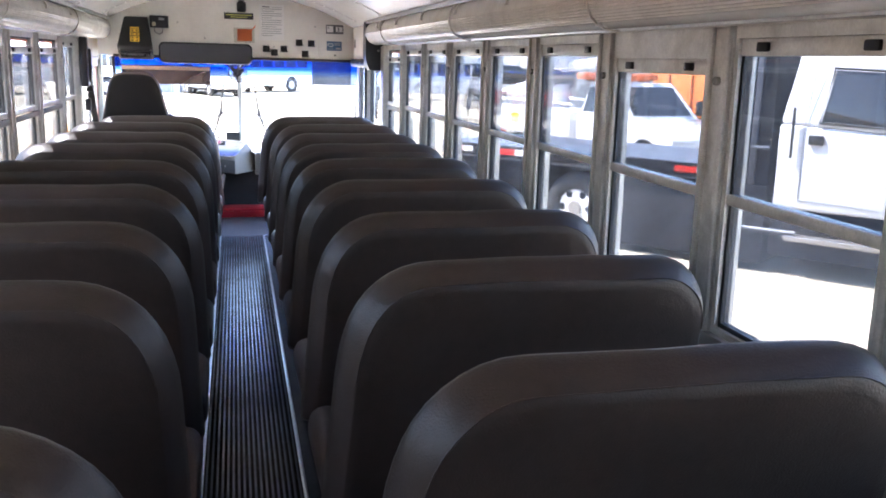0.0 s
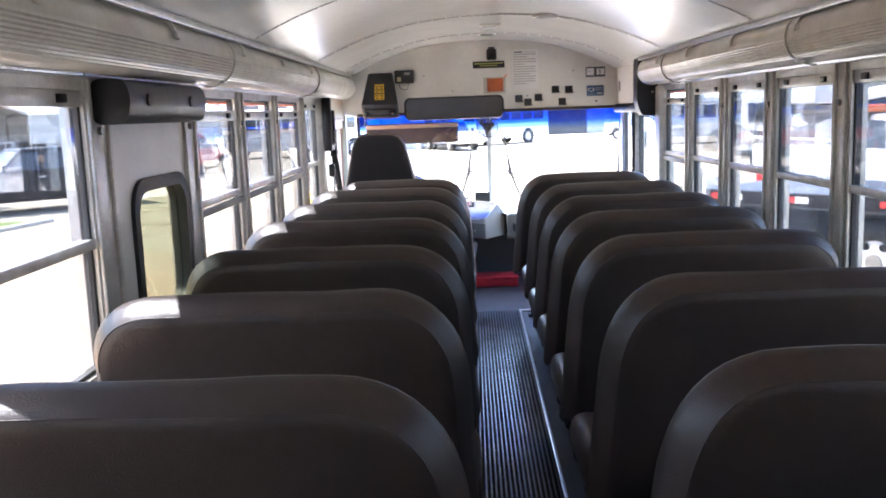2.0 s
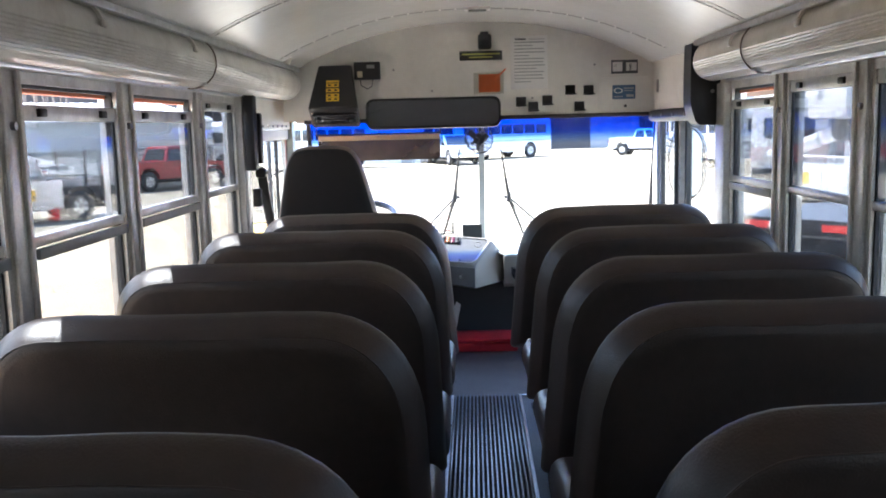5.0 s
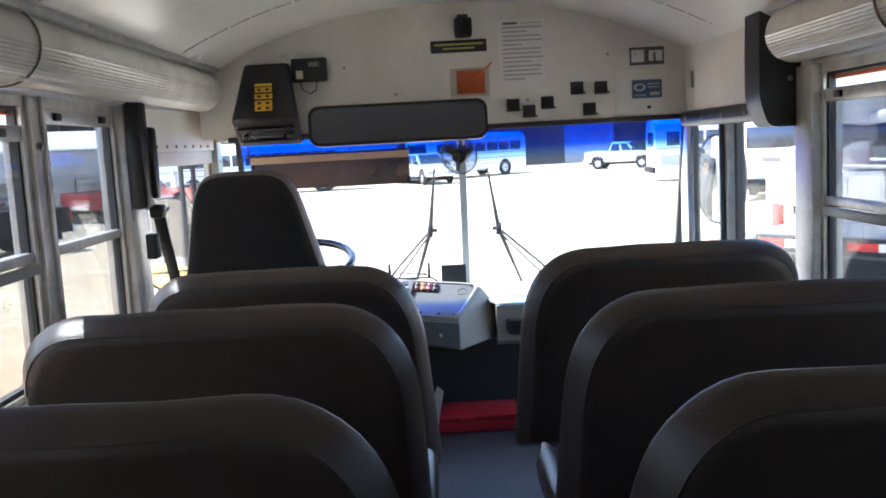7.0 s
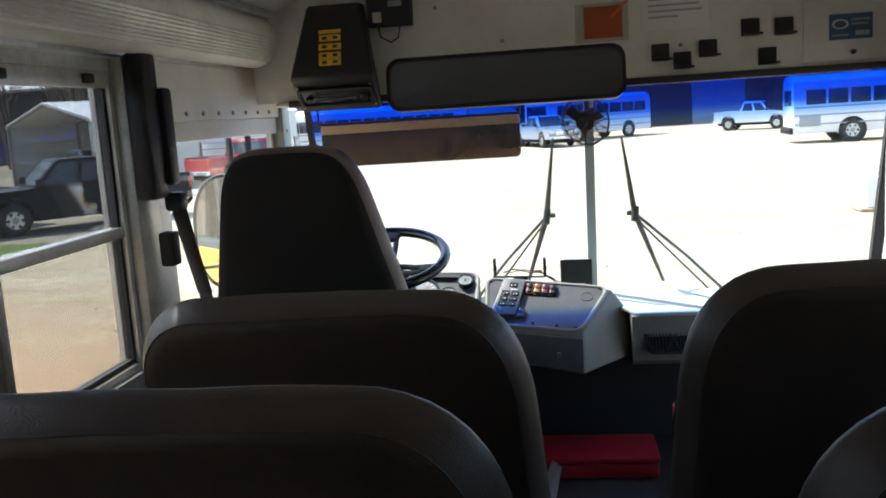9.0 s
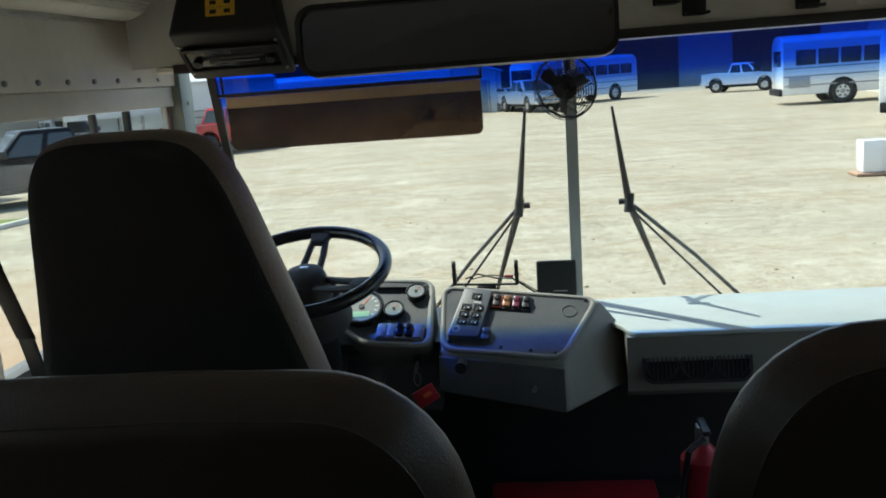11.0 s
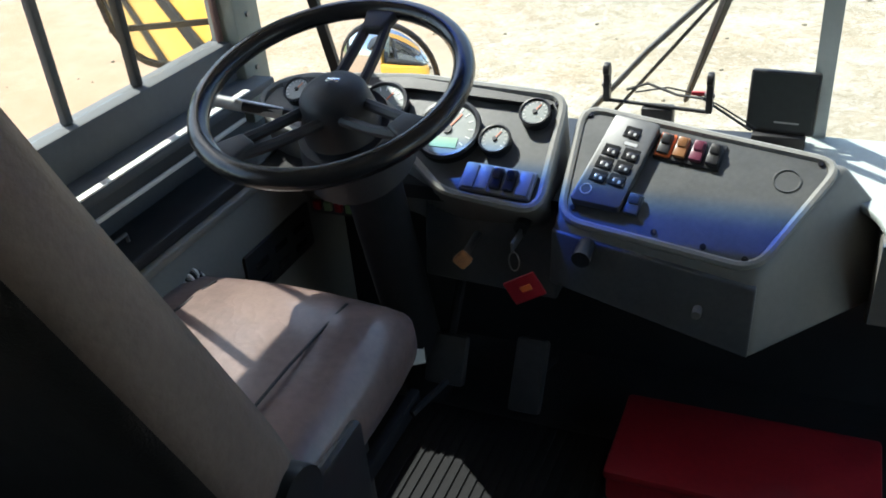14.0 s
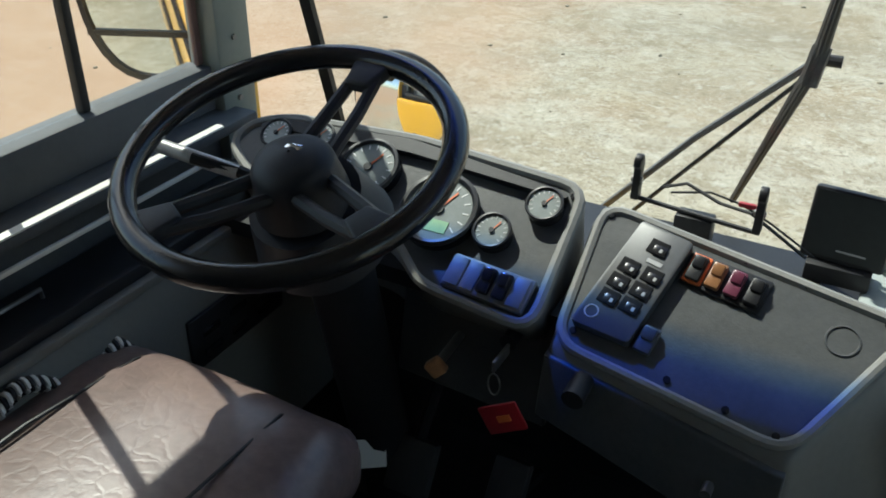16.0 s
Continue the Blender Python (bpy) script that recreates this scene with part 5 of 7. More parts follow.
# things on the header
pa = thing("intercom_box", "black wedge-shaped intercom box with yellow warning label", "intercom")
part("body", loft4([(-0.875, 8.398, 1.735), (-0.690, 8.398, 1.735), (-0.690, 8.33, 1.73), (-0.875, 8.33, 1.73)], [(-0.935, 8.398, 1.378), (-0.650, 8.398, 1.378), (-0.650, 8.26, 1.49), (-0.935, 8.26, 1.49)], 0.012), M_BLACK, pa)
MI = Matrix.Translation((-0.785, 8.296, 1.605)) @ Matrix.Rotation(radians(90 - 16.3), 4, "X")
part("warning_label", on(MI, box(-0.005, 0.03, 0.0185, 0.075, 0.012, 0.001)), M_YELLOW, pa)
for i, (w0, y) in enumerate(((0.072, 0.008), (0.076, -0.022), (0.074, -0.052), (0.074, -0.075))):
    part("label_bar", on(MI, box(-0.005, y, 0.0185, w0, 0.022, 0.001)), M_YELLOW, pa)
    for j in (-1, 1):
        part("label_mark", on(MI, box(-0.005 + j * 0.018, y, 0.0195, 0.016, 0.010, 0.0006)), M_BLACK, pa, smooth=0)
MJ = Matrix.Translation((-0.7925, 8.327, 1.432)) @ Matrix.Rotation(radians(141), 4, "X")
rf = part("radio", on(MJ, box(0, 0, 0.0, 0.24, 0.075, 0.012, 0.004)), M_GLOSSBLACK, pa, "black car radio with slot")
part("slot", on(MJ, box(0, 0.008, 0.007, 0.16, 0.010, 0.003)), M_BLACK, rf)
part("slot_trim", on(MJ, box(0, -0.008, 0.007, 0.13, 0.006, 0.003)), M_DARKGREY, rf)
for x, y in ((-0.125, -0.052), (0.125, -0.052), (-0.125, 0.052), (0.125, 0.052)):
    part("screw", on(MJ, rod((x, y, 0.002), (x, y, 0.006), 0.004, 8)), M_STEEL, pa)
for x in (-0.095, 0.095):
    part("dial_knob", on(MJ, rod((x, -0.005, 0.005), (x, -0.005, 0.018), 0.012, 14)), M_BLACK, rf)
part("surround", on(MJ, ring_frame(round_rect(-0.128, 0.128, -0.043, 0.043, 0.01), round_rect(-0.119, 0.119, -0.036, 0.036, 0.008), "z", 0.003, 0.010)), M_BLACK, pa)
cbx = thing("radio_unit", "small black electronic box with dangling lead on the bulkhead", "radio")
part("case", span(-0.675, -0.525, 8.35, 8.398, 1.648, 1.748, 0.006), M_BLACK, cbx)
part("clip", span(-0.655, -0.625, 8.343, 8.35, 1.66, 1.695, 0.003), mat("ivory_clip", (0.62, 0.55, 0.36), 0.5), cbx)
part("display", span(-0.60, -0.555, 8.346, 8.35, 1.71, 1.73, 0.002), M_GREYPANEL, cbx)
part("lead", sweep([(-0.64, 8.36, 1.65), (-0.635, 8.36, 1.615), (-0.60, 8.36, 1.595), (-0.575, 8.365, 1.61), (-0.57, 8.38, 1.65)], 0.003, 6), M_BLACK, cbx)
camx = thing("dome_camera", "small black surveillance camera at the top of the bulkhead", "camera")
part("case", span(0.040, 0.118, 8.33, 8.398, 1.800, 1.885, 0.012), M_GLOSSBLACK, camx)
part("lens", rod((0.079, 8.33, 1.835), (0.079, 8.318, 1.833), 0.022, 18), M_GLOSSBLACK, camx)
part("bracket", span(0.055, 0.102, 8.36, 8.398, 1.8855, 1.90, 0.003), M_BLACK, camx)


def sticker(name, label, x0, x1, z0, z1, material, bars, y=Y_HEAD):
    t = thing(name, label, "sticker")
    part("sheet", span(x0, x1, y - 0.0035, y - 0.0005, z0, z1, 0.001), material, t)
    for a, b, c, d, m in bars:
        part("printed_bar", span(x0 + (x1 - x0) * a, x0 + (x1 - x0) * b, y - 0.0048, y - 0.0036, z0 + (z1 - z0) * c, z0 + (z1 - z0) * d), m, t, smooth=0)
    return t


sticker("notice_sticker", "narrow black notice with yellow lines of print", -0.066, 0.180, 1.742, 1.795, M_BLACK, [(0.06, 0.94, 0.58, 0.74, M_GOLD), (0.22, 0.78, 0.26, 0.40, M_GOLD)])
sticker("orange_sticker", "square orange-red reflective sticker in a clear holder", 0.042, 0.166, 1.560, 1.662, M_ORANGE, [])
holder = thing("sticker_holder", "clear plastic holder with orange pencil behind it", "holder")
part("plate", span(0.012, 0.186, Y_HEAD - 0.0004 - 0.006, Y_HEAD - 0.004, 1.548, 1.672, 0.001), glass("clear_plastic", (0.9, 0.9, 0.88)), holder, smooth=0)
part("pencil", rod((0.13, Y_HEAD - 0.012, 1.625), (0.198, Y_HEAD - 0.012, 1.69), 0.004, 6), M_ORANGE, holder)
lines = [(0.12, 0.42, 0.925, 0.955, M_INK), (0.50, 0.92, 0.93, 0.942, M_GREYINK)]
for i, (a, b) in enumerate([(0.1, 0.92), (0.1, 0.6), (0.1, 0.9), (0.1, 0.93), (0.1, 0.5), (0.1, 0.9), (0.1, 0.88), (0.1, 0.93), (0.1, 0.7), (0.1, 0.9), (0.1, 0.86), (0.1, 0.9), (0.1, 0.55)]):
    zz = 0.87 - 0.062 * i
    lines.append((a, b, zz, zz + 0.022, M_GREYINK))
sticker("paper_notice", "white printed paper notice taped to the bulkhead", 0.228, 0.440, 1.572, 1.872, M_PAPER, lines)
sticker("black_white_sticker", "black and white instruction sticker on the bulkhead", 0.806, 0.958, 1.645, 1.722, M_INK, [(0.05, 0.42, 0.16, 0.86, M_PAPER), (0.56, 0.95, 0.2, 0.8, M_PAPER), (0.12, 0.2, 0.5, 0.7, M_INK), (0.68, 0.76, 0.2, 0.7, M_INK)])
st = sticker("blue_sticker", "dark blue and white rectangular sticker", 0.812, 0.944, 1.500, 1.580, M_BLUE, [(0.5, 0.92, 0.72, 0.80, M_GREYINK), (0.5, 0.9, 0.56, 0.62, M_GREYINK), (0.06, 0.45, 0.14, 0.2, M_GREYINK), (0.6, 0.92, 0.14, 0.32, M_GREYINK)], Y_HEAD - 0.006)
part("emblem", on(Matrix.Translation((0.845, Y_HEAD - 0.0106, 1.548)) @ Matrix.Rotation(radians(90), 4, "X") @ Matrix.Diagonal((1, 0.62, 1, 1)), sweep([(0.022 * math.cos(a), 0.022 * math.sin(a), 0) for a in [2 * math.pi * i / 20 for i in range(20)]], 0.004, 6, closed=True)), M_WHITEINK, st)
for x, z in ((0.285, 1.500), (0.355, 1.470), (0.437, 1.503), (0.570, 1.560), (0.675, 1.556), (0.622, 1.465)):
    hk = thing("paper_clip_pad", "small black square clip stuck to the bulkhead", "clip", group="black clips on the bulkhead")
    part("pad", span(x - 0.029, x + 0.029, Y_HEAD - 0.010, Y_HEAD - 0.0005, z - 0.028, z + 0.028, 0.004), M_BLACK, hk)
    part("tongue", box(x + 0.006, Y_HEAD - 0.022, z - 0.022, 0.058, 0.026, 0.008, 0.003), M_BLACK, hk)

# interior mirror, visor, fan
mir = thing("interior_mirror", "wide rounded interior rear-view mirror with black frame", "mirror")
mo = round_rect(-0.602, 0.160, 1.362, 1.532, 0.045, 6)
mi = round_rect(-0.590, 0.148, 1.374, 1.520, 0.038, 6)
MM = Matrix.Translation((0, 8.24, 1.447)) @ Matrix.Rotation(radians(-6), 4, "X") @ Matrix.Translation((0, 0, -1.447))
part("frame", on(MM, ring_frame(mo, mi, "y", -0.012, 0.028)), M_BLACK, mir)
part("backing", on(MM, prism(mo, "y", 0.0285, 0.034)), M_BLACK, mir)
part("glass", on(MM, prism(mi, "y", -0.002, 0.004)), M_DARKMIRROR, mir, smooth=0)
for x in (-0.45, 0.02):
    part("bracket", sweep([(x, 8.28, 1.46), (x, 8.33, 1.47), (x, 8.395, 1.455)], 0.009, 8), M_BLACK, mir)
vis = thing("sun_visor", "smoked brown see-through sun visor on a rod", "sun visor")
MV = Matrix.Translation((0, 8.665, 0)) @ Matrix.Translation((0, 0, 1.33)) @ Matrix.Rotation(radians(3), 4, "X") @ Matrix.Translation((0, 0, -1.33))
part("blade", on(MV, prism(round_rect(-0.948, -0.197, 1.172, 1.314, 0.02), "y", 0.0, 0.004)), M_VISOR, vis, smooth=0)
part("clamp_strip", on(MV, span(-0.948, -0.197, -0.004, 0.010, 1.296, 1.328, 0.003)), mat("tan_visor_strip", (0.42, 0.32, 0.22), 0.5, vary=0.1), vis)
part("rod", rod((-0.97, 8.665, 1.334), (-0.19, 8.665, 1.334), 0.005, 8), M_BLACK, vis)
part("arm", rod((-0.195, 8.665, 1.334), (-0.195, 8.66, 1.406), 0.004, 8), M_BLACK, vis)
part("arm", rod((-0.955, 8.665, 1.334), (-0.955, 8.66, 1.406), 0.004, 8), M_BLACK, vis)
fan = thing("dash_fan", "small black caged fan clamped to the windshield post", "fan")
MFan = Matrix.Translation((0.035, 8.62, 1.285)) @ Matrix.Rotation(radians(-24), 4, "Z") @ Matrix.Rotation(radians(102), 4, "X")
for i in range(13):
    r = 0.014 + 0.0063 * i
    part("cage_ring", on(MFan, sweep([(r * math.cos(a), r * math.sin(a), 0.028 * (1 - (r / 0.09) ** 2)) for a in [2 * math.pi * j / 36 for j in range(36)]], 0.0012, 5, closed=True)), M_BLACK, fan)
for i in range(16):
    a0 = 2 * math.pi * i / 16
    part("cage_wire", on(MFan, sweep([(r * math.cos(a0 + r * 6), r * math.sin(a0 + r * 6), 0.029 * (1 - (r / 0.09) ** 2)) for r in (0.012, 0.035, 0.06, 0.088)], 0.0012, 5)), M_BLACK, fan)
part("cage_back", on(MFan, sweep([(0.088 * math.cos(2 * math.pi * j / 36), 0.088 * math.sin(2 * math.pi * j / 36), -0.02) for j in range(36)], 0.003, 6, closed=True)), M_BLACK, fan)
part("boss", on(MFan, rod((0, 0, 0.0), (0, 0, 0.032), 0.016, 16)), M_BLACK, fan)
for i in range(14):
    a0 = 2 * math.pi * i / 14
    part("cage_stay", on(MFan, sweep([(0.089 * math.cos(a0), 0.089 * math.sin(a0), 0.0), (0.088 * math.cos(a0), 0.088 * math.sin(a0), -0.022), (0.04 * math.cos(a0), 0.04 * math.sin(a0), -0.045)], 0.0012, 5)), M_BLACK, fan)
for a in (20, 140, 260):
    bl = box(0.044, 0, -0.006, 0.058, 0.036, 0.002, 0.001, rot=(38, 0, 0))
    bl.transform(Matrix.Rotation(radians(a), 4, "Z"))
    part("blade", on(MFan, bl), M_BLACK, fan)
part("motor", on(MFan, rod((0.0, 0, -0.075), (0, 0, -0.01), 0.036, 20)), M_BLACK, fan)
part("stem", sweep([(0.05, 8.67, 1.30), (0.05, 8.70, 1.33), (0.05, 8.74, 1.36)], 0.010, 8), M_BLACK, fan)

# tablet and holder hooks on the dash
dev = thing("tablet_display", "square black display unit standing on the dash", "display")
MD = Matrix.Translation((-0.010, 8.925, 0.607)) @ Matrix.Rotation(radians(-4), 4, "Z") @ Matrix.Rotation(radians(-8), 4, "X")
part("case", on(MD, box(0, 0, 0.064, 0.128, 0.018, 0.122, 0.006)), M_BLACK, dev)
part("screen", on(MD, box(0, -0.0095, 0.066, 0.116, 0.001, 0.108)), mat("dark_screen", (0.035, 0.040, 0.040), 0.55, spec=0.3), dev)
part("mark", on(MD, box(0.012, -0.0105, 0.026, 0.045, 0.0006, 0.003)), M_GREYINK, dev, smooth=0)
part("foot", span(-0.06, 0.04, 8.90, 8.96, 0.5805, 0.612, 0.004), M_BLACK, dev)
cl = thing("tablet_holder", "black spring clamp holder lying on the dash edge", "holder")
for x, y in ((-0.331, 8.835), (-0.133, 8.812)):
    jaw = prism(rounded_poly([(y - 0.010, 0.688), (y + 0.014, 0.688), (y + 0.012, 0.735), (y + 0.016, 0.752), (y + 0.004, 0.768), (y - 0.010, 0.764), (y - 0.016, 0.750), (y - 0.006, 0.742)], 0.006, 3), "x", x - 0.006, x + 0.006, bevel=0.002)
    part("jaw", jaw, M_BLACK, cl)
    part("pivot", rod((x - 0.009, y, 0.722), (x + 0.009, y, 0.722), 0.005, 10), M_STEEL, cl)
part("bar", rod((-0.331, 8.835, 0.691), (-0.133, 8.812, 0.689), 0.004, 8), M_BLACK, cl)
part("base", span(-0.26, -0.20, 8.815, 8.85, 0.5805, 0.686, 0.004), M_BLACK, cl)
wires = thing("loose_wires", "thin loose wires on the dash behind the console", "wire")
part("wire", sweep([(-0.30, 8.87, 0.70), (-0.26, 8.88, 0.712), (-0.20, 8.86, 0.70), (-0.15, 8.85, 0.70), (-0.06, 8.88, 0.63)], 0.003, 6), M_BLACK, wires)
part("wire", sweep([(-0.28, 8.86, 0.70), (-0.22, 8.875, 0.708), (-0.17, 8.87, 0.702), (-0.12, 8.87, 0.68), (-0.05, 8.89, 0.63)], 0.002, 6), M_BLACK, wires)
part("connector", box(-0.16, 8.87, 0.702, 0.028, 0.008, 0.008, 0.002), M_RED, wires)

# wipers, outside the glass
for sgn, tip, low, mid, base in ((-1, (-0.080, 8.86, 1.225), (-0.215, 9.06, 0.60), (-0.118, 8.955, 0.905), (-0.475, 9.10, 0.50)), (1, (0.185, 8.86, 1.215), (0.352, 9.06, 0.60), (0.235, 8.955, 0.90), (0.675, 9.10, 0.47))):
    wp = thing("windshield_wiper", "black windshield wiper resting upright on the glass", "wiper", group="windshield wipers")
    off = Vector((0, 0.03, 0))
    part("blade", sweep([Vector(tip) + off, Vector(mid) + off, Vector(low) + off], (0.0045, 0.0125, 0.0065), 8), M_SEAL, wp)
    part("clip", rod(Vector(mid) + off * 0.5 + Vector((-0.004, 0, -0.03)), Vector(mid) + off * 0.9 + Vector((0.004, 0, 0.03)), 0.015, 8), M_BLACK, wp)
    part("squeegee", sweep([Vector(tip) + off * 0.6, Vector(mid) + off * 0.6, Vector(low) + off * 0.6], 0.004, 6), M_SEAL, wp)
    m3 = Vector(mid) + off * 2
    part("arm", sweep([m3, (m3 + Vector(base)) / 2 + Vector((0, 0.01, 0.012)), base], 0.0065, 6), M_DARKGREY, wp)
    part("arm_link", sweep([m3 + Vector((0.012 * sgn, 0, -0.03)), Vector(base) + Vector((0.04 * -sgn, 0, -0.02))], 0.004, 6), M_BLACK, wp)
    part("joint", rod(m3 + Vector((-0.03 * sgn if sgn > 0 else 0.035, 0, 0)), m3, 0.010, 10), M_BLACK, wp)

# outside mirrors
om = thing("outside_mirror", "oval outside mirror in a black rim at the driver's side", "mirror", group="outside mirrors")


def oval(cx, cz, rx, rz, n=32):
    return [(cx + rx * math.copysign(abs(math.cos(2 * math.pi * i / n)) ** 0.8, math.cos(2 * math.pi * i / n)), cz + rz * math.copysign(abs(math.sin(2 * math.pi * i / n)) ** 0.8, math.sin(2 * math.pi * i / n))) for i in range(n)]


MO = Matrix.Translation((-1.43, 8.90, 0.915)) @ Matrix.Rotation(radians(24), 4, "Z") @ Matrix.Rotation(radians(0.5), 4, "X")
part("rim", on(MO, ring_frame(oval(0, 0, 0.152, 0.245), oval(0, 0, 0.140, 0.232), "y", -0.012, 0.03)), M_BLACK, om)
part("glass", on(MO, prism(oval(0, 0, 0.141, 0.233), "y", -0.004, 0.0)), M_MIRROR, om, smooth=0)
part("shell", on(MO, prism(oval(0, 0, 0.145, 0.238), "y", 0.0305, 0.06)), M_BLACK, om)
part("divider", on(MO, span(-0.139, 0.139, -0.010, -0.0045, -0.145, -0.132)), M_BLACK, om)
part("arm", sweep([(-1.40, 8.97, 1.02), (-1.28, 9.00, 1.10), (-1.21, 8.95, 1.12)], 0.012, 8), M_BLACK, om)
om2 = thing("outside_mirror", "oval outside mirror in a black rim beside the entrance door", "mirror", group="outside mirrors")
MO2 = Matrix.Translation((1.40, 9.02, 1.09)) @ Matrix.Rotation(radians(-32), 4, "Z")
part("rim", on(MO2, ring_frame(oval(0, 0, 0.125, 0.235), oval(0, 0, 0.113, 0.223), "y", -0.012, 0.03)), M_BLACK, om2)
part("glass", on(MO2, prism(oval(0, 0, 0.114, 0.224), "y", -0.004, 0.0)), M_MIRROR, om2, smooth=0)
part("shell", on(MO2, prism(oval(0, 0, 0.118, 0.228), "y", 0.0305, 0.06)), M_BLACK, om2)
part("arm", sweep([(1.38, 9.08, 1.2), (1.28, 9.06, 1.26), (1.20, 8.95, 1.28)], 0.012, 8), M_BLACK, om2)
cm = thing("crossover_mirror", "round convex mirror on the bus's front corner", "mirror")
b = bmesh.new()
bmesh.ops.create_uvsphere(b, u_segments=28, v_segments=16, radius=0.15)
bmesh.ops.delete(b, geom=[v for v in b.verts if v.co.z < 0.02], context="VERTS")
b.transform(Matrix.Diagonal((1, 1, 0.5, 1)))
MX = Matrix.Translation((-1.11, 9.42, 0.490)) @ Matrix.Rotation(radians(97), 4, "X")
part("glass", on(MX, b), M_MIRROR, cm, smooth=80)
part("rim", on(MX, sweep([(0.151 * math.cos(2 * math.pi * j / 32), 0.151 * math.sin(2 * math.pi * j / 32), 0.0) for j in range(32)], 0.009, 8, closed=True)), M_BLACK, cm)
part("arm", sweep([(-1.11, 9.47, 0.44), (-1.10, 9.40, 0.25), (-1.10, 9.115, 0.18)], 0.014, 8), M_BLACK, cm)


# ---- fittings along the bus ----
lk = thing("overhead_locker", "white metal equipment locker with black padded edges above the door", "locker")
part("body", prism([(1.055, 1.435), (1.045, 1.735), (1.149, 1.78), (1.149, 1.435)], "y", 7.50, 8.395), M_WHITE, lk)
dr = part("locker_door", prism([(1.048, 1.47), (1.041, 1.70), (1.046, 1.70), (1.054, 1.47)], "y", 7.58, 8.22), M_WHITE, lk)
for y in (8.30,):
    part("latch", span(1.042, 1.050, y - 0.035, y - 0.01, 1.53, 1.60, 0.002), M_STEEL, lk)
part("corner_trim", prism([(1.043, 1.735), (1.022, 1.755), (1.026, 1.765), (1.055, 1.745)], "y", 7.50, 8.395), M_CEIL, lk)
pd = part("lower_pad", prism([(x, z) for x, z in round_rect(1.02, 1.15, 1.366, 1.432, 0.025)], "y", 7.42, 8.39), M_BLACK, lk, "black padded bumper")
for y in (7.55, 7.80, 8.05, 8.30):
    part("button", rod((1.021, y, 1.40), (1.014, y, 1.40), 0.009, 10), M_STEEL, pd)
rp = part("rear_pad", prism(rounded_poly([(1.00, 1.434), (1.00, 1.60), (1.005, 1.775), (1.08, 1.79), (1.12, 1.68), (1.149, 1.60), (1.149, 1.345), (1.03, 1.345)], 0.03), "y", 7.36, 7.498), M_BLACK, lk, "black padded end")
part("button", rod((1.10, 7.36, 1.50), (1.10, 7.353, 1.50), 0.009, 10), M_STEEL, rp)

hp = thing("padded_roll", "black padded roll above the emergency exit window", "padding")
part("pad", prism(rounded_poly([(-1.149, 1.415), (-1.06, 1.415), (-1.045, 1.46), (-1.045, 1.50), (-1.06, 1.536), (-1.149, 1.536)], 0.03), "y", 3.72, 4.43), M_BLACK, hp, smooth=50)
for y in (3.86, 4.25):
    part("button", rod((-1.047, y, 1.48), (-1.038, y, 1.48), 0.017, 14), M_SEAL, hp)

belt = thing("seat_belt", "black driver's seat belt retractor and hanging strap", "seat belt")
part("retractor", span(-1.115, -1.06, 7.46, 7.54, 1.18, 1.545, 0.012), M_BLACK, belt)
part("cover", span(-1.105, -1.045, 7.53, 7.585, 1.21, 1.46, 0.012), M_BLACK, belt)
part("buckle", box(-1.065, 7.58, 1.165, 0.05, 0.05, 0.05, 0.012), M_BLACK, belt)
part("buckle_pin", rod((-1.05, 7.59, 1.15), (-1.04, 7.62, 1.17), 0.006, 8), M_STEEL, belt)
strap = bmesh.new()
P = [(-1.065, 7.59, 1.15), (-1.06, 7.62, 1.05), (-1.05, 7.67, 0.90), (-1.04, 7.70, 0.75), (-1.035, 7.72, 0.60)]
for a, b in zip(P, P[1:]):
    d = (Vector(b) - Vector(a))
    bx = box(0, 0, 0, 0.046, 0.003, d.length, 0.001)
    bx.transform(Matrix.Translation((Vector(a) + Vector(b)) / 2) @ d.to_track_quat("Z", "Y").to_matrix().to_4x4())
    join(strap, bx)
part("strap", strap, M_SEAL, belt)
part("guide", span(-1.10, -1.06, 7.52, 7.57, 1.00, 1.09, 0.008), M_BLACK, belt)

rb = thing("first_aid_box", "flat red plastic box on the floor by the dash", "box")
part("body", span(-0.235, 0.250, 8.455, 8.69, 0.0005, 0.058, 0.008), M_RED, rb)
part("lid", span(-0.240, 0.256, 8.450, 8.695, 0.059, 0.082, 0.008), M_RED, rb)
part("latch", span(-0.02, 0.04, 8.443, 8.452, 0.045, 0.075, 0.003), M_RED, rb)
fe = thing("fire_extinguisher", "small red fire extinguisher standing beside the entrance", "extinguisher")
part("cylinder", rod((0.34, 8.32, 0.0), (0.34, 8.32, 0.32), 0.055, 20), M_RED, fe)
part("shoulder", rod((0.34, 8.32, 0.32), (0.34, 8.32, 0.36), 0.055, 20, r1=0.02), M_RED, fe)
part("valve", span(0.325, 0.355, 8.30, 8.34, 0.36, 0.41, 0.005), M_STEEL, fe)
part("handle", span(0.33, 0.35, 8.24, 8.34, 0.41, 0.425, 0.004), M_BLACK, fe)
part("hose", sweep([(0.34, 8.29, 0.385), (0.30, 8.27, 0.36), (0.285, 8.29, 0.25), (0.285, 8.30, 0.12)], 0.009, 8), M_BLACK, fe)

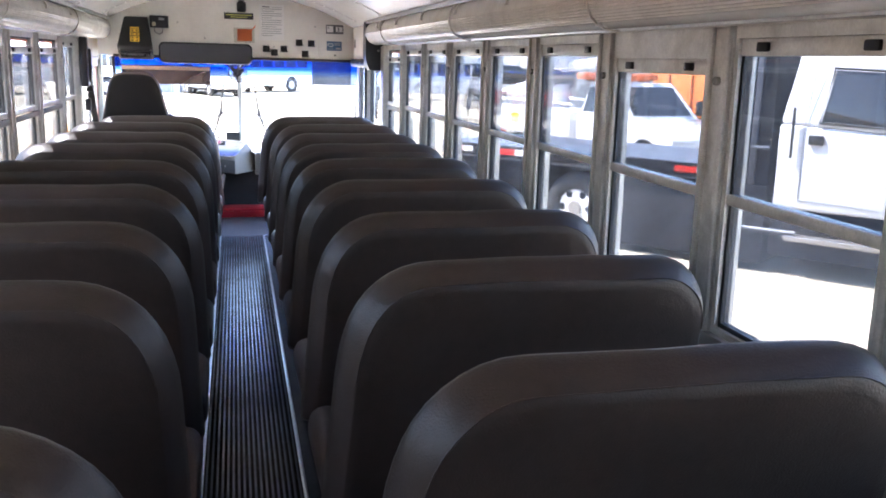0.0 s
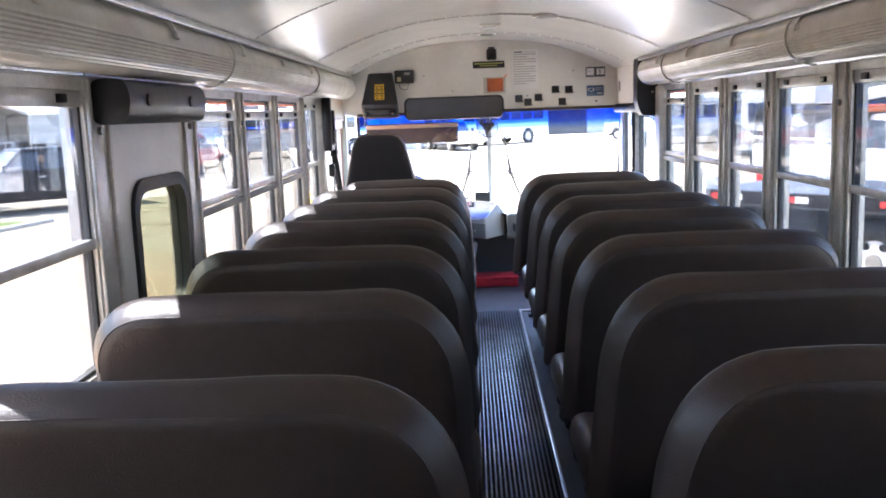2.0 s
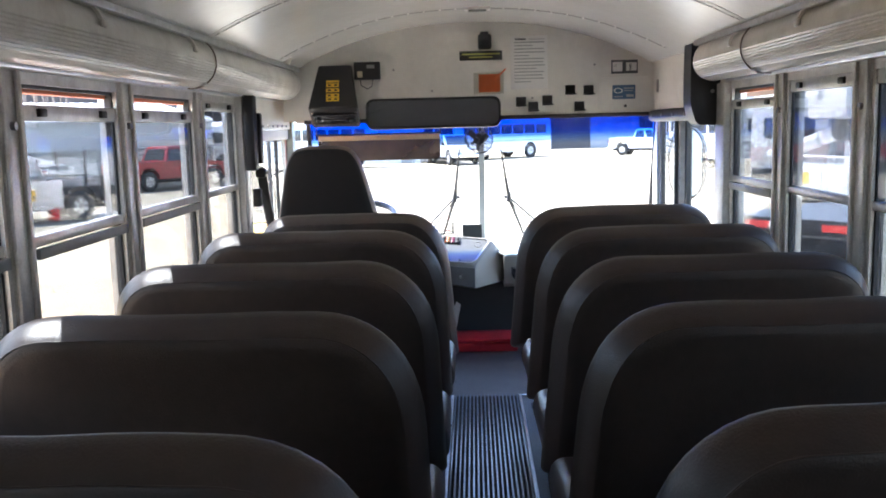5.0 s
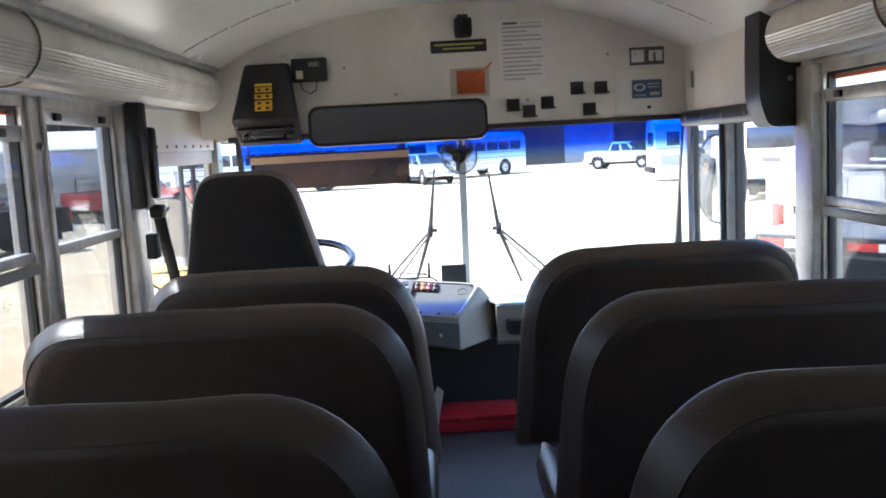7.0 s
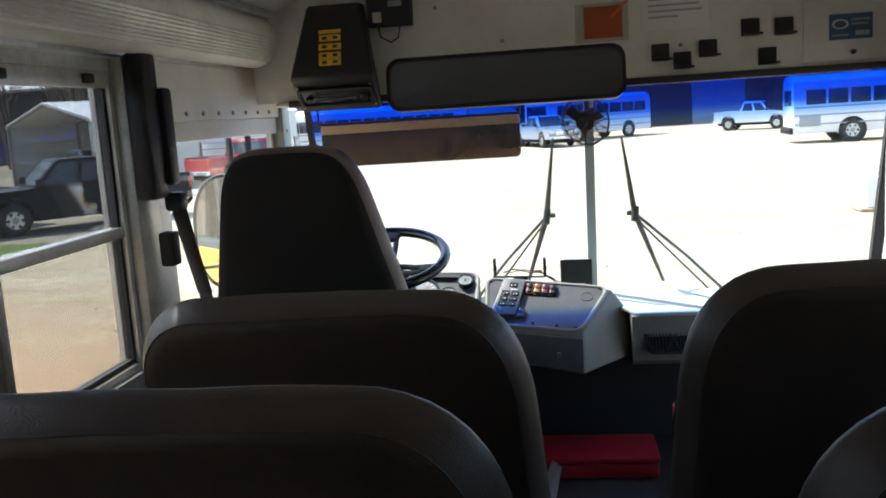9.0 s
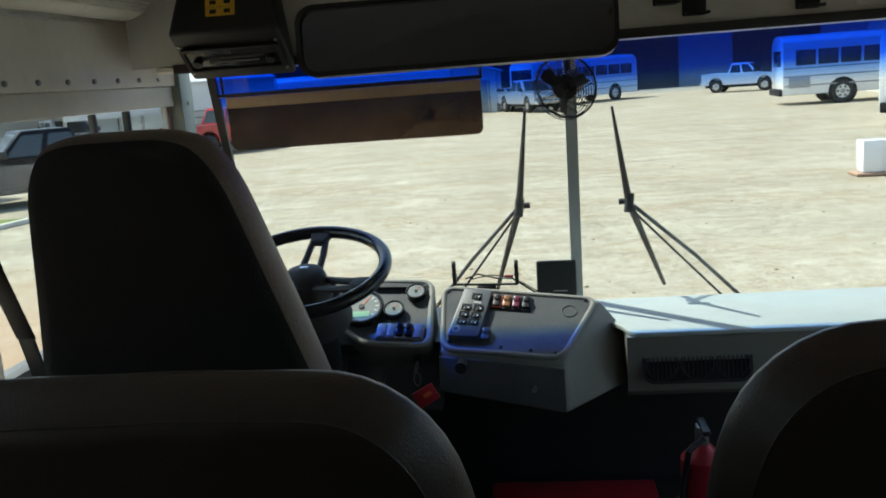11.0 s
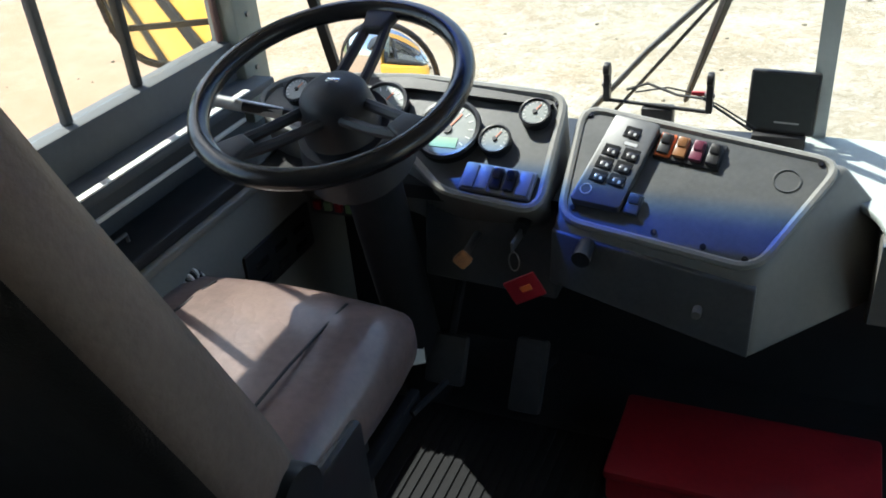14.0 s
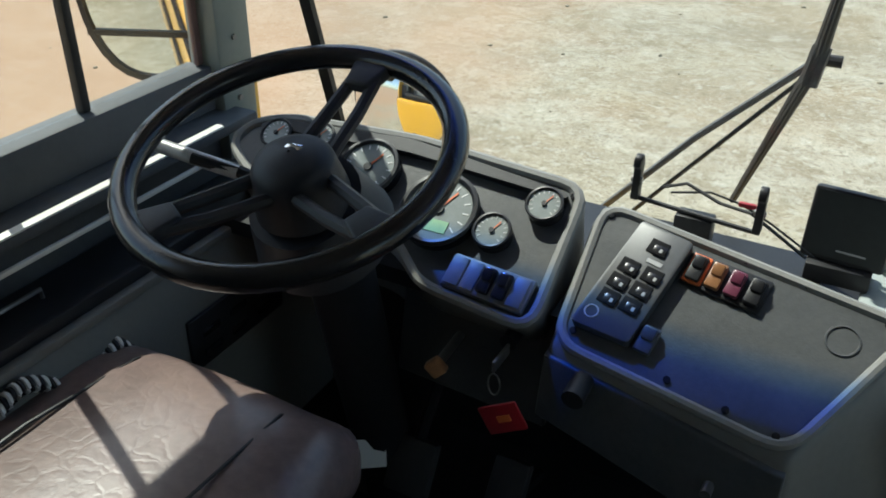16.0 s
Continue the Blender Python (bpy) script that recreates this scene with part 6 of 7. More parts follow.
pk = thing("paper_sheets", "folded white papers stuck in the barrier's side", "paper")
b = bmesh.new()
vs = [b.verts.new(c) for c in ((-0.150, 7.30, 0.36), (-0.115, 7.33, 0.38), (-0.085, 7.31, 0.53), (-0.105, 7.30, 0.55), (-0.145, 7.29, 0.46))]
b.faces.new(vs)
bmesh.ops.solidify(b, geom=b.faces[:], thickness=0.003)
part("sheet", b, M_PAPER, pk, smooth=0)
b = bmesh.new()
vs = [b.verts.new(c) for c in ((-0.155, 7.28, 0.34), (-0.120, 7.30, 0.34), (-0.100, 7.29, 0.47), (-0.135, 7.28, 0.49))]
b.faces.new(vs)
bmesh.ops.solidify(b, geom=b.faces[:], thickness=0.003)
part("sheet", b, M_PAPER, pk, smooth=0)

vent = thing("ceiling_speaker", "round dark ceiling speaker grille with pale rim", "speaker")
zc = arch(0.328) - 0.002
part("rim", rod((0.328, 6.534, zc - 0.008), (0.328, 6.534, zc + 0.006), 0.075, 28), M_WHITE, vent)
part("grille", rod((0.328, 6.534, zc - 0.011), (0.328, 6.534, zc - 0.0085), 0.060, 28), M_BLACK, vent)
for i, (x, y, m) in enumerate(((0.03, 7.15, M_PAPER), (0.03, 7.75, M_GREYPANEL), (0.10, 4.4, M_PAPER))):
    dl = thing("dome_light", "small ceiling dome lamp with pale lens", "lamp", group="ceiling dome lamps")
    z = arch(x)
    part("base", box(x, y, z - 0.004, 0.13, 0.09, 0.012, 0.004), M_WHITE, dl)
    part("lens", box(x, y, z - 0.016, 0.09, 0.055, 0.014, 0.006), m, dl)
cb = thing("corner_lamp", "small cream plastic lamp holder above the duct", "lamp")
part("holder", box(-0.985, 7.955, 1.742, 0.05, 0.09, 0.05, 0.012, rot=(0, 25, 20)), M_DUCT, cb)
part("cap", box(-0.965, 7.985, 1.762, 0.035, 0.05, 0.035, 0.010, rot=(0, 25, 20)), M_WHITE, cb)

sg = thing("ceiling_sign", "black lettering stencilled on the ceiling", "sign")
MZ = Matrix.Translation((-0.80, 4.02, arch(-0.80) - 0.003)) @ Matrix.Rotation(radians(180 + 22), 4, "Y") @ Matrix.Rotation(radians(180), 4, "Z")
flat_text("lettering", "DOOR", 0.075, MZ, M_INK, sg)
part("printed_bar", on(MZ, span(-0.50, -0.14, -0.028, 0.028, -0.0005, 0.0005)), M_INK, sg, smooth=0)

# added white lump in place of the cushion's sunlit, bare front corner
cl2 = thing("white_cloth", "crumpled white patch added for the sunlit, bare corner of the first bench's cushion", "cloth")
b = box(0.222, 7.06, 0.335, 0.026, 0.10, 0.15, 0.012, seg=3)
bmesh.ops.subdivide_edges(b, edges=[e for e in b.edges if e.calc_length() > 0.04], cuts=4, use_grid_fill=True)
for v in b.verts:
    v.co += noise.noise_vector(v.co * 38.0) * 0.008
part("cloth", b, M_PAPER, cl2, smooth=60)


# ---- the yard outside ----
G = -1.05
ground = tagged(part("ground", span(-400, 400, -200, 600, G - 0.15, G), M_GROUND), "pale sandy gravel yard with tyre tracks", "ground", kind="structure")
gb = bmesh.new()
rnd = random.Random(5)
edge = [(-10.6 + rnd.uniform(-0.3, 0.3), 15.5 + 1.1 * i) for i in range(9)]
poly = edge + [(-34, 24.3), (-34, 15.5)]
prism([(x - 0.05 * (y - 12), y) for x, y in poly], "z", G + 0.001, G + 0.03, gb)
grass = tagged(part("grass_strip", gb, M_GRASS), "patchy green grass strip beside the yard", "grass", kind="stuff")
cb = bmesh.new()
for (xa, ya), (xb, yb) in zip(edge, edge[1:]):
    d = Vector((xb - 0.05 * (yb - 12) - xa + 0.05 * (ya - 12), yb - ya, 0))
    k = box(0, 0, 0, d.length, 0.14, 0.10, 0.02)
    k.transform(Matrix.Translation((((xa - 0.05 * (ya - 12)) + (xb - 0.05 * (yb - 12))) / 2, (ya + yb) / 2, G + 0.05)) @ Matrix.Rotation(math.atan2(d.y, d.x), 4, "Z"))
    join(cb, k)
tagged(part("kerb", cb, M_CONC), "low pale concrete kerb along the grass", "kerb", kind="structure")

# scattered stones and clods on the yard
sb = bmesh.new()
for i in range(900):
    x, y = rnd.uniform(-14, 14), rnd.uniform(9.5, 45)
    r = rnd.uniform(0.006, 0.024)
    q = box(x, y, G + r * 0.25, r * 2, r * rnd.uniform(1, 2), r, r * 0.35, rot=(0, 0, rnd.uniform(0, 180)), seg=1)
    join(sb, q)
tagged(part("gravel_stones", sb, M_STONES), "small loose stones on the sandy yard", "gravel", kind="stuff")


def wheel(parent, x, y, r, w, rim_mat, side):
    t = part("wheel", sweep([(x + (r - w * 0.42) * math.cos(2 * math.pi * i / 28), y, r + (r - w * 0.42) * math.sin(2 * math.pi * i / 28)) for i in range(28)], w * 0.48, 10, closed=True), M_TYRE, parent, smooth=60)
    part("rim", rod((x, y - side * w * 0.2, r), (x, y + side * w * 0.36, r), r * 0.62, 24), rim_mat, t)
    part("hub", rod((x, y, r), (x, y + side * w * 0.46, r), r * 0.2, 14), M_STEEL, t)
    for i in range(6):
        a = 2 * math.pi * i / 6
        part("hole", rod((x + r * 0.42 * math.cos(a), y + side * w * 0.36, r + r * 0.42 * math.sin(a)), (x + r * 0.42 * math.cos(a), y + side * w * 0.37, r + r * 0.42 * math.sin(a)), r * 0.10, 10), M_CHASSIS, t)
    return t


def arch_profile(pts, arches, z_bottom, r):
    """Closed side outline whose lower edge runs back along the given wheel arches."""
    out = list(pts)
    for cx in arches:
        for i in range(9):
            a = math.pi * i / 8
            out.append((cx - r * math.cos(a), z_bottom + r * 1.05 * math.sin(a)))
    return out


def cab(parent, base, top, z0, z1, paint, panes_side=((0.06, 0.46), (0.54, 0.92))):
    """A tapered cab with glazing. base and top: x rear, x front, half width."""
    B = [(base[0], -base[2], z0), (base[1], -base[2], z0), (base[1], base[2], z0), (base[0], base[2], z0)]
    T = [(top[0], -top[2], z1), (top[1], -top[2], z1), (top[1], top[2], z1), (top[0], top[2], z1)]
    c = part("cab", loft4(T, B, 0.05), paint, parent, smooth=50)
    def pane(p, q, r, s, s0, s1, t0, t1, name):
        p, q, r, s = (Vector(v) for v in (p, q, r, s))
        nrm = (q - p).cross(s - p).normalized() * 0.012
        pts = []
        for u, v in ((s0, t0), (s1, t0), (s1, t1), (s0, t1)):
            a = p + (q - p) * u
            b2 = s + (r - s) * u
            pts.append(a + (b2 - a) * v)
        bb = loft4([x + nrm for x in pts], [x - nrm for x in pts], 0)
        part(name, bb, M_CARGLASS, c, smooth=0)
    for a, b in panes_side:
        pane(B[0], B[1], T[1], T[0], a, b, 0.12, 0.84, "side_window")
        pane(B[3], B[2], T[2], T[3], a, b, 0.12, 0.84, "side_window")
    pane(B[1], B[2], T[2], T[1], 0.08, 0.92, 0.10, 0.88, "front_window")
    pane(B[0], B[3], T[3], T[0], 0.10, 0.90, 0.15, 0.84, "rear_window")
    return c


def pickup(name, label, paint, m, rim=M_RIM, length=5.7):
    t = thing(name, label, "pickup truck")
    h = length / 2
    pts = [(h, 0.50), (h + 0.04, 0.95), (h - 0.10, 1.10), (h * 0.42, 1.18), (-h + 0.05, 1.18), (-h, 1.15), (-h, 0.55)]
    prof = arch_profile(pts, (-h * 0.62, h * 0.62), 0.50, 0.47)
    part("body", prism(prof, "y", -0.97, 0.97, bevel=0.0), paint, t, smooth=40)
    cab(t, (-h * 0.32, h * 0.44, 0.93), (-h * 0.22, h * 0.20, 0.76), 1.16, 1.86, paint)
    part("bed_liner", span(-h + 0.08, -h * 0.34, -0.85, 0.85, 1.185, 1.20), M_CHASSIS, t)
    for s in (-1, 1):
        part("bed_rail", span(-h + 0.02, -h * 0.33, s * 0.95 - 0.05, s * 0.95 + 0.05, 1.18, 1.24, 0.02), paint, t)
        part("mirror", span(h * 0.36, h * 0.42, s * 1.03 - 0.09, s * 1.03 + 0.09, 1.22, 1.42, 0.03), M_BLACK, t)
        part("headlight", span(h - 0.04, h + 0.05, s * 0.76 - 0.16, s * 0.76 + 0.16, 0.80, 0.97, 0.02), M_WHITEINK, t)
        part("tail_light", span(-h - 0.02, -h + 0.06, s * 0.90 - 0.07, s * 0.90 + 0.075, 0.82, 1.14, 0.02), M_TAIL, t)
        part("door_handle", span(0.05, 0.22, s * 0.975 - 0.015, s * 0.975 + 0.015, 1.02, 1.05, 0.008), M_CHROME, t)
        part("sill_step", span(-h * 0.30, h * 0.42, s * 0.97 - 0.06, s * 0.97 + 0.06, 0.42, 0.48, 0.02), M_CHASSIS, t)
        for cx in (-h * 0.62, h * 0.62):
            wheel(t, cx, s * 0.86, 0.41, 0.27, rim, s)
    part("grille", span(h + 0.0, h + 0.06, -0.55, 0.55, 0.72, 1.0, 0.02), M_CHROME, t)
    part("front_bumper", span(h - 0.02, h + 0.16, -0.97, 0.97, 0.48, 0.68, 0.05), M_CHROME, t)
    part("rear_bumper", span(-h - 0.14, -h + 0.02, -0.95, 0.95, 0.52, 0.70, 0.04), M_CHROME, t)
    part("plate_bar", span(-h - 0.15, -h - 0.141, -0.15, 0.15, 0.56, 0.68), M_GREYINK, t, smooth=0)
    part("underbody", span(-h + 0.2, h - 0.2, -0.7, 0.7, 0.32, 0.55, 0.03), M_CHASSIS, t)
    t.matrix_world = m
    return t


def sedan(name, label, paint, m):
    t = thing(name, label, "car")
    pts = [(2.2, 0.35), (2.25, 0.65), (1.9, 0.82), (0.9, 0.92), (-1.6, 0.95), (-2.2, 0.90), (-2.25, 0.40)]
    part("body", prism(arch_profile(pts, (-1.35, 1.4), 0.33, 0.36), "y", -0.88, 0.88), paint, t, smooth=40)
    cab(t, (-1.75, 1.0, 0.82), (-1.0, 0.25, 0.62), 0.92, 1.42, paint)
    for s in (-1, 1):
        part("headlight", span(2.12, 2.22, s * 0.65 - 0.15, s * 0.65 + 0.15, 0.60, 0.72, 0.02), M_WHITEINK, t)
        part("tail_light", span(-2.26, -2.18, s * 0.68 - 0.15, s * 0.68 + 0.15, 0.65, 0.80, 0.02), M_TAIL, t)
        for cx in (-1.35, 1.4):
            wheel(t, cx, s * 0.78, 0.33, 0.22, M_RIM, s)
    t.matrix_world = m
    return t


def bus(name, label, paint, m, length=10.0, n=11, band=False, rear=2.8):
    """A parked bus: rounded body, roof cap, window row, rub rails, wheels."""
    t = thing(name, label, "bus")
    h = length / 2
    prof = [(-1.2, 0.45), (1.2, 0.45), (1.2, 2.45), (1.12, 2.75), (0.85, 2.95), (0.4, 3.03), (-0.4, 3.03), (-0.85, 2.95), (-1.12, 2.75), (-1.2, 2.45)]
    part("body", prism([(y, z) for y, z in prof], "x", -h, h, bevel=0.05), paint, t, smooth=50)
    for s in (-1, 1):
        for i in range(n):
            x0 = -h + 0.5 + (length - 1.2) * i / n
            part("window", span(x0 + 0.05, x0 + (length - 1.2) / n - 0.05, s * 1.205 - 0.008, s * 1.205 + 0.008, 1.72, 2.38, 0.01), M_CARGLASS, t)
        for z in (0.85, 1.25, 1.60):
            part("rub_rail", span(-h + 0.05, h - 0.05, s * 1.215 - 0.015, s * 1.215 + 0.015, z - 0.03, z + 0.03, 0.01), M_CARGREY if band else paint, t)
        for cx in (-h + rear, h - 1.6):
            wheel(t, cx, s * 1.10, 0.50, 0.30, M_WRIM, s)
            part("wheel_well", rod((cx, s * 1.20, 0.52), (cx, s * 1.207, 0.52), 0.60, 24), M_CHASSIS, t)
    part("front_window", span(h - 0.01, h + 0.012, -1.0, 1.0, 1.45, 2.45, 0.01), M_CARGLASS, t)
    part("rear_window", span(-h - 0.012, -h + 0.01, -0.8, 0.8, 1.7, 2.4, 0.01), M_CARGLASS, t)
    part("bumper", span(h, h + 0.14, -1.15, 1.15, 0.42, 0.72, 0.04), M_CHASSIS, t)
    part("bumper", span(-h - 0.14, -h, -1.15, 1.15, 0.42, 0.72, 0.04), M_CHASSIS, t)
    part("grille", span(-h + 0.25, -h + 1.15, -1.222, -1.205, 0.75, 1.25, 0.01), M_CARGREY, t)
    for s in (-1, 1):
        part("lamp", span(h, h + 0.03, s * 0.9 - 0.1, s * 0.9 + 0.1, 0.85, 1.05, 0.02), M_WHITEINK, t)
    t.matrix_world = m
    return t


def heading(x, y, dx, dy, z=G):
    return Matrix.Translation((x, y, z)) @ Matrix.Rotation(math.atan2(dy, dx), 4, "Z")


# in front of the bus
pickup("pickup_truck", "white crew-cab pickup truck parked on the gravel yard", M_CARWHITE, heading(13.15, 67.6, 0.90, -0.43), length=5.0)
bus("shuttle_bus", "white bus with dark windows parked on the yard", M_CARWHITE, heading(15.35, 48.3, 1.0, -0.05), 9.6, 9, True, 2.5)
coach = bus("coach_bus", "white coach with dark windows parked far across the yard", M_CARWHITE, heading(2.2, 67.5, -0.75, -0.66), 9.4, 7, True, 2.2)
bus("white_school_bus", "white school bus seen side-on beyond the yard", M_CARWHITE, heading(-11.2, 58.0, 1.0, 0.03), 12.0, 14, True)
sedan("parked_car", "dark grey car parked far across the yard", M_CARGREY, heading(-2.0, 63.5, 0.5, -0.86))
sedan("parked_car", "silver car parked far across the yard", M_RIM, heading(0.2, 66.5, 0.5, -0.86))
pickup("pickup_truck", "grey pickup truck parked by the white building", M_CARGREY, heading(-0.8, 60.0, 0.4, -0.9))
bus("box_truck", "white box truck seen at the edge of the yard", M_CARWHITE, heading(12.2, 35.5, 0.5, 0.86), 6.0, 2, False)

bl = thing("small_building", "small white gabled metal building beyond the yard", "building")
part("wall", prism([(-8.0, G), (-2.9, G), (-2.9, 1.45), (-5.45, 2.2), (-8.0, 1.45)], "y", 63.0, 70.0), M_BLDG, bl)
part("roof", prism([(-8.2, 1.42), (-5.45, 2.24), (-2.7, 1.42), (-2.7, 1.52), (-5.45, 2.36), (-8.2, 1.52)], "y", 62.8, 70.2), M_METALROOF, bl)
part("door", span(-4.2, -3.3, 62.97, 63.0, G, 0.95), M_GREYPANEL, bl)
for i in range(6):
    part("rib", span(-7.7 + 0.85 * i, -7.66 + 0.85 * i, 62.965, 62.995, G, 1.4), M_BLDG, bl)

wh = thing("warehouse", "long dark metal warehouse with grey sliding doors", "building")
part("wall", span(-70, 34, 88.0, 100.0, G, 6.0), M_DARKWALL, wh)
part("roof", prism([(87.4, 6.0), (94, 8.2), (100.6, 6.0), (100.6, 6.25), (94, 8.5), (87.4, 6.25)], "x", -71, 35), M_METALROOF, wh)
for x in (-50, -32, -14, 12.0, 24.0):
    part("sliding_door", span(x, x + 4.6, 87.85, 88.0, G, 3.6, 0.02), M_CARGREY, wh)
for i in range(52):
    part("rib", span(-69 + 2 * i, -68.9 + 2 * i, 87.93, 88.0, G, 6.0), M_DARKWALL, wh)

br = thing("barrel", "white plastic block with rusty base on the yard", "barrel")
part("body", span(5.78, 6.24, 23.25, 23.65, G + 0.07, -0.38, 0.03), M_CARWHITE, br)
part("base", span(5.66, 6.32, 23.2, 23.75, G, G + 0.07, 0.03), mat("rusty_steel", (0.34, 0.22, 0.15), 0.8, vary=0.4, scale=8), br)

# left of the bus
pickup("pickup_truck", "black crew-cab pickup truck with chrome trim on the yard", M_CARBLACK, heading(-13.0, 27.9, -0.72, -0.69))
pickup("pickup_truck", "dark maroon pickup truck with chrome bumper beside the grass", M_CARMAROON, heading(-16.6, 26.6, 0.30, 0.95))
pickup("pickup_truck", "red pickup truck parked beside the carport", M_CARRED, heading(-12.9, 42.0, 0.6, 0.8), length=5.4)
pickup("pickup_truck", "silver pickup truck standing under the carport", M_CARGREY, heading(-20.7, 42.9, 0.8, -0.6), length=5.4)
bus("white_school_bus", "white school bus parked beyond the carport", M_CARWHITE, heading(-20.0, 53.5, 1.0, 0.12), 11.0, 13, True)
cp = thing("carport", "open gabled metal carport with white roof and grey side panel", "carport")
CPW, CPL, EAVE, RIDGE = 8.6, 10.0, 1.95, 2.80
MCP = Matrix.Translation((-18.3, 38.7, 0)) @ Matrix.Rotation(math.atan2(0.8, 0.6), 4, "Z")
part("roof", on(MCP, prism([(-0.2, EAVE - 0.06), (0.12, EAVE + 0.06), (CPW / 2, RIDGE), (CPW - 0.12, EAVE + 0.06), (CPW + 0.2, EAVE - 0.06), (CPW + 0.2, EAVE), (CPW - 0.1, EAVE + 0.14), (CPW / 2, RIDGE + 0.08), (0.1, EAVE + 0.14), (-0.2, EAVE)], "x", 0, CPL)), M_CARPORT, cp, smooth=0)
for k in range(19):
    part("roof_rib", on(MCP, prism([(-0.2, EAVE), (CPW / 2, RIDGE + 0.085), (CPW / 2, RIDGE + 0.115), (-0.2, EAVE + 0.03)], "x", 0.25 + 0.5 * k, 0.29 + 0.5 * k)), M_CARPORT, cp, smooth=0)
part("side_panel", on(MCP, span(0.0, CPL, -0.03, 0.0, 0.72, EAVE - 0.02)), M_METALROOF, cp, "grey ribbed side panel")
for k in range(5):
    part("side_rib", on(MCP, span(0.0, CPL, -0.06, -0.03, 0.84 + 0.23 * k, 0.88 + 0.23 * k)), M_METALROOF, cp)
part("back_panel", on(MCP, span(0.0, CPL, CPW, CPW + 0.03, G, EAVE)), M_METALROOF, cp)
for x in (0.06, 3.3, 6.6, CPL - 0.06):
    for y in (0.06, CPW - 0.06):
        part("post", on(MCP, span(x - 0.05, x + 0.05, y - 0.05, y + 0.05, G, EAVE)), M_STEEL, cp)
    part("rafter", on(MCP, sweep([(x, 0.06, EAVE - 0.02), (x, CPW / 2, RIDGE - 0.05), (x, CPW - 0.06, EAVE - 0.02)], 0.04, 6)), M_STEEL, cp)

# right of the bus: flatbed truck
FT = heading(3.165, 13.73, 0.632, -0.775)
ft = thing("flatbed_truck", "white-cabbed flatbed truck with dark deck and reflective tape", "truck")
part("deck", prism(rounded_poly([(-0.20, 0.25), (-0.20, 2.15), (0.1, 2.4), (4.48, 2.4), (4.48, 0.0), (0.1, 0.0)], 0.3, 4), "z", 1.09, 1.27), M_DECK, ft)
part("deck_rail", span(0.12, 4.48, -0.03, 0.05, 1.12, 1.29, 0.01), M_CHASSIS, ft)
for s in (0.15, 1.09, 2.46, 3.83):
    part("red_reflector", span(s, s + 0.30, -0.036, -0.0305, 1.17, 1.25), M_TAIL, ft, smooth=0)
    part("white_reflector", span(s + 0.30, s + 0.48, -0.036, -0.0305, 1.17, 1.25), M_WHITEINK, ft, smooth=0)
part("frame_rail", span(0.0, 8.6, 0.70, 0.85, 0.62, 0.95, 0.01), M_CHASSIS, ft)
part("frame_rail", span(0.0, 8.6, 1.55, 1.70, 0.62, 0.95, 0.01), M_CHASSIS, ft)
part("side_skirt", span(2.95, 5.0, 0.06, 0.75, 0.10, 1.08, 0.03), M_CHASSIS, ft)
part("tool_box", span(0.1, 1.62, 0.12, 0.70, 0.42, 1.08, 0.03), M_CHASSIS, ft)
part("under_deck", span(0.0, 4.4, 0.5, 1.9, 0.70, 1.088), M_CHASSIS, ft)
part("headboard", prism([(4.20, 1.28), (4.62, 2.90), (4.72, 2.90), (4.60, 1.28)], "y", 0.05, 2.35, bevel=0.01), M_HEADBOARD, ft, "dark steel headboard leaning towards the cab")
part("winch_frame", span(4.72, 4.98, 0.14, 2.2, 0.6, 2.70, 0.03), M_CHASSIS, ft)
part("rear_post", span(4.74, 4.82, 0.08, 0.135, 1.0, 2.80, 0.01), M_HEADBOARD, ft)
part("tie_bar", rod((4.78, 0.06, 1.55), (4.98, 0.06, 1.55), 0.025, 8), M_DECK, ft)
part("step_bar", rod((4.4, 0.02, 0.55), (5.4, 0.02, 0.55), 0.028, 10), M_DECK, ft)
for y, sd in ((0.22, -1), (2.18, 1)):
    wheel(ft, 2.35, y, 0.50, 0.34, M_WRIM, sd)
    wheel(ft, 7.95, y, 0.50, 0.30, M_WRIM, sd)
    part("mud_flap", span(1.62, 1.66, y - 0.25, y + 0.25, 0.25, 0.85), M_TYRE, ft)
CS = Matrix.Translation((-0.24, 0, 0))
cbase, ctop = [(5.30, 0.10, 0.82), (7.35, 0.10, 0.82), (7.35, 2.30, 0.82), (5.30, 2.30, 0.82)], [(5.30, 0.10, 1.85), (7.55, 0.10, 1.75), (7.55, 2.30, 1.75), (5.30, 2.30, 1.85)]
part("cab", on(CS, loft4(ctop, cbase, 0.05)), M_CARWHITE, ft, smooth=50)
part("cab_roof", on(CS, loft4([(5.42, 0.30, 2.72), (6.75, 0.30, 2.70), (6.75, 2.10, 2.70), (5.42, 2.10, 2.72)], [(5.30, 0.11, 1.85), (7.50, 0.11, 1.76), (7.50, 2.29, 1.76), (5.30, 2.29, 1.85)], 0.06)), M_CARWHITE, ft, smooth=50)
part("side_window", on(CS, loft4([(5.86, 0.215, 2.50), (6.55, 0.215, 2.48), (7.10, 0.105, 1.86), (5.78, 0.105, 1.90)], [(5.86, 0.26, 2.50), (6.55, 0.26, 2.48), (7.10, 0.15, 1.86), (5.78, 0.15, 1.90)], 0.01)), M_CARGLASS, ft)
part("window_gasket", on(CS, sweep([(5.85, 0.205, 2.52), (6.56, 0.205, 2.50), (7.13, 0.095, 1.84), (5.76, 0.095, 1.88)], 0.018, 6, closed=True)), M_SEAL, ft)
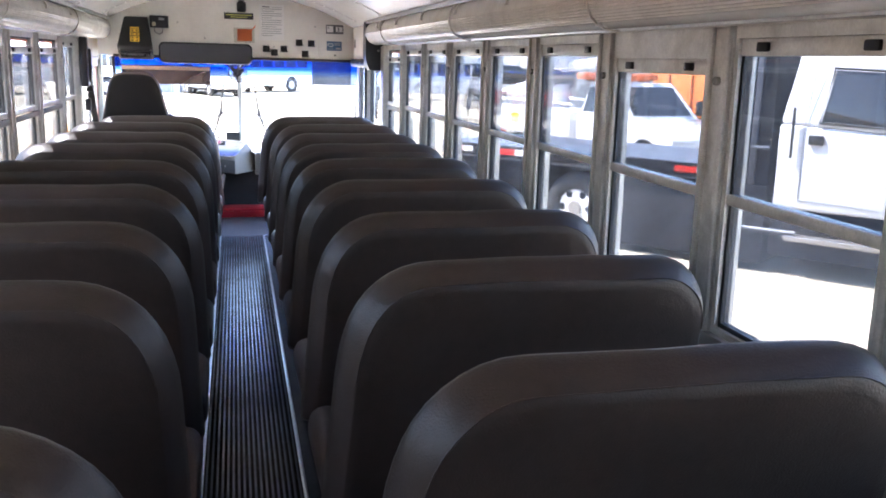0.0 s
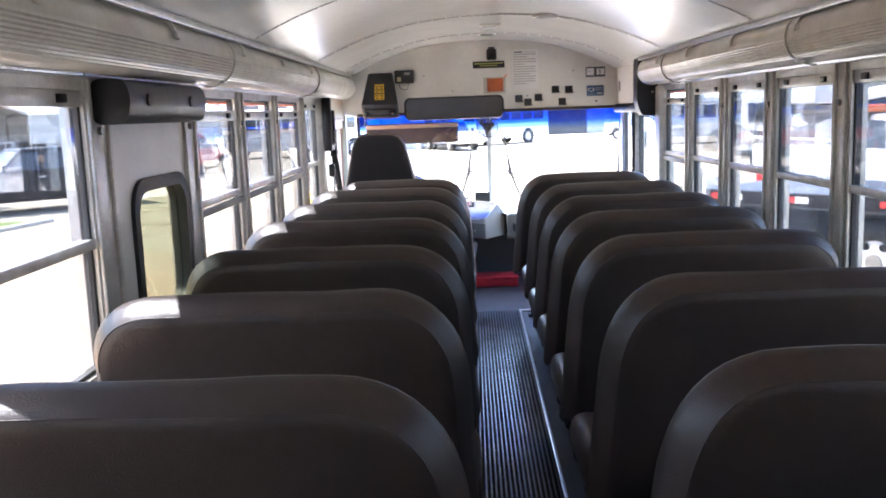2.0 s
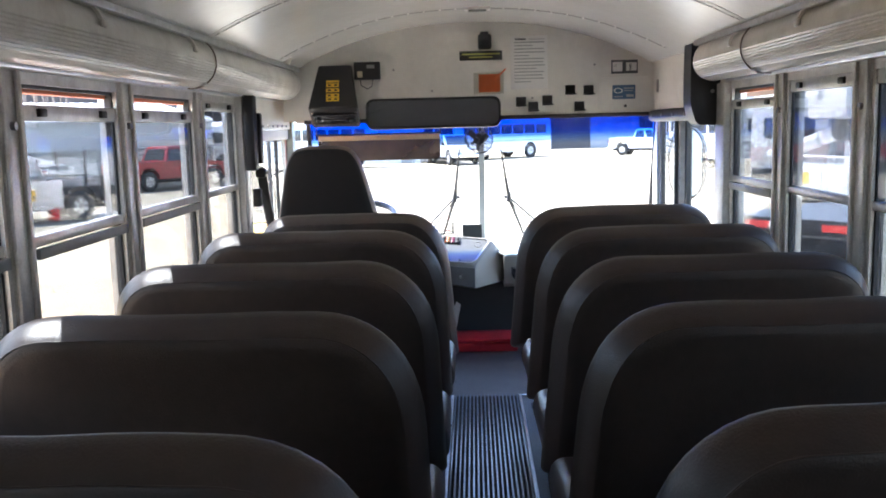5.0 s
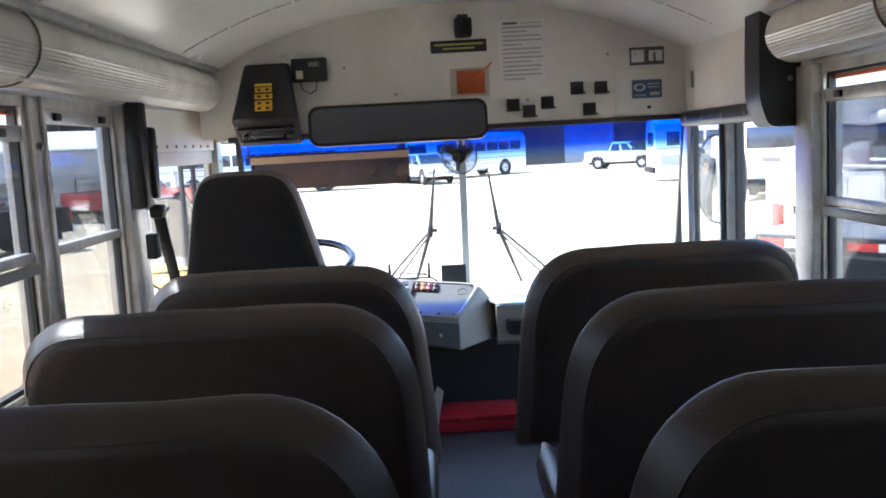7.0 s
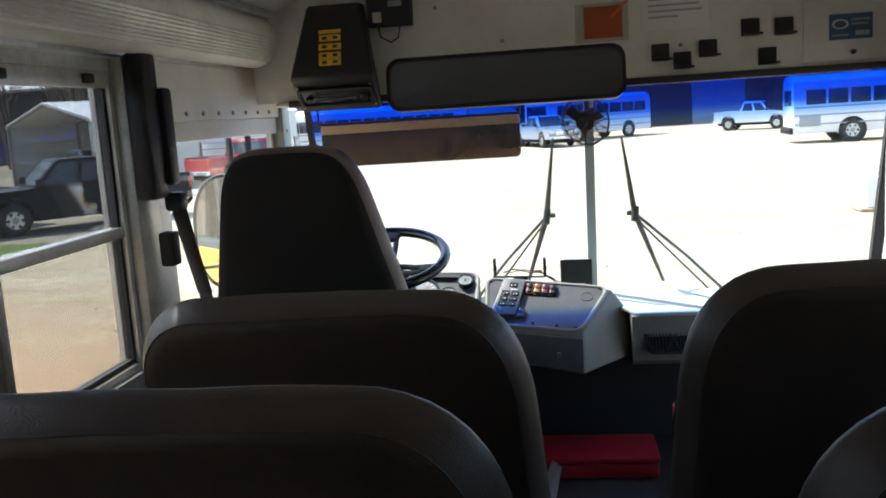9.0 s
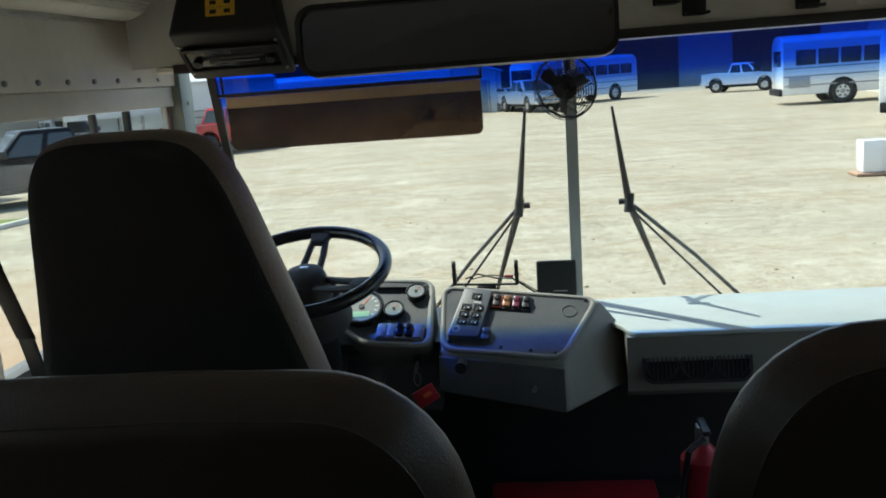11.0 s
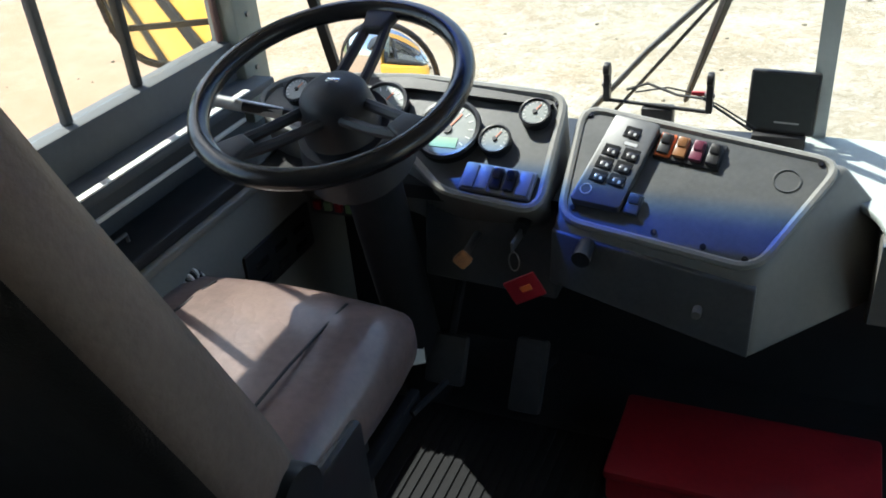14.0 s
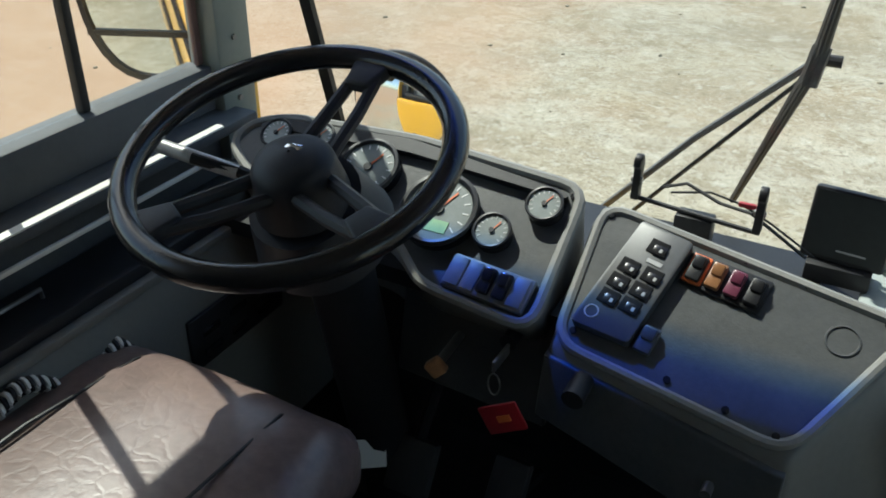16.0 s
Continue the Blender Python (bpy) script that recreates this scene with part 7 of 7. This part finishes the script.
part("door_seam", on(CS, sweep([(5.66, 0.19, 2.56), (5.60, 0.095, 1.85), (5.60, 0.095, 0.95), (7.0, 0.095, 0.90)], 0.008, 5)), M_CARGREY, ft)
part("door_handle", on(CS, span(5.66, 5.84, 0.06, 0.10, 1.62, 1.74, 0.02)), M_BLACK, ft)
part("grab_handle", on(CS, rod((5.48, 0.05, 1.45), (5.48, 0.05, 2.05), 0.018, 8)), M_BLACK, ft)
part("hood", on(CS, loft4([(7.45, 0.25, 1.72), (8.95, 0.40, 1.45), (8.95, 2.0, 1.45), (7.45, 2.15, 1.72)], [(7.45, 0.15, 0.85), (9.0, 0.35, 0.80), (9.0, 2.05, 0.80), (7.45, 2.25, 0.85)], 0.08)), M_CARWHITE, ft, smooth=50)
part("door_mirror", on(CS, span(7.20, 7.32, -0.20, 0.02, 1.75, 2.25, 0.03)), M_BLACK, ft)
part("front_bumper", on(CS, span(8.95, 9.15, 0.1, 2.3, 0.50, 0.82, 0.05)), M_CHROME, ft)
part("fuel_tank", on(CS, rod((5.35, 0.42, 0.62), (6.6, 0.42, 0.62), 0.26, 20)), M_STEEL, ft)
part("cab_step", on(CS, span(5.5, 6.9, 0.0, 0.2, 0.45, 0.52, 0.01)), M_STEEL, ft)
part("cab_skirt", on(CS, span(5.28, 7.5, 0.16, 2.2, 0.22, 0.82, 0.03)), M_CHASSIS, ft)
part("tail_panel", span(-0.19, -0.10, 0.35, 2.05, 0.72, 1.085, 0.02), M_DECK, ft)
for y in (0.55, 1.85):
    part("tail_light", span(-0.215, -0.191, y - 0.12, y + 0.12, 0.80, 0.90, 0.01), M_TAIL, ft)
ft.matrix_world = FT

# bucket truck behind it
BT = heading(8.8, 20.2, 0.20, -0.98)
bt = thing("bucket_truck", "white utility truck with a folded aerial boom and orange beacons", "truck")
pts = [(3.6, 0.55), (3.65, 1.05), (3.45, 1.25), (2.0, 1.38), (0.2, 1.38), (0.2, 0.55)]
part("front_body", prism(arch_profile(pts, (2.7,), 0.55, 0.48)[:6] + [], "y", -1.0, 1.0, bevel=0.03), M_CARWHITE, bt, smooth=40)
cab(bt, (0.25, 2.15, 0.96), (0.42, 1.35, 0.80), 1.36, 2.12, M_CARWHITE)
part("service_body", span(-3.6, 0.1, -1.12, 1.12, 0.75, 1.42, 0.03), M_CARWHITE, bt)
for i in range(4):
    for s in (-1, 1):
        part("locker_door", span(-3.5 + 0.9 * i, -2.68 + 0.9 * i, s * 1.125 - 0.01, s * 1.125 + 0.01, 0.82, 1.36, 0.008), M_CARWHITE, bt)
part("top_rail", rod((-3.6, -1.05, 1.58), (0.1, -1.05, 1.58), 0.035, 8), M_CARWHITE, bt)
part("top_rail", rod((-3.6, 1.05, 1.58), (0.1, 1.05, 1.58), 0.035, 8), M_CARWHITE, bt)
for x in (-3.5, -1.8, 0.0):
    part("rail_post", rod((x, -1.05, 1.4), (x, -1.05, 1.58), 0.02, 6), M_STEEL, bt)
part("warning_plate", span(-2.6, -2.2, -1.14, -1.135, 1.0, 1.25), M_YELLOW, bt, smooth=0)
part("turret", rod((-2.2, 0, 1.40), (-2.2, 0, 2.0), 0.28, 20), M_CARWHITE, bt)
part("boom_lower", sweep([(-2.2, -0.3, 2.15), (-3.2, -0.35, 1.88), (-4.9, -0.4, 1.50)], 0.17, 10), M_CARWHITE, bt, smooth=50)
part("boom_band", rod((-2.9, -0.33, 1.97), (-3.0, -0.333, 1.945), 0.185, 14), M_CARGREY, bt)
part("boom_mark", span(-4.6, -3.9, -0.59, -0.575, 1.60, 1.72), M_INK, bt, smooth=0)
part("knuckle", rod((-2.2, -0.5, 2.15), (-2.2, 0.35, 2.15), 0.26, 20), M_STEEL, bt)
part("boom_upper", sweep([(-2.2, 0.0, 2.4), (0.2, 0.0, 2.62), (2.6, 0.0, 2.7)], 0.13, 10), M_CARWHITE, bt, smooth=50)
part("bucket", span(-3.0, -1.6, -0.75, 0.45, 2.35, 3.2, 0.10), M_CARWHITE, bt)
part("bucket_mark", on(Matrix.Translation((-2.5, -0.753, 2.85)) @ Matrix.Rotation(radians(45), 4, "Y"), box(0, 0, 0, 0.2, 0.006, 0.2)), M_CARGREY, bt, smooth=0)
for x, y in ((0.35, -0.75), (0.35, 0.75), (1.2, -0.5)):
    bar = part("beacon", box(x, y, 2.235, 0.30, 0.62, 0.15, 0.05, seg=3), M_ORANGE, bt, "orange warning light bar")
    part("foot", box(x, y, 2.145, 0.10, 0.30, 0.03, 0.008), M_BLACK, bar)
for s in (-1, 1):
    wheel(bt, 2.75, s * 0.92, 0.43, 0.28, M_WRIM, s)
    wheel(bt, -2.0, s * 0.92, 0.43, 0.36, M_WRIM, s)
    part("wheel_arch", rod((2.75, s * 0.985, 0.5), (2.75, s * 1.005, 0.5), 0.52, 22), M_CHASSIS, bt)
    part("door_mirror", span(1.85, 1.95, s * 1.18 - 0.12, s * 1.18 + 0.12, 1.42, 1.75, 0.03), M_BLACK, bt)
    part("headlight", span(3.55, 3.66, s * 0.75 - 0.15, s * 0.75 + 0.15, 0.85, 1.05, 0.02), M_WHITEINK, bt)
part("chassis", span(-3.4, 3.3, -0.6, 0.6, 0.5, 0.75), M_CHASSIS, bt)
part("outrigger", span(-3.4, -3.1, -1.12, -1.0, 0.2, 0.8, 0.02), M_TAIL, bt)
bt.matrix_world = BT

oq = thing("orange_dumper", "orange tipper body with work arm behind the trucks", "machine")
OQ = heading(14.2, 23.0, 0.3, -0.95)
part("tipper", prism([(-2.2, 1.1), (2.1, 1.1), (2.4, 2.5), (-2.6, 2.4)], "y", -1.15, 1.15, bevel=0.04), M_EQUIP, oq)
for i in range(5):
    part("rib", span(-1.9 + 0.9 * i, -1.78 + 0.9 * i, -1.22, -1.15, 1.15, 2.35, 0.01), M_EQUIP, oq)
part("cabin", span(2.6, 4.2, -1.1, 1.1, 0.9, 2.9, 0.08), M_EQUIP, oq)
part("cabin_window", span(2.8, 4.0, -1.115, -1.10, 1.9, 2.7, 0.02), M_CARGLASS, oq)
part("arm", sweep([(-0.5, 0.2, 2.4), (0.6, 0.1, 3.7), (2.0, 0.0, 3.2)], 0.16, 8), M_EQUIP, oq)
part("frame", span(-2.4, 4.2, -0.6, 0.6, 0.6, 1.1), M_CHASSIS, oq)
for x in (-1.6, -0.4, 3.4):
    for s in (-1, 1):
        wheel(oq, x, s * 1.0, 0.5, 0.3, M_WRIM, s)
oq.matrix_world = OQ

sh = thing("workshop", "long pale workshop with a brown roof", "building")
part("wall", span(17.0, 60.0, 44.0, 56.0, G, 2.6), M_BLDG, sh)
part("roof", prism([(43.0, 2.6), (50.0, 5.0), (57.0, 2.6), (57.0, 2.8), (50.0, 5.25), (43.0, 2.8)], "x", 16.0, 61.0), M_BROWNROOF, sh)
part("sign", span(21.0, 22.4, 43.85, 43.98, 1.2, 2.0, 0.02), M_TAIL, sh)
for x in (19, 24, 29, 34, 40, 46):
    part("window", span(x, x + 1.8, 43.95, 44.0, 0.2, 1.4, 0.02), M_CARGLASS, sh)
sh2 = thing("storage_shed", "white metal storage building behind the trucks", "building")
part("wall", span(22.0, 44.0, 8.0, 30.0, G, 3.4), M_BLDG, sh2)
part("roof", prism([(21.5, 3.4), (33.0, 5.2), (44.5, 3.4), (44.5, 3.6), (33.0, 5.45), (21.5, 3.6)], "y", 7.5, 30.5), M_METALROOF, sh2)
for y in (10.5, 16.5, 22.5):
    part("door", span(21.94, 22.0, y, y + 3.4, G, 2.2), M_CARGREY, sh2)

# bare winter woods round the yard
rnd = random.Random(11)
tb_v, tb_f = [], []


def limb(p, d, length, r, depth):
    q = p + d * length
    u = d.cross(Vector((0.3, 0.5, 0.8))).normalized()
    v = u.cross(d)
    base = len(tb_v)
    for c, rr in ((p, r), (q, r * 0.55)):
        for k in range(3):
            a = 2.094 * k
            tb_v.append(tuple(c + rr * (math.cos(a) * u + math.sin(a) * v)))
    for k in range(3):
        tb_f.append((base + k, base + (k + 1) % 3, base + 3 + (k + 1) % 3, base + 3 + k))
    if depth == 0:
        return
    for i in range(3 if depth > 1 else 4):
        nd = (d + Vector((rnd.uniform(-0.75, 0.75), rnd.uniform(-0.75, 0.75), rnd.uniform(-0.1, 0.5)))).normalized()
        limb(p + d * length * rnd.uniform(0.55, 1.0), nd, length * rnd.uniform(0.5, 0.72), r * 0.5, depth - 1)


spots = [(rnd.uniform(-95, 70), rnd.uniform(104, 135)) for i in range(110)] + [(rnd.uniform(-95, -48), rnd.uniform(20, 104)) for i in range(90)] + [(rnd.uniform(-48, -30), rnd.uniform(62, 84)) for i in range(14)] + [(rnd.uniform(-75, -36), rnd.uniform(46, 84)) for i in range(90)]
for x, y in spots:
    hgt = rnd.uniform(5.0, 8.0) * (1.6 if x < -28 else 1.0)
    near = x < -34
    limb(Vector((x, y, G)), Vector((rnd.uniform(-0.14, 0.14), rnd.uniform(-0.14, 0.14), 1)).normalized(), hgt * (0.62 if near else 1.0), rnd.uniform(0.10, 0.18) if near else rnd.uniform(0.14, 0.26), 4 if near else 3)
me = bpy.data.meshes.new("bare_trees")
me.from_pydata(tb_v, [], tb_f)
me.materials.append(M_BARK)
tagged(new("bare_trees", me), "bare grey-brown winter trees around the yard", "trees", kind="stuff")
hb = bmesh.new()
for i in range(90):
    a = radians(-20 + 2.4 * i)
    r = 150 + 15 * math.sin(i * 1.7)
    c = Vector((math.cos(a) * r, 40 + math.sin(a) * r, G))
    q = box(c.x, c.y, G + 3, rnd.uniform(9, 14), rnd.uniform(9, 14), rnd.uniform(10, 17) * (1.9 if c.x < -40 else 1.0), 3.0, rot=(0, 0, rnd.uniform(0, 90)), seg=2)
    for v in q.verts:
        v.co += noise.noise_vector(v.co * 0.21) * 2.2
    join(hb, q)
tagged(part("backdrop", hb, M_WOODS), "distant brown wooded ridge behind the yard", "woods", kind="structure")
